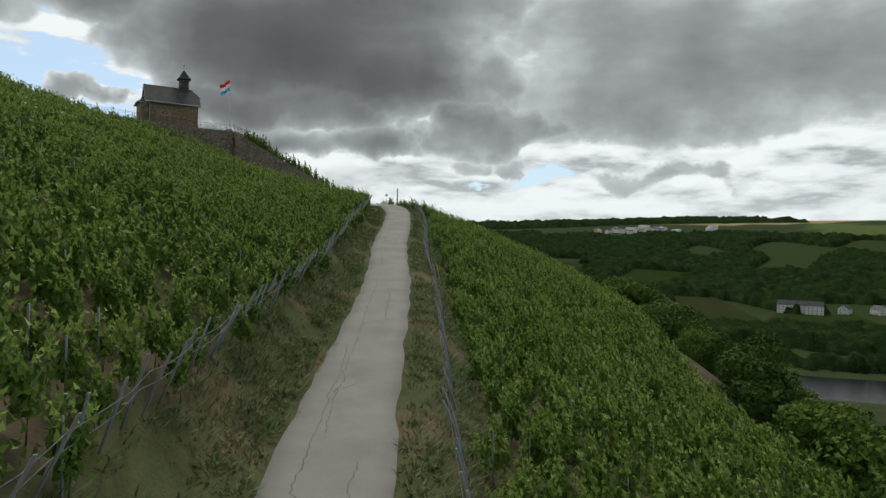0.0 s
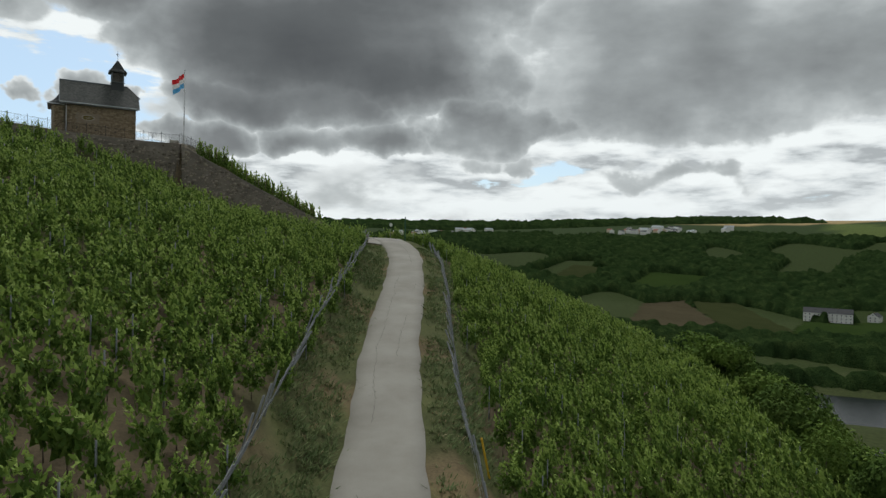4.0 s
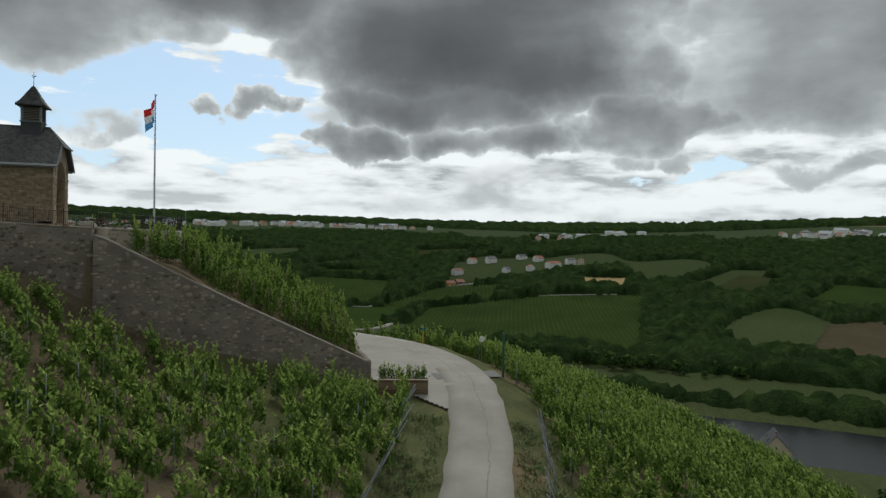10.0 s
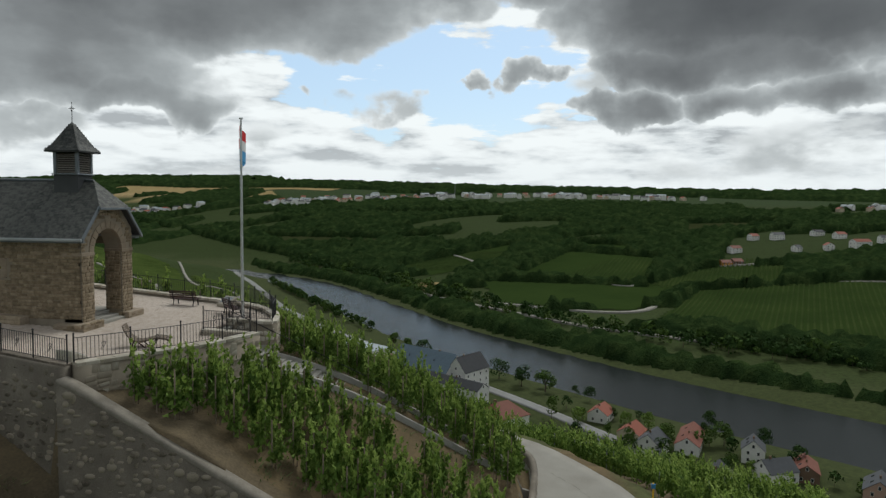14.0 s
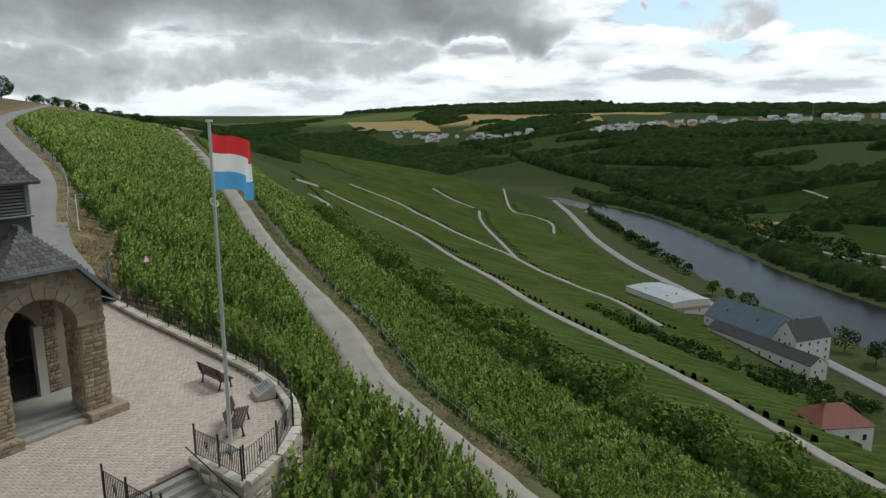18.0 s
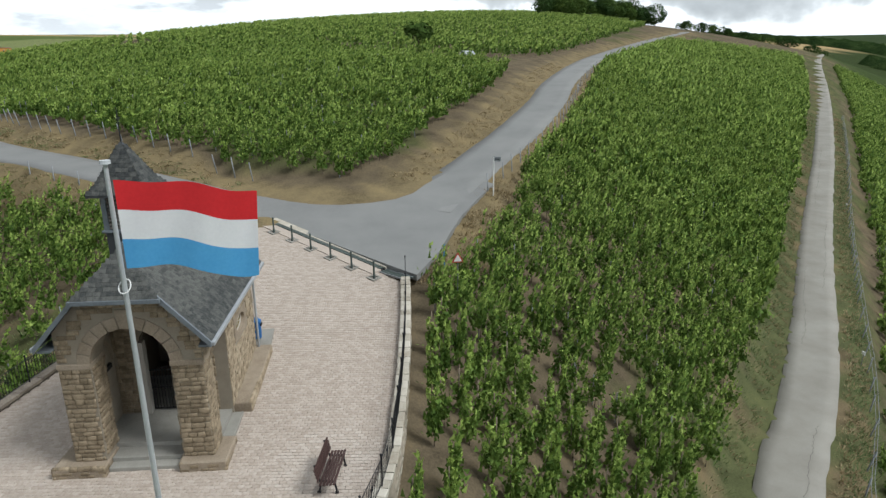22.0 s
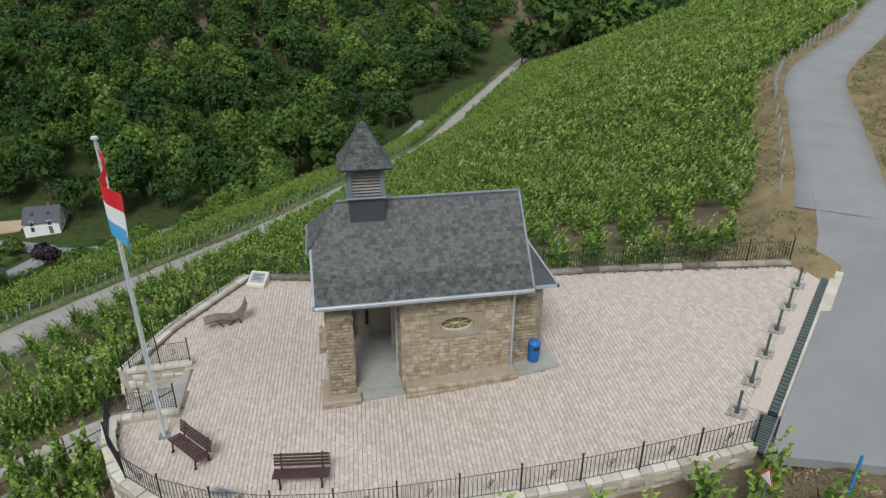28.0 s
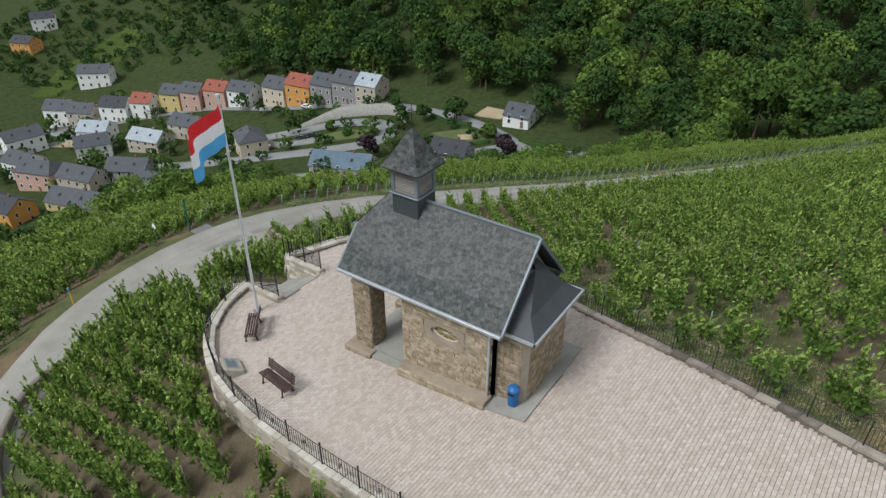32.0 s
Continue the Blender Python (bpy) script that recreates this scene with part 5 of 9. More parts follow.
# ---- vines ----
def leaf_cloud(rnd, c, size, facing=None, corners=4, axis=None):
    """Leaves at the centres c: bent quads or triangles, facing at random, along the given normals, or hung along an axis."""
    n = len(c)
    if axis is not None:
        v = axis + rnd.normal(0, 0.4, (n, 3))
        v /= np.linalg.norm(v, axis=1)[:, None]
        u = np.cross(v, rnd.normal(size=(n, 3)))
        u /= np.linalg.norm(u, axis=1)[:, None]
        w = np.cross(u, v)
        u = u * 0.74
        v = v * 1.12
    else:
        w = rnd.normal(size=(n, 3)) if facing is None else facing + rnd.normal(0, 0.42, (n, 3))
        w /= np.linalg.norm(w, axis=1)[:, None]
        u = np.cross(w, rnd.normal(size=(n, 3)))
        u /= np.linalg.norm(u, axis=1)[:, None]
        v = np.cross(w, u)
    s = (size * rnd.uniform(0.6, 1.3, n))[:, None]
    if corners == 4:
        q = np.stack([c - u * s * 0.5 - v * s * 0.35, c + u * s * 0.1 - v * s * 0.5 + w * s * 0.12, c + u * s * 0.6 + v * s * 0.1, c - u * s * 0.1 + v * s * 0.55 + w * s * 0.12], 1)
    else:
        q = np.stack([c - u * s * 0.62 - v * s * 0.4, c + u * s * 0.62 - v * s * 0.35, c + v * s * 0.8 + w * s * 0.15], 1)
    return q.reshape(-1, 3), np.arange(corners * n).reshape(n, corners)


def stem(x, y, z0, z1, r, corners, off, lean=0.0):
    """A thin four-sided stem in quads, or three-sided in triangles."""
    if corners == 4:
        t = np.array([(x + a * r, y + b * r, z) for z in (z0, z1) for a, b in ((-1, -1), (1, -1), (1, 1), (-1, 1))])
        f = np.array([(k, (k + 1) % 4, 4 + (k + 1) % 4, 4 + k) for k in range(4)])
        t[4:, 0] += lean
    else:
        t = np.array([(x + a * r, y + b * r, z0) for a, b in ((-1, -0.6), (1, -0.6), (0, 1))] + [(x + lean, y, z1)])
        f = np.array([(0, 1, 3), (1, 2, 3), (2, 0, 3)])
    return t, f + off


def vine_plant(seed, leaves, size, height=2.05, wide=0.3, along=0.6, low=0.5, shoots=11, corners=4):
    """One trellised vine: a thin trunk, a leafy body on the wires and long shoots that arch over, pale at their tips."""
    r = np.random.RandomState(seed)
    base = np.column_stack([r.uniform(-along, along, shoots), r.normal(0, 0.06, shoots), r.uniform(low, low + 0.25, shoots)])
    reach = r.uniform(0.5, 1.22, shoots)
    span = np.column_stack([r.normal(0, 0.2, shoots), r.normal(0, wide * 0.8, shoots), reach * (height - low)])
    body = int(leaves * 0.26)
    k = np.arange(leaves) % shoots
    f = np.where(np.arange(leaves) < body, r.rand(leaves) * 0.5, 0.08 + 0.92 * r.rand(leaves) ** 0.9)
    bow = np.column_stack([f, f ** 1.8, f - 0.16 * f ** 4 * reach[k]])
    loose = np.where(np.arange(leaves) < body, 1.7, 0.55 * (1.1 - 0.75 * f))[:, None]
    c = base[k] + span[k] * bow + r.normal(size=(leaves, 3)) * np.array((0.12, 0.09, 0.06)) * loose
    axis = span[k] * np.column_stack([np.ones(leaves), 1.8 * f ** 0.8, 1 - 0.64 * f ** 3 * reach[k]])
    axis /= np.linalg.norm(axis, axis=1)[:, None]
    v, faces = leaf_cloud(r, c, size * (1.15 - 0.5 * f), None, corners, axis)
    slot = np.where(f > r.uniform(0.42, 1.0, leaves), 1, 0)
    t, tf = stem(0, 0, -0.1, low + 0.35, 0.03, corners, len(v), r.normal(0, 0.05))
    return np.vstack([v, t]), np.vstack([faces, tf]), np.concatenate([slot, np.full(len(tf), 2)])


VINE_NEAR = [vine_plant(k, 380, 0.155, 2.35, 0.34, 0.4, 0.45, 14, 3) for k in range(7)]
VINE_CLOSE = [vine_plant(40 + k, 230, 0.195, 2.4, 0.33, 0.4, 0.45, 13, 3) for k in range(7)]
VINE_MID = [vine_plant(10 + k, 100, 0.31, 2.35, 0.3, 0.42, 0.45, 10, 3) for k in range(7)]
VINE_FAR = [vine_plant(20 + k, 26, 0.6, 2.3, 0.4, 0.8, 0.3, shoots=7, corners=3) for k in range(5)]
VINE_POLE = [vine_plant(30 + k, 300, 0.18, 2.6, 0.16, 0.15, 0.3, 7, 3) for k in range(6)]
WIND = np.array((0.3, -0.9))


def scatter(name, kinds, places, turns, scales, mats, label, category, sway=0.0):
    """Many copies of template meshes, joined into one object of stuff."""
    rnd = np.random.RandomState(len(places))
    pick = rnd.randint(0, len(kinds), len(places))
    vs, fs, ss, off = [], [], [], 0
    for k, (v, f, s) in enumerate(kinds):
        m = np.where(pick == k)[0]
        if not len(m):
            continue
        c, n = np.cos(turns[m]), np.sin(turns[m])
        sc = scales[m]
        if sc.ndim == 1:
            sc = np.column_stack([sc, sc, sc])
        x = v[None] * sc[:, None, :]
        p = np.stack([x[:, :, 0] * c[:, None] - x[:, :, 1] * n[:, None], x[:, :, 0] * n[:, None] + x[:, :, 1] * c[:, None], x[:, :, 2]], -1) + places[m][:, None]
        if sway:
            p[:, :, :2] += WIND * (sway * np.maximum(x[:, :, 2:] - 0.7, 0) ** 2)
        vs.append(p.reshape(-1, 3))
        fs.append((f[None] + (off + len(v) * np.arange(len(m)))[:, None, None]).reshape(-1, f.shape[1]))
        ss.append(np.tile(s, len(m)))
        off += len(v) * len(m)
    if not vs:
        return None
    ob = from_arrays(name, np.vstack(vs), np.vstack(fs), mats, np.concatenate(ss))
    return tagged(ob, label, category, kind="stuff")


def row_places(poly, turn, row_gap, plant_gap, seed, jitter=0.12, miss=0.04):
    """Plants in straight rows over a plan polygon; turn: direction of the rows in degrees."""
    rnd = np.random.RandomState(seed)
    p = np.array(poly, float)
    c, s = math.cos(radians(turn)), math.sin(radians(turn))
    u, v = p @ np.array((c, s)), p @ np.array((-s, c))
    a, b = np.meshgrid(np.arange(u.min(), u.max(), plant_gap), np.arange(v.min(), v.max(), row_gap), indexing="ij")
    a = a + rnd.normal(0, jitter, a.shape)
    b = b + rnd.normal(0, jitter * 0.5, b.shape)
    x, y = (a * c - b * s).ravel(), (a * s + b * c).ravel()
    m = inside(x, y, poly) & (rnd.rand(len(x)) > miss)
    return x[m], y[m]


def stake_mesh(h, r=0.022):
    v = np.array([(x * r, y * r, z) for z in (-0.2, h) for x, y in ((-1, -1), (1, -1), (1, 1), (-1, 1))])
    f = np.array([(k, (k + 1) % 4, 4 + (k + 1) % 4, 4 + k) for k in range(4)] + [(4, 5, 6, 7)])
    return v, f, np.zeros(5, int)


CHAPEL_HILL = np.array((-5.0, 0.0))
WALKED = LINE_A[(LINE_A[:, 1] < 118) & (LINE_A[:, 1] > 12)]


def vineyard(name, poly, turn, label, row_gap=1.8, plant_gap=1.05, seed=1, pole=False, bare=None, tall=1.0):
    x, y = row_places(poly, turn, row_gap, plant_gap, seed)
    if bare is not None:
        keep = ~bare(x, y)
        x, y = x[keep], y[keep]
    z = sheet_z(x, y)
    rnd = np.random.RandomState(seed + 50)
    d = np.minimum(near_line(x, y, WALKED)[0] * 1.15, np.hypot(x - CHAPEL_HILL[0], y - CHAPEL_HILL[1]) * 0.62)
    band = np.where(d < 8.5, 0, np.where(d < 27, 1, np.where(d < 62, 2, 3)))
    turns = radians(turn) + np.where(rnd.rand(len(x)) < 0.5, 0, math.pi) + rnd.normal(0, 0.12, len(x))
    sc = np.column_stack([rnd.uniform(0.9, 1.15, len(x)), rnd.uniform(0.85, 1.3, len(x)), rnd.uniform(0.72, 1.15, len(x)) * tall])
    pts = np.column_stack([x, y, z])
    for k, kinds in enumerate((VINE_POLE,) * 4 if pole else (VINE_NEAR, VINE_CLOSE, VINE_MID, VINE_FAR)):
        m = band == k
        if m.any():
            scatter(name, kinds, pts[m], turns[m], sc[m], [M_LEAF, M_LEAF_YOUNG, M_BARK], label, "grapevines", 0.04 if pole else 0.13)
    # stakes along the rows
    m = (rnd.rand(len(x)) < (0.85 if pole else 0.2)) & (band < 3)
    if m.any():
        st = pts[m] + np.array((0.12, 0.1, 0))
        scatter(name + "_stakes", [stake_mesh(2.05 if pole else 1.75)], st, turns[m], np.ones(m.sum()), [M_WOODSTAKE if pole else M_STAKE], "thin metal stakes standing among the vines", "stakes")


NORTH_FIELD = [(-27.5, 16.5), (-24, 14.0), (-10, 12.3), (-6, 10.9), (4, 6.8), (17, 2.4), (18.9, 6.2), (23.0, 12.6), (28.6, 21.6), (38.2, 34.8), (59.5, 54.6), (79.8, 72.3), (94, 88), (97, 104), (92, 125), (75, 170), (66, 192), (47, 158), (35, 135), (23.3, 110), (13.2, 91), (-0.6, 66.8), (-9.6, 49.8), (-18, 34.6), (-24.3, 23.4)]
LOWER_FIELD = [(-35.6, 10), (-34.8, 17), (-31.5, 28), (-25, 39), (-17, 55), (-8.5, 71.5), (5, 95), (15, 114), (26, 139), (38, 162), (50, 190), (42, 198), (24, 178), (8, 152), (-6, 126), (-16, 102), (-27, 80), (-41, 61), (-58, 44), (-72, 30), (-76, 10), (-70, -6), (-56, -12), (-35.8, 2)]
NOSE_FIELD = [(-8.3, 9.3), (-12.8, 8.1), (-24.2, 8.8), (-24.6, 4), (-25.3, -2), (-25.4, -8), (-22.5, -11.6), (-18, -14.0), (-8.5, -17.4), (-3, -9.4), (-7.1, -8.3), (-9.3, -7.1), (-11.1, -5.5), (-12.3, -3), (-12.6, 2.6), (-11.3, 5.2), (-9.6, 7.4)]
SOUTH_POLES = [(-3, -9.5), (2, -9.4), (5.5, -9.6), (5, -15), (3.2, -22.6), (-7, -17.5)]
SOUTH_FIELD = [(5.5, -9.6), (9.3, -9.9), (13, -13), (20, -16.4), (27, -18.4), (42, -25.5), (58, -31.7), (75, -37.8), (102, -48), (140, -65), (200, -100), (235, -168), (160, -125), (100, -87), (54, -57), (19, -34), (7, -25), (3.2, -22.6), (5, -15)]
BELOW_FIELD = [(-35.6, 1), (-33.8, -6.5), (-26, -16.9), (-12.3, -24.6), (2.6, -32.2), (14.6, -41.8), (50, -67.5), (97, -98), (157, -137), (245, -190), (240, -212), (150, -163), (90, -120), (45, -90), (12, -68), (-15, -56), (-38, -40), (-50, -14), (-50, -2)]
TRIANGLE = [(27.5, -4.2), (29, 2), (35, 13), (49, 30), (67, 46), (86, 64), (103, 80), (113, 90), (150, 70), (150, 15), (93, -12), (75, -25), (58, -20), (42, -13), (31, -8)]
HILL_FIELD = [(113, 90), (180, 130), (300, 130), (420, 10), (420, -100), (290, -125), (210, -85), (140, -52), (104, -35), (100, -18), (150, 15), (150, 70)]


def stair_strip(x, y):
    return np.abs(y + 0.1 + (x + 12) * 0.16) < 1.6


def worn(x, y):
    """Gaps with young or missing vines below the terrace."""
    n = np.sin(x * 1.9 + 0.4 * y) * np.sin(y * 1.7 + 1)
    r = np.sin(x * 12.9 + y * 7.3)
    return (np.hypot(x - 16.9, y - 2.2) < 1.3) | ((np.hypot(x - 12, y - 7) < 7) & (r > 0.35)) | ((x < 6) & (y < 34) & (y < 22 - 0.5 * x) & (r * 0.6 + n > 0.85))


vineyard("north_vines", NORTH_FIELD, 129, "dense green grapevines on a slope below the chapel", 1.9, 1.08, 1, bare=worn)
vineyard("lower_vines", LOWER_FIELD, 135, "dense green grapevines falling away below the road", 1.85, 1.08, 2)
vineyard("south_pole_vines", SOUTH_POLES, 245, "tall pole-trained grapevines below the curved terrace wall", 1.35, 1.0, 8, pole=True, tall=1.0)
vineyard("nose_vines", NOSE_FIELD, 175, "tall pole-trained grapevines on bare brown soil", 1.18, 0.94, 3, pole=True, tall=1.08, bare=stair_strip)
vineyard("south_vines", SOUTH_FIELD, 245, "dense green grapevines between terrace and lower road", 1.6, 0.95, 4, tall=1.08)
vineyard("below_vines", BELOW_FIELD, 240, "dense green grapevines below the pale road", 1.8, 1.1, 5)
vineyard("triangle_vines", TRIANGLE, 138, "lush green grapevines in the fork of two lanes", 1.85, 1.15, 6)
vineyard("hill_vines", HILL_FIELD, 20, "bright green vineyard over the brow of the hill", 3.1, 2.7, 7, tall=1.1)


def hedge_rows(name, poly, turn, gap, label, mat, high=1.5, step=7.0):
    """Vine rows on the far slopes: ragged low ridges that follow the ground."""
    rnd = np.random.RandomState(len(name))
    p = np.array(poly, float)
    c, s = math.cos(radians(turn)), math.sin(radians(turn))
    u, v = p @ np.array((c, s)), p @ np.array((-s, c))
    a, b = np.meshgrid(np.arange(u.min(), u.max(), step), np.arange(v.min(), v.max(), gap), indexing="ij")
    x, y = a * c - b * s, a * s + b * c
    ok = inside(x, y, poly)
    edge = np.full(x.shape, 99.0)
    for ln in TRACK_LINES:
        edge = np.minimum(edge, near_line(x.ravel(), y.ravel(), ln)[0].reshape(x.shape))
    ok &= edge > 3.6
    z = sheet_z(x.ravel(), y.ravel()).reshape(x.shape)
    side = np.array((-s, c)) * gap * 0.27
    top = high * rnd.uniform(0.75, 1.15, x.shape) * np.clip((edge - 3.0) / 5.0, 0.45, 1)
    q = np.stack([np.stack([x - side[0], y - side[1], z - 0.2], -1), np.stack([x - side[0] * 0.6, y - side[1] * 0.6, z + top], -1), np.stack([x + side[0] * 0.6, y + side[1] * 0.6, z + top * 0.97], -1), np.stack([x + side[0], y + side[1], z - 0.2], -1)], 2)
    idx = np.arange(q.size // 3).reshape(q.shape[:3])
    i, j = np.where(ok[:-1] & ok[1:])
    faces = np.vstack([np.column_stack([idx[i, j, k], idx[i + 1, j, k], idx[i + 1, j, k + 1], idx[i, j, k + 1]]) for k in range(3)])
    return tagged(from_arrays(name, q.reshape(-1, 3), faces, mat), label, "vineyard", kind="stuff")


M_VINEROW = material("far_vine_rows", [(0.04, 0.062, 0.017), (0.067, 0.096, 0.026), (0.1, 0.13, 0.038)], 0.03, 0.8, 1.0, 0.6, depth=0.4, spec=0.0)
M_VINEROW_DARK = material("dark_vine_rows", [(0.022, 0.036, 0.012), (0.036, 0.055, 0.017), (0.055, 0.075, 0.024)], 0.02, 0.8, 1.0, 0.6, depth=0.4, spec=0.0)
hedge_rows("slope_vineyard", [(-45, -60), (0, -85), (45, -105), (95, -140), (170, -200), (330, -330), (430, -520), (360, -700), (250, -620), (150, -480), (60, -360), (10, -270), (-60, -190), (-75, -120)], 62, 3.4, "wide green vineyard slope above the river", M_VINEROW)
hedge_rows("far_bank_vineyard", [(-330, -640), (-210, -665), (-90, -740), (-170, -830), (-330, -790), (-400, -720)], 70, 5, "dark green vineyard on the far bank", M_VINEROW_DARK)
hedge_rows("far_bank_vineyard", [(-40, -770), (120, -800), (60, -900), (-80, -880)], 30, 6, "dark green vineyard on the far bank", M_VINEROW_DARK)

# ---- trees ----
def tree_template(seed, leaves, size, high, wide, low=0.3, top=0.72, light=0, corners=4, lobes=9):
    """A broad crown of overlapping leafy lobes on a short trunk."""
    r = np.random.RandomState(seed)
    a = r.uniform(0, 6.28, lobes)
    ring = wide * 0.3 * np.sqrt(r.rand(lobes))
    lc = np.column_stack([np.cos(a) * ring, np.sin(a) * ring, high * r.uniform(low, top, lobes)])
    lr = wide * r.uniform(0.2, 0.34, lobes)
    lc[0] = (0, 0, high * (top - 0.06))
    k = r.randint(0, lobes, leaves)
    d = r.normal(size=(leaves, 3))
    d /= np.linalg.norm(d, axis=1)[:, None]
    out = lc[k] - np.array((0, 0, high * 0.35))
    flip = (d * out).sum(1) < -0.25 * np.linalg.norm(out, axis=1)
    d[flip] *= -1
    c = lc[k] + d * (lr[k] * r.uniform(0.8, 1.08, leaves))[:, None] * np.array((1, 1, 0.82))
    v, f = leaf_cloud(r, c, size * np.ones(leaves), d, corners)
    t, tf = stem(0, 0, -1.0, high * 0.5, high * 0.025, corners, len(v))
    return np.vstack([v, t]), np.vstack([f, tf]), np.concatenate([np.full(len(f), (0, 1, 3)[light]), np.full(len(tf), 2)])


TREE_NEAR = [tree_template(100 + k, 560, 0.82, 15, 10.5, 0.3, 0.8, light=(0, 1, 0, 2, 1, 0, 1, 0)[k], corners=3, lobes=8 + k % 4) for k in range(8)]
TREE_MID = [tree_template(120 + k, 84, 2.0, 12, 12.5, 0.25, light=int(k in (1, 4)), corners=3) for k in range(6)]
TREE_FAR = [tree_template(140 + k, 44, 3.6, 10.5, 15, 0.12, 0.62, light=int(k == 1), corners=3, lobes=6) for k in range(5)]
BUSH_FAR = [tree_template(170 + k, 110, 0.62, 3.4, 4.4, 0.15, 0.65, light=int(k == 1), corners=3) for k in range(4)]
BUSH = [tree_template(160 + k, 380, 0.33, 3.4, 4.4, 0.15, 0.65, light=int(k == 1), corners=3) for k in range(4)]
TREE_EDGE = [tree_template(180 + k, 1500, 0.58, 13, 13, 0.2, 0.7, light=int(k in (1, 3)), corners=3) for k in range(5)]
TREE_MATS = [M_TREE, M_TREE_LIGHT, M_BARK, M_TREE_FRESH]


def wood(name, kinds, poly, gap, label, seed, clear=(), size=(0.75, 1.25), mats=None, jitter=0.35):
    rnd = np.random.RandomState(seed)
    p = np.array(poly, float)
    a, b = np.meshgrid(np.arange(p[:, 0].min(), p[:, 0].max(), gap), np.arange(p[:, 1].min(), p[:, 1].max(), gap), indexing="ij")
    x, y = a.ravel() + rnd.normal(0, gap * jitter, a.size), b.ravel() + rnd.normal(0, gap * jitter, a.size)
    m = inside(x, y, poly)
    for q in clear:
        m &= ~inside(x, y, q)
    m &= near_line(x, y, LINE_R)[0] > 38
    x, y = x[m], y[m]
    s = rnd.uniform(*size, len(x))
    return scatter(name, kinds, np.column_stack([x, y, sheet_z(x, y)]), rnd.uniform(0, 6.3, len(x)), np.column_stack([s * rnd.uniform(0.85, 1.2, len(x)), s, s * rnd.uniform(0.8, 1.25, len(x))]), mats or TREE_MATS, label, "trees")


def canopy(name, poly, label, seed, clear=(), high=11.0, gap=11.0, step=4.6, mat=None, band=None, patchy=None):
    """A far closed wood: one lumpy roof of crowns that comes down to the ground along its edges."""
    p = np.array(poly, float)
    x0, y0 = p.min(0) - 20
    nx, ny = ((p.max(0) - p.min(0) + 40) / step).astype(int)
    x, y = np.meshgrid(x0 + np.arange(nx) * step, y0 + np.arange(ny) * step, indexing="ij")
    rnd = np.random.RandomState(seed)
    x, y = x + rnd.uniform(-0.35, 0.35, x.shape) * step, y + rnd.uniform(-0.35, 0.35, x.shape) * step
    ok = inside(x, y, poly) & (near_line(x.ravel(), y.ravel(), LINE_R)[0].reshape(x.shape) > 39)
    if band:
        d = near_line(x.ravel(), y.ravel(), LINE_R)[0].reshape(x.shape)
        ok &= (d > band[0]) & (d < band[1] + 14 * np.sin(x * 0.05) * np.sin(y * 0.043))
    if patchy is not None:
        ok &= np.sin(x * 0.011 + seed) + np.sin(y * 0.013 + x * 0.006) + 0.7 * np.sin(x * 0.027 - y * 0.031 + seed) > patchy
    for q in clear:
        ok &= ~inside(x, y, q)
    ci, cj = np.floor(x / gap).astype(int), np.floor(y / gap).astype(int)
    table = rnd.rand(4, 64, 64)
    top = np.zeros(x.shape)
    for di in (-1, 0, 1):
        for dj in (-1, 0, 1):
            a, b = (ci + di) % 64, (cj + dj) % 64
            cx, cy = (ci + di + 0.15 + 0.7 * table[0][a, b]) * gap, (cj + dj + 0.15 + 0.7 * table[1][a, b]) * gap
            r = gap * (0.62 + 0.3 * table[2][a, b])
            h = high * (0.55 + 0.75 * table[3][a, b])
            d = np.hypot(x - cx, y - cy) / r
            top = np.maximum(top, h * np.sqrt(np.clip(1 - d * d, 0, 1)) )
    z = sheet_z(x.ravel(), y.ravel()).reshape(x.shape) + np.where(ok, np.maximum(top, 0.12 * high), -1.0)
    idx = np.arange(x.size).reshape(x.shape)
    i, j = np.where(ok[:-1, :-1] | ok[1:, :-1] | ok[:-1, 1:] | ok[1:, 1:])
    q = np.column_stack([idx[i, j], idx[i + 1, j], idx[i + 1, j + 1], idx[i, j + 1]])
    tri = np.vstack([q[:, :3], q[:, [0, 2, 3]]])
    return tagged(from_arrays(name, np.column_stack([x.ravel(), y.ravel(), z.ravel()]), tri, mat or M_CANOPY), label, "trees", kind="stuff")


M_CANOPY = material("far_tree_crowns", [(0.008, 0.018, 0.007), (0.022, 0.04, 0.013), (0.054, 0.08, 0.026)], 0.07, 0.8, 1.0, 1.0, depth=4.0, spec=0.0)
VILLAGE_CLEAR = [(-260, 40), (-290, 118), (-245, 152), (-195, 170), (-140, 175), (-108, 166), (-100, 176), (-80, 176), (-68, 152), (-85, 118), (-120, 95), (-160, 40), (-140, -60), (-150, -120), (-260, -60)]
wood("side_valley_wood", TREE_NEAR, [(-250, 170), (-200, 172), (-140, 176), (-90, 178), (-62, 156), (-40, 160), (-12, 152), (10, 180), (38, 226), (64, 272), (105, 340), (60, 380), (-60, 330), (-200, 290), (-250, 230)], 8.4, "dense dark green deciduous wood filling the side valley", 1, clear=[VILLAGE_CLEAR], size=(0.6, 1.4))
wood("hill_wood", TREE_MID, [(-250, 230), (-200, 290), (-60, 330), (60, 380), (120, 330), (220, 420), (320, 560), (100, 720), (-350, 640), (-500, 380), (-330, 230)], 11.5, "dark green deciduous wood on the far slope", 2, clear=[VILLAGE_CLEAR])
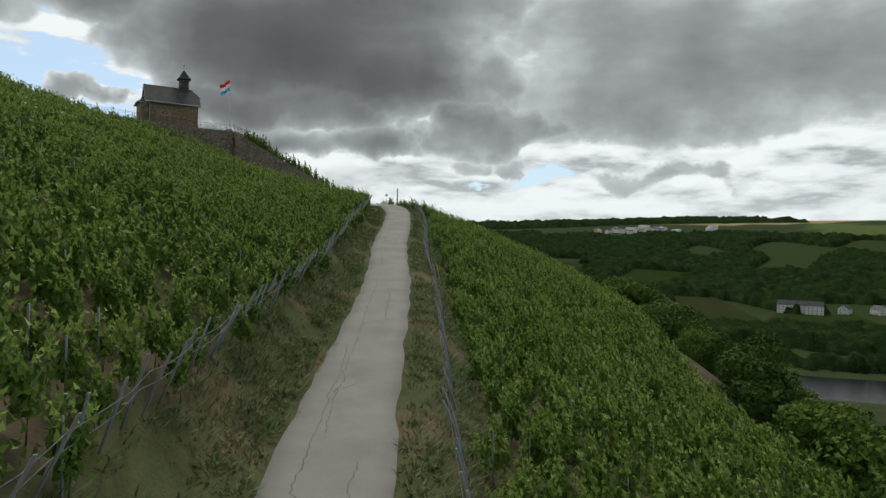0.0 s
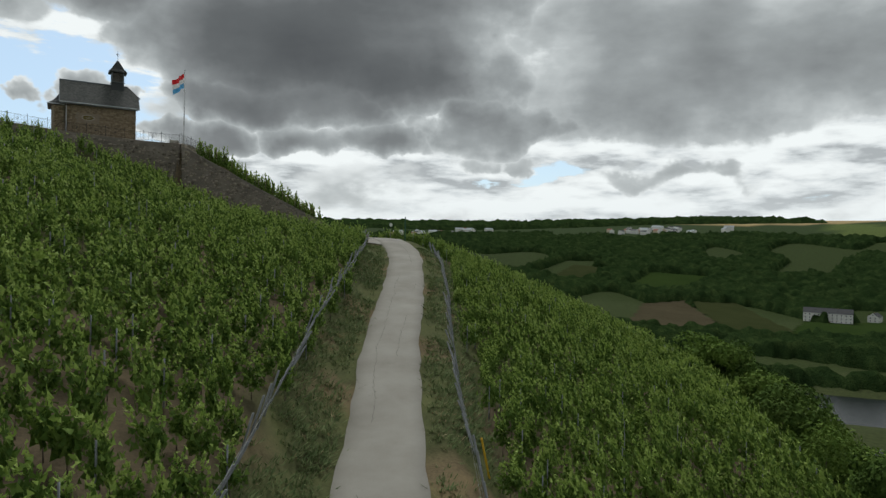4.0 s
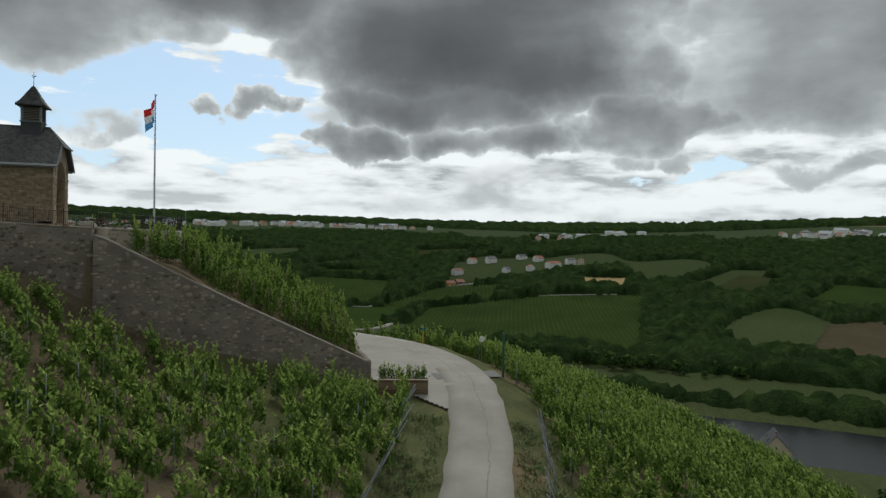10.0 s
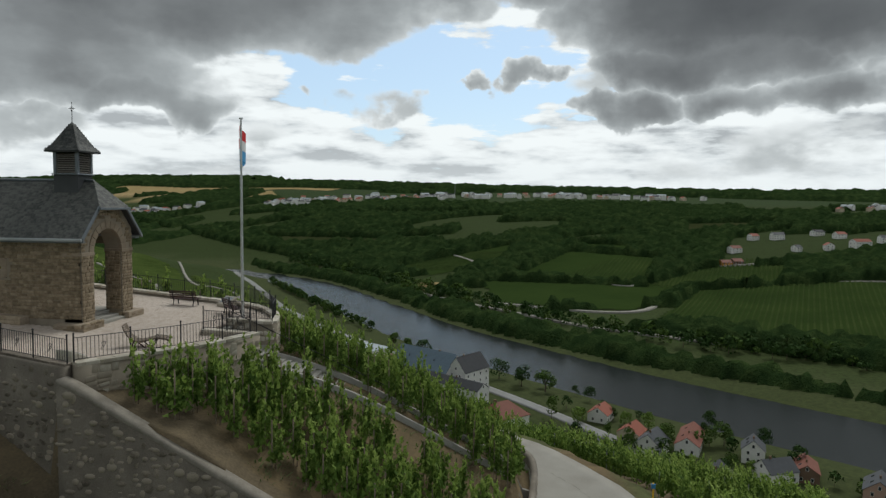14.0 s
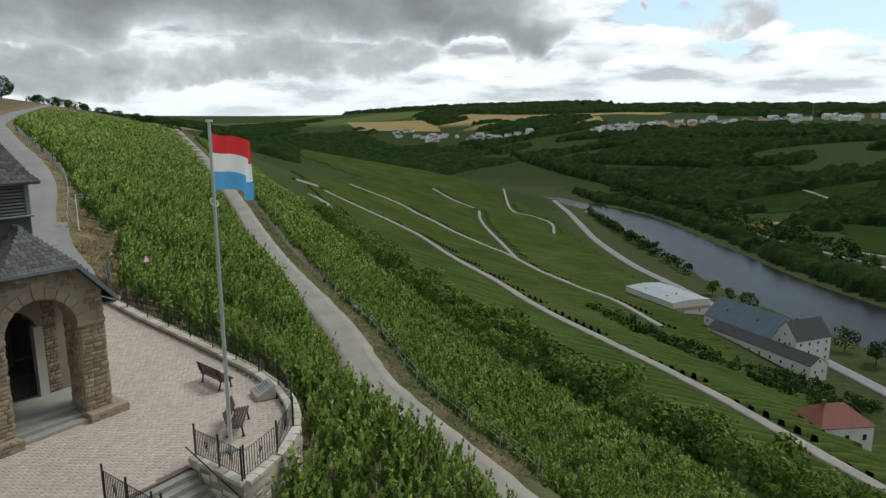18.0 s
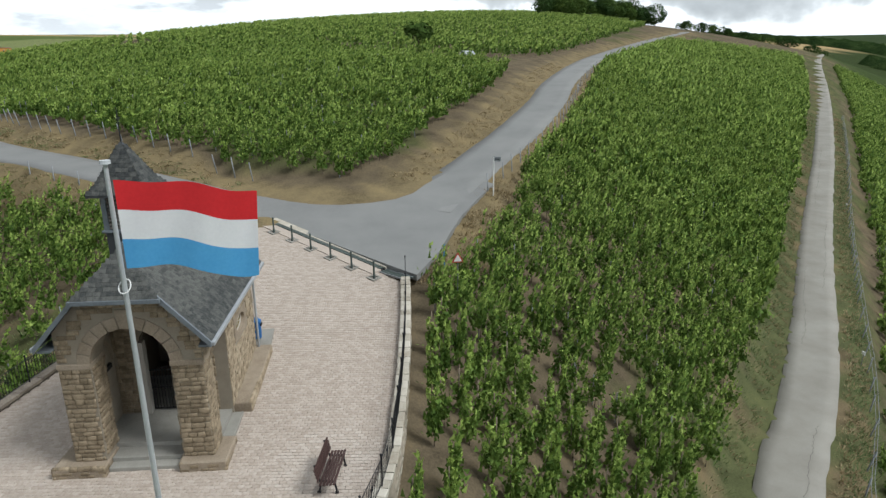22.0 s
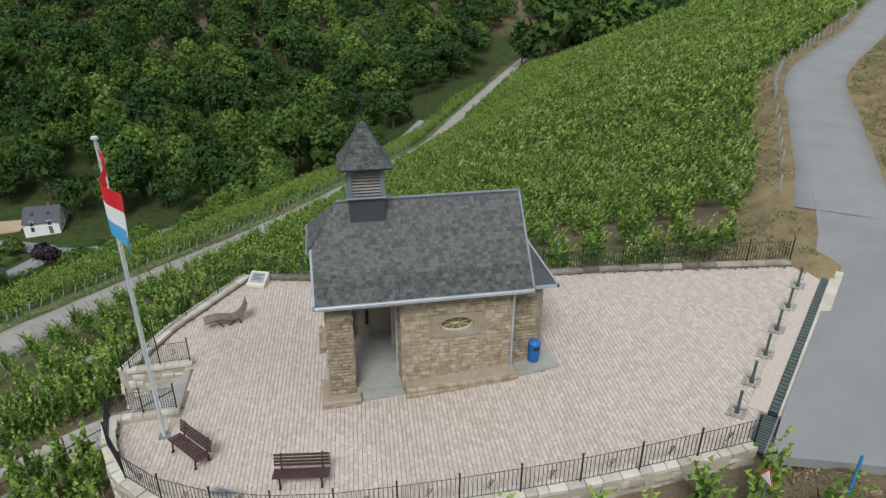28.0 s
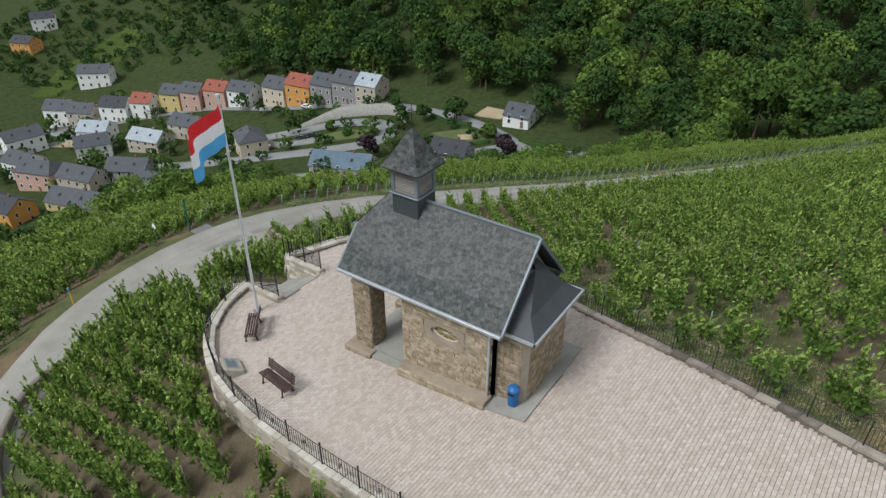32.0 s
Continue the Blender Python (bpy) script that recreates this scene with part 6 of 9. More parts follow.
wood("field_edge_trees", TREE_EDGE, [(-70, 28), (-61, 48), (-46, 66), (-32, 84), (-19, 102), (-10, 114), (-22, 128), (-45, 100), (-70, 68), (-92, 40), (-85, 15)], 4.6, "thick green trees along the lower edge of the vineyard", 3, size=(0.36, 0.62), mats=[M_TREE_FRESH, M_TREE_LIGHT, M_BARK])
wood("slope_bushes", BUSH, [(-48, -52), (-10, -66), (20, -76), (50, -96), (95, -128), (150, -170), (147, -176), (90, -136), (45, -106), (8, -86), (-20, -76), (-55, -66)], 3.6, "dark green bushes on the terraced slope", 4, size=(0.5, 1.7), mats=[M_TREE_FRESH, M_TREE_LIGHT, M_BARK])
wood("hill_wood", TREE_MID, [(60, 205), (85, 260), (120, 330), (220, 420), (330, 520), (380, 480), (300, 380), (200, 280), (130, 225), (100, 185)], 9.5, "dark green deciduous wood behind the vineyard", 5)

# ---- walls round the terrace ----
def wall_strip(name, line, tops, feet, thick, mat, label, side_=1):
    """A wall along a plan line, from feet to tops, its thickness laid to one side."""
    p = np.array(line, float)
    d = np.gradient(p, axis=0)
    d /= np.linalg.norm(d, axis=1)[:, None]
    n = np.column_stack([d[:, 1], -d[:, 0]]) * side_
    q = p + n * thick
    m = len(p)
    verts = np.vstack([np.column_stack([p, feet]), np.column_stack([p, tops]), np.column_stack([q, tops]), np.column_stack([q, feet])])
    faces = []
    for k in range(m - 1):
        for r in range(3):
            faces.append((r * m + k, r * m + k + 1, (r + 1) * m + k + 1, (r + 1) * m + k))
    faces += [(0, m, 2 * m, 3 * m), (m - 1, 4 * m - 1, 3 * m - 1, 2 * m - 1)]
    ob = from_arrays(name, verts, faces, mat)
    return tagged(ob, label, "wall", kind="structure")


def face_stones(line, tops, feet, out, side_, seed, w=(0.28, 0.62), h=(0.16, 0.36)):
    """Uneven stones over the outer face of such a wall."""
    rnd = random.Random(seed)
    p = np.array(line, float)
    seg = np.linalg.norm(np.diff(p, axis=0), axis=1)
    run = np.concatenate([[0], np.cumsum(seg)])
    res = []
    zlo = min(feet)
    z = zlo
    while z < max(tops):
        hh = rnd.uniform(*h)
        s = rnd.uniform(-0.3, 0)
        while s < run[-1] - 0.1:
            ww = rnd.uniform(*w)
            c = s + ww / 2
            if 0.1 < c < run[-1] - 0.1:
                x, y = np.interp(c, run, p[:, 0]), np.interp(c, run, p[:, 1])
                t, f = np.interp(c, run, tops), np.interp(c, run, feet)
                hz = hh * rnd.uniform(0.6, 1.35)
                zz = z + rnd.uniform(-0.11, 0.09)
                if f - 0.3 < zz and zz + hz < t - 0.02:
                    k = min(np.searchsorted(run, c), len(p) - 1)
                    d = (p[k] - p[k - 1]) / seg[k - 1]
                    nx, ny = d[1] * side_, -d[0] * side_
                    a = math.atan2(ny, nx)
                    q = rnd.uniform(-0.02, 0.045)
                    res.append(Matrix.Translation((x + nx * (out + q), y + ny * (out + q), zz + hz / 2)) @ Matrix.Rotation(a, 4, "Z") @ Matrix.Rotation(math.pi / 2, 4, "Y") @ Matrix.Rotation(rnd.uniform(-0.12, 0.12) + math.pi * rnd.randrange(2), 4, "Z") @ Matrix.Diagonal((hz - 0.02, ww * rnd.uniform(0.86, 0.97) , 0.2, 1)))
            s += ww
        z += hh * 0.98
    return res


def outer_line(pts, step=0.6):
    return spread(pts, step)[:, :2]


S_LINE = outer_line(smooth([p for p in TERRACE[:10]], 0.6))
NW_LINE = outer_line([(-12.0, 1.3), (-10.7, 4.3), (-9.2, 6.5), (-7.6, 8.75)])
N_LINE = outer_line([(-7.6, 8.75), (3.5, 5.4), (10.3, 3.3), (17.6, 0.85)])
BLOCK_PALE = unit_block("wall_stone", M_COPING, 0.12)
def uneven_block(name, mat, seed):
    """A rubble stone of unit size with eight uneven corners, base at z = -1, top near 0."""
    rnd = random.Random(seed)
    ring = []
    for k in range(8):
        a = math.pi / 8 + k * math.pi / 4
        r = 0.56 * rnd.uniform(0.8, 1.05)
        ring.append((max(-0.52, min(0.52, 1.12 * r * math.cos(a))), max(-0.52, min(0.52, 1.12 * r * math.sin(a)))))
    v = [(x, y, -1) for x, y in ring] + [(x, y, -0.3) for x, y in ring] + [(x * 0.74, y * 0.74, rnd.uniform(-0.12, 0.04)) for x, y in ring]
    f = [(r_ * 8 + k, r_ * 8 + (k + 1) % 8, r_ * 8 + 8 + (k + 1) % 8, r_ * 8 + 8 + k) for r_ in (0, 1) for k in range(8)] + [(16, 17, 18, 19), (16, 19, 20, 23), (20, 21, 22, 23)]
    me = bpy.data.meshes.new(name)
    me.from_pydata(v, [], f)
    me.materials.append(mat)
    return me


BLOCK_RUBBLE = uneven_block("rubble_stone", M_RUBBLE, 4)
BLOCK_COPING = unit_block("coping_stone", M_COPING, 0.1)


def coping(line, base, wall, width, proud, seed, mesh, high=0.12, keep=120, every=(0.35, 0.62)):
    rnd = random.Random(seed)
    p = np.array(line, float)
    seg = np.linalg.norm(np.diff(p, axis=0), axis=1)
    run = np.concatenate([[0], np.cumsum(seg)])
    s, res = 0.0, []
    while s < run[-1]:
        ww = min(rnd.uniform(*every), run[-1] - s)
        if ww < 0.08:
            break
        c = s + ww / 2
        x, y = np.interp(c, run, p[:, 0]), np.interp(c, run, p[:, 1])
        k = min(max(np.searchsorted(run, c), 1), len(p) - 1)
        d = (p[k] - p[k - 1]) / seg[k - 1]
        off = width / 2 - 0.06
        z0, z1 = np.interp(s, run, base), np.interp(s + ww, run, base)
        tilt = math.atan2(z1 - z0, ww)
        res.append(Matrix.Translation((x + d[1] * off * proud, y - d[0] * off * proud, (z0 + z1) / 2 + high + rnd.uniform(-0.012, 0.012))) @ Matrix.Rotation(math.atan2(d[1], d[0]), 4, "Z") @ Matrix.Rotation(-tilt, 4, "Y") @ Matrix.Rotation(rnd.uniform(-0.04, 0.04), 4, "Z") @ Matrix.Diagonal((ww - 0.015, width * rnd.uniform(0.92, 1.05), high + 0.03, 1)))
        s += ww
    blocks("coping_stone", mesh, res, wall, keep, stuff_label="row of pale coping stones")


# south curve (walked from east to west, outside on its left hand)
s_top = terrace_z(S_LINE[:, 0]) + 0.16
s_foot = np.minimum(sheet_z(S_LINE[:, 0], S_LINE[:, 1] - 0.6), terrace_z(S_LINE[:, 0]) - 0.6) - 0.6
wall_south = wall_strip("wall_south", S_LINE, s_top, s_foot, 0.42, M_MORTAR, "curved retaining wall of pale rough stone", -1)
blocks("wall_stone", BLOCK_PALE, face_stones(S_LINE, s_top, s_foot, 0.42, -1, 1), wall_south, 200, stuff_label="pale rough stones of the curved wall")
coping(S_LINE, s_top, wall_south, 0.5, -1, 1, BLOCK_COPING)
nw_top = terrace_z(NW_LINE[:, 0]) + 0.16
nw_foot = sheet_z(NW_LINE[:, 0] - 0.5, NW_LINE[:, 1] + 0.2) - 0.8
wall_west = wall_strip("wall_west", NW_LINE, nw_top, nw_foot, 0.42, M_MORTAR, "retaining wall of pale rough stone", -1)
blocks("wall_stone", BLOCK_PALE, face_stones(NW_LINE, nw_top, nw_foot, 0.42, -1, 2), wall_west, 120, stuff_label="pale rough stones of the west wall")
coping(NW_LINE, nw_top, wall_west, 0.5, -1, 2, BLOCK_COPING, keep=40)
n_top = terrace_z(N_LINE[:, 0]) + 0.12
n_foot = np.minimum(sheet_z(N_LINE[:, 0] + 0.3, N_LINE[:, 1] + 0.8), n_top - 0.5) - 0.8
wall_north = wall_strip("wall_north", N_LINE, n_top, n_foot, 0.5, M_RUBBLE_JOINT, "tall dark rubble retaining wall under the terrace", -1)
blocks("rubble_stone", BLOCK_RUBBLE, face_stones(N_LINE, n_top, n_foot, 0.5, -1, 3, (0.24, 0.55), (0.17, 0.34)), wall_north, 150, stuff_label="dark rubble stones of the north wall")
coping(N_LINE, n_top, wall_north, 0.36, -1, 3, unit_block("dark_coping", M_RUBBLE, 0.06), 0.1, keep=60, every=(0.7, 1.2))
# slanting wall that runs down to the road
SL = outer_line([(-7.7, 9.25), (-16, 9.75), (-24.8, 10.3)])
sl_top = np.interp(SL[:, 0], [-24.8, -16, -8.3, -7.7], [-8.75, -4.55, -0.62, -0.4])
sl_foot = sheet_z(SL[:, 0], SL[:, 1] + 1.4) - 0.8
wall_slanting = wall_strip("wall_slanting", SL, sl_top, sl_foot, 0.55, M_RUBBLE_JOINT, "high dark rubble wall slanting down to the road", 1)
blocks("rubble_stone", BLOCK_RUBBLE, face_stones(SL, sl_top, sl_foot, 0.55, 1, 4, (0.24, 0.58), (0.17, 0.36)), wall_slanting, 200, stuff_label="dark rubble stones of the slanting wall")
# low wall at the foot of the nose, along the bend
BEND = outer_line(smooth([(-25.0, 9.4), (-25.2, 4.0), (-25.9, -2.0), (-26.0, -8.0), (-23.0, -12.0), (-17.5, -14.6)], 0.8))
bend_road = near_line(BEND[:, 0], BEND[:, 1], LINE_A)[1]
wall_bend = wall_strip("wall_bend", BEND, bend_road + np.interp(np.arange(len(BEND)), [0, 6, len(BEND) - 1], [1.1, 0.85, 0.5]), bend_road - 0.6, 0.35, M_RUBBLE_JOINT, "low dark stone wall at the foot of the vines", 1)
blocks("rubble_stone", BLOCK_RUBBLE, face_stones(BEND, bend_road + 0.6, bend_road - 0.3, 0.35, 1, 14, (0.22, 0.5), (0.15, 0.3)), wall_bend, 0, stuff_label="dark stones of the low wall")
cap_line = SL
cap = wall_strip("wall_capping", cap_line + np.array((0, -0.06)), sl_top + 0.1, sl_top - 0.05, 0.62, M_CAPPING, "rough grey stone capping on the slanting wall", 1)
# stair from the terrace down to the road, with side walls
for y, nm in ((-1.45, "south"), (1.3, "north")):
    sy = -1 if y < 0 else 1
    line = outer_line([(-9.4, y), (-12.0, y)])
    tz = terrace_z(line[:, 0]) + 0.16
    w = wall_strip("stair_wall", line, tz, tz - 2.6, 0.38, M_MORTAR, "stone side wall of the stair", sy)
    blocks("wall_stone", BLOCK_PALE, face_stones(line, tz, tz - 2.6, 0.0, -sy, 7 + sy), w, 40, stuff_label="pale stones of the stair wall")
    coping(line, tz, w, 0.42, sy, 9 + sy, BLOCK_COPING, keep=12)
stair = thing("stair", (-9.5, -0.1, 0), "grey stone stair running down through the vines", "stair", kind="structure")
for k in range(50):
    x = -9.6 - 0.31 * k
    y = -0.1 - max(0, -(x + 12)) * 0.16
    z = -0.3 - 0.165 * k
    g = gz(x, y) + 0.16
    z = z if x > -12.5 else min(z + 0.4, g) if z < g else g
    half = 1.3 if x > -12 else 0.75
    part("step", boxed(-0.19, 0.19, -half, half, -0.5, 0, m=pose(x + 9.5, y + 0.1, z, 0, 0, 0)), M_CEMENT, stair, bevel=0.0)
for s_ in (-1, 1):
    ln = np.array([(x, -0.1 + (x + 12) * 0.16 + s_ * 0.95) for x in np.arange(-12, -27, -0.8)])
    kz = sheet_z(ln[:, 0], ln[:, 1])
    wall_strip("stair_kerb", ln, kz + 0.32, kz - 0.4, 0.22, M_CEMENT, "grey cement kerb beside the stair", s_)
bm = bmesh.new()
for k in range(6):
    tube(bm, (-10 - 2.4 * k, -1.05 - 0.38 * max(0, k - 1), gz(-12.2 - 2.4 * max(0, k - 1), -1.0) + (1.5 if k < 2 else 0.2)), (-10 - 2.4 * k, -1.05 - 0.38 * max(0, k - 1), gz(-12.2 - 2.4 * max(0, k - 1), -1.0) + 1.25 + (0.6 if k < 2 else 0)), 0.02, sides=6)
handrail = tagged(part("stair_handrail", tube(bmesh.new(), (-9.6, -1.2, 0.62), (-20.5, -2.0, gz(-20.5, -2.0) + 1.0), 0.022, sides=6), M_IRON), "thin dark iron handrail beside the stair", "handrail")

# ---- railings ----
def railing(name, line, base, label, gap=1.95, high=1.0, keep_bars=True):
    """Wrought-iron railing along a line: posts, two rails and bars in each bay."""
    rail = thing(name, (line[0][0], line[0][1], base[0]), label, "railing")
    inv = Matrix.Translation((-line[0][0], -line[0][1], -base[0]))
    p = np.array(line, float)
    seg = np.linalg.norm(np.diff(p, axis=0), axis=1)
    run = np.concatenate([[0], np.cumsum(seg)])
    n = max(1, round(run[-1] / gap))

    def at(s):
        return Vector((np.interp(s, run, p[:, 0]), np.interp(s, run, p[:, 1]), np.interp(s, run, base)))
    bar = bpy.data.meshes.new("baluster")
    b = boxed(-0.008, 0.008, -0.008, 0.008, 0.1, high - 0.06)
    b.to_mesh(bar)
    bar.materials.append(M_IRON)
    post = bpy.data.meshes.new("post")
    b = boxed(-0.022, 0.022, -0.022, 0.022, 0, high + 0.1)
    bmesh.ops.create_icosphere(b, subdivisions=1, radius=0.045, matrix=Matrix.Translation((0, 0, high + 0.12)))
    b.to_mesh(post)
    b.free()
    post.materials.append(M_IRON)
    for k in range(n + 1):
        a = at(run[-1] * k / n)
        o = new("post", post)
        o.parent, o.matrix_basis = rail, inv @ Matrix.Translation(a)
        if k == n:
            break
        c = at(run[-1] * (k + 1) / n)
        for z in (0.1, high - 0.05):
            bm = bmesh.new()
            tube(bm, inv @ (a + Vector((0, 0, z))), inv @ (c + Vector((0, 0, z))), 0.014, sides=4)
            part("rail", bm, M_IRON, rail)
        m = 14
        for j in range(1, m):
            f = a.lerp(c, j / m)
            if j == m // 2:
                curl = []
                for q in range(15):
                    an = q * 0.75
                    r = 0.035 + 0.08 * abs(math.sin(q * 0.45))
                    d = (c - a).normalized()
                    pt = inv @ (f + Vector((0, 0, 0.52 + 0.16 * math.sin(an * 0.8)))) + d * (r * math.cos(an))
                    curl.append(pt)
                part("scroll", swept(curl, 0.012, 4), M_IRON, rail, "curled vine-leaf ornament")
            o = new("baluster", bar)
            o.parent, o.matrix_basis = rail, inv @ Matrix.Translation(f)
    return rail


def offset(line, d):
    p = np.array(line, float)
    t = np.gradient(p, axis=0)
    t /= np.linalg.norm(t, axis=1)[:, None]
    return p + np.column_stack([-t[:, 1], t[:, 0]]) * d


S_RAIL = offset(S_LINE, 0.2)
railing("railing", S_RAIL, terrace_z(S_LINE[:, 0]) + 0.27, "black wrought-iron railing on the curved terrace wall")
railing("railing", offset(NW_LINE, 0.2), terrace_z(NW_LINE[:, 0]) + 0.27, "black wrought-iron railing on the west terrace wall")
railing("railing", offset(N_LINE, 0.2), terrace_z(N_LINE[:, 0]) + 0.22, "dark wrought-iron railing on the north terrace wall")
for y in (-1.62, 1.48):
    ln = outer_line([(-9.5, y), (-11.9, y)])
    railing("railing", ln, terrace_z(ln[:, 0]) + 0.27, "short wrought-iron railing beside the stair head", 1.2)

# ---- paving ----
PAVER = unit_block("paver", M_PAVER, 0.05)


def chapel_footprint(x, y):
    return inside(x, y, [(-2.6, -2.3), (3.5, -2.6), (5.25, -2.6), (5.25, 2.55), (3.5, 2.6), (-2.6, 2.3)])


def paving():
    rnd = random.Random(9)
    turn = radians(-3)
    c, s = math.cos(turn), math.sin(turn)
    out = []
    for row in range(-52, 52):
        for col in range(-100, 130):
            u, v = col * 0.158, row * 0.235 + (0.1175 if col % 2 else 0.0)
            out.append((u * c - v * s, u * s + v * c))
    p = np.array(out)
    ok = inside(p[:, 0], p[:, 1], TERRACE)
    stair_head = (p[:, 0] < -9.2) & (np.abs(p[:, 1]) < 1.7)
    for dx, dy in ((0.1, 0), (-0.1, 0), (0, 0.12), (0, -0.12)):
        ok &= inside(p[:, 0] + dx, p[:, 1] + dy, TERRACE) | ~stair_head
    ok &= ~chapel_footprint(p[:, 0], p[:, 1])
    p = p[ok]
    p = p[np.argsort(np.hypot(p[:, 0] + 4, p[:, 1] + 6))]
    z = terrace_z(p[:, 0])
    tilt = np.arctan(np.gradient(terrace_z(np.arange(-14, 20, 0.1)), 0.1))
    poses = []
    for (x, y), h in zip(p, z):
        a = np.interp(x, np.arange(-14, 20, 0.1), tilt)
        poses.append(Matrix.Translation((x, y, h + rnd.uniform(-0.004, 0.003))) @ Matrix.Rotation(-a, 4, "Y") @ Matrix.Rotation(turn, 4, "Z") @ Matrix.Diagonal((0.144, 0.223, 0.05, 1)))
    blocks("paver", PAVER, poses, terrace, 300, stuff_label="pale pink concrete paving blocks laid in rows")


# ---- things on the terrace ----
def tz(x):
    return float(terrace_z(x))


def bench(place, turn):
    """A park bench: iron legs, slatted seat and back. Sits along its x, faces -y."""
    b = thing("bench", place, "dark brown slatted park bench with black iron legs", "bench", "benches on the terrace", turn=turn)
    for k in range(5):
        part("seat_slat", boxed(-0.92, 0.92, -0.26 + k * 0.105, -0.18 + k * 0.105, 0.43 - 0.012 * k, 0.47 - 0.012 * k), M_BENCH, b, bevel=0.008)
    for k in range(4):
        part("back_slat", boxed(-0.92, 0.92, -0.018, 0.018, -0.042, 0.042, m=pose(0, 0.27 + 0.028 * k, 0.55 + 0.115 * k, -14, 0, 0)), M_BENCH, b, bevel=0.008)
    for x in (-0.68, 0.68):
        bm = boxed(x - 0.03, x + 0.03, -0.25, 0.28, 0.37, 0.42)
        for a, c in (((x, -0.2, 0.4), (x, -0.26, 0.0)), ((x, 0.2, 0.4), (x, 0.3, 0.0)), ((x, 0.25, 0.38), (x, 0.4, 0.95))):
            tube(bm, a, c, 0.032, sides=6)
        box(bm, x - 0.04, x + 0.04, -0.31, -0.2, 0, 0.03), box(bm, x - 0.04, x + 0.04, 0.24, 0.36, 0, 0.03)
        part("leg_frame", bm, M_IRON, b, "black cast-iron leg")
    return b


bench((-4.78, -6.15, tz(-4.8)), -7)
bench((-8.65, -4.1, tz(-8.65)), -48 )


def lounger(place, turn):
    """A wave-shaped wooden lounger, head towards +x."""
    lo = thing("lounger", place, "weathered wooden slatted lounger with curved back", "lounger", turn=turn)
    prof = [(-1.0, 0.36), (-0.8, 0.42), (-0.55, 0.46), (-0.3, 0.44), (0, 0.36), (0.25, 0.3), (0.45, 0.32), (0.62, 0.42), (0.78, 0.6), (0.9, 0.82), (0.98, 1.05)]
    for y in (-0.28, 0.28):
        bm = bmesh.new()
        for a, c in zip(prof[:-1], prof[1:]):
            pass
        bm.free()
        part("side_rail", swept([(a[0], y, a[1] - 0.05) for a in prof], 0.03, 5), M_LOUNGER, lo)
        for a, c in (((-0.45, y, 0.4), (-0.2, y, 0)), ((0.35, y, 0.27), (0.05, y, 0)), ((0.5, y, 0.3), (0.62, y, 0))):
            part("leg", tube(bmesh.new(), a, c, 0.03, sides=5), M_BENCH, lo)
    run = np.concatenate([[0], np.cumsum([math.dist(a, c) for a, c in zip(prof[:-1], prof[1:])])])
    n = 26
    for k in range(n):
        s = run[-1] * (k + 0.5) / n
        x, z = np.interp(s, run, [q[0] for q in prof]), np.interp(s, run, [q[1] for q in prof])
        x2, z2 = np.interp(s + 0.03, run, [q[0] for q in prof]), np.interp(s + 0.03, run, [q[1] for q in prof])
        part("slat", boxed(-0.036, 0.036, -0.34, 0.34, -0.012, 0.012, m=pose(x, 0, z, 0, -math.degrees(math.atan2(z2 - z, x2 - x + 1e-6)), 0)), M_LOUNGER, lo)
    return lo


lounger((-8.35, 4.6, tz(-8.3)), 14)


def lectern(place, turn):
    le = thing("info_board", place, "low sloping info board on a pale stone block", "info board", "info boards on the terrace", turn=turn)
    bm = bmesh.new()
    prism(bm, [(-0.48, -0.4), (0.48, -0.4), (0.48, 0.4), (-0.48, 0.4)], 0, [0.22, 0.22, 0.62, 0.62])
    part("stone_block", bm, M_COPING, le, bevel=0.03)
    ang = math.degrees(math.atan2(0.4, 0.8))
    pl = part("plate", boxed(-0.36, 0.36, -0.3, 0.3, 0.0, 0.02, m=pose(0, 0, 0.43, ang, 0, 0)), M_SIGN, le, "grey-green metal plate")
    for k in range(5):
        part("text_bar", boxed(-0.28, 0.28 - 0.08 * (k % 3), -0.02, 0.02, 0.022, 0.026, m=pose(0, 0, 0.43, ang, 0, 0) @ Matrix.Translation((0, 0.2 - 0.09 * k, 0))), M_SIGNDARK, pl)
    return le


M_SIGNDARK = material("dark_print", [(0.04, 0.05, 0.055), (0.07, 0.08, 0.085)], 3, 20, 0.6, 0)
lectern((-7.15, 8.05, tz(-7.1)), -20)
lectern((-7.25, -6.5, tz(-7.2)), 155)

bin_ = thing("litter_bin", (4.4, -2.05, 0.78), "blue plastic litter bin beside the chapel wall", "litter bin")
bm = bmesh.new()
tube(bm, (0, 0, 0.12), (0, 0, 0.86), 0.21, 0.235, 18)
part("bin_body", bm, M_BIN, bin_)
bm = bmesh.new()
tube(bm, (0, 0, 0.86), (0, 0, 0.93), 0.25, 0.25, 18), tube(bm, (0, 0, 0.93), (0, 0, 1.03), 0.25, 0.12, 18)
part("bin_lid", bm, M_BIN, bin_)
part("bin_post", tube(bmesh.new(), (-0.2, 0.1, -0.02), (-0.2, 0.1, 0.95), 0.03, sides=8), M_BIN, bin_)
part("bin_opening", boxed(-0.12, 0.12, -0.262, -0.2, 0.7, 0.8), M_DARK, bin_)

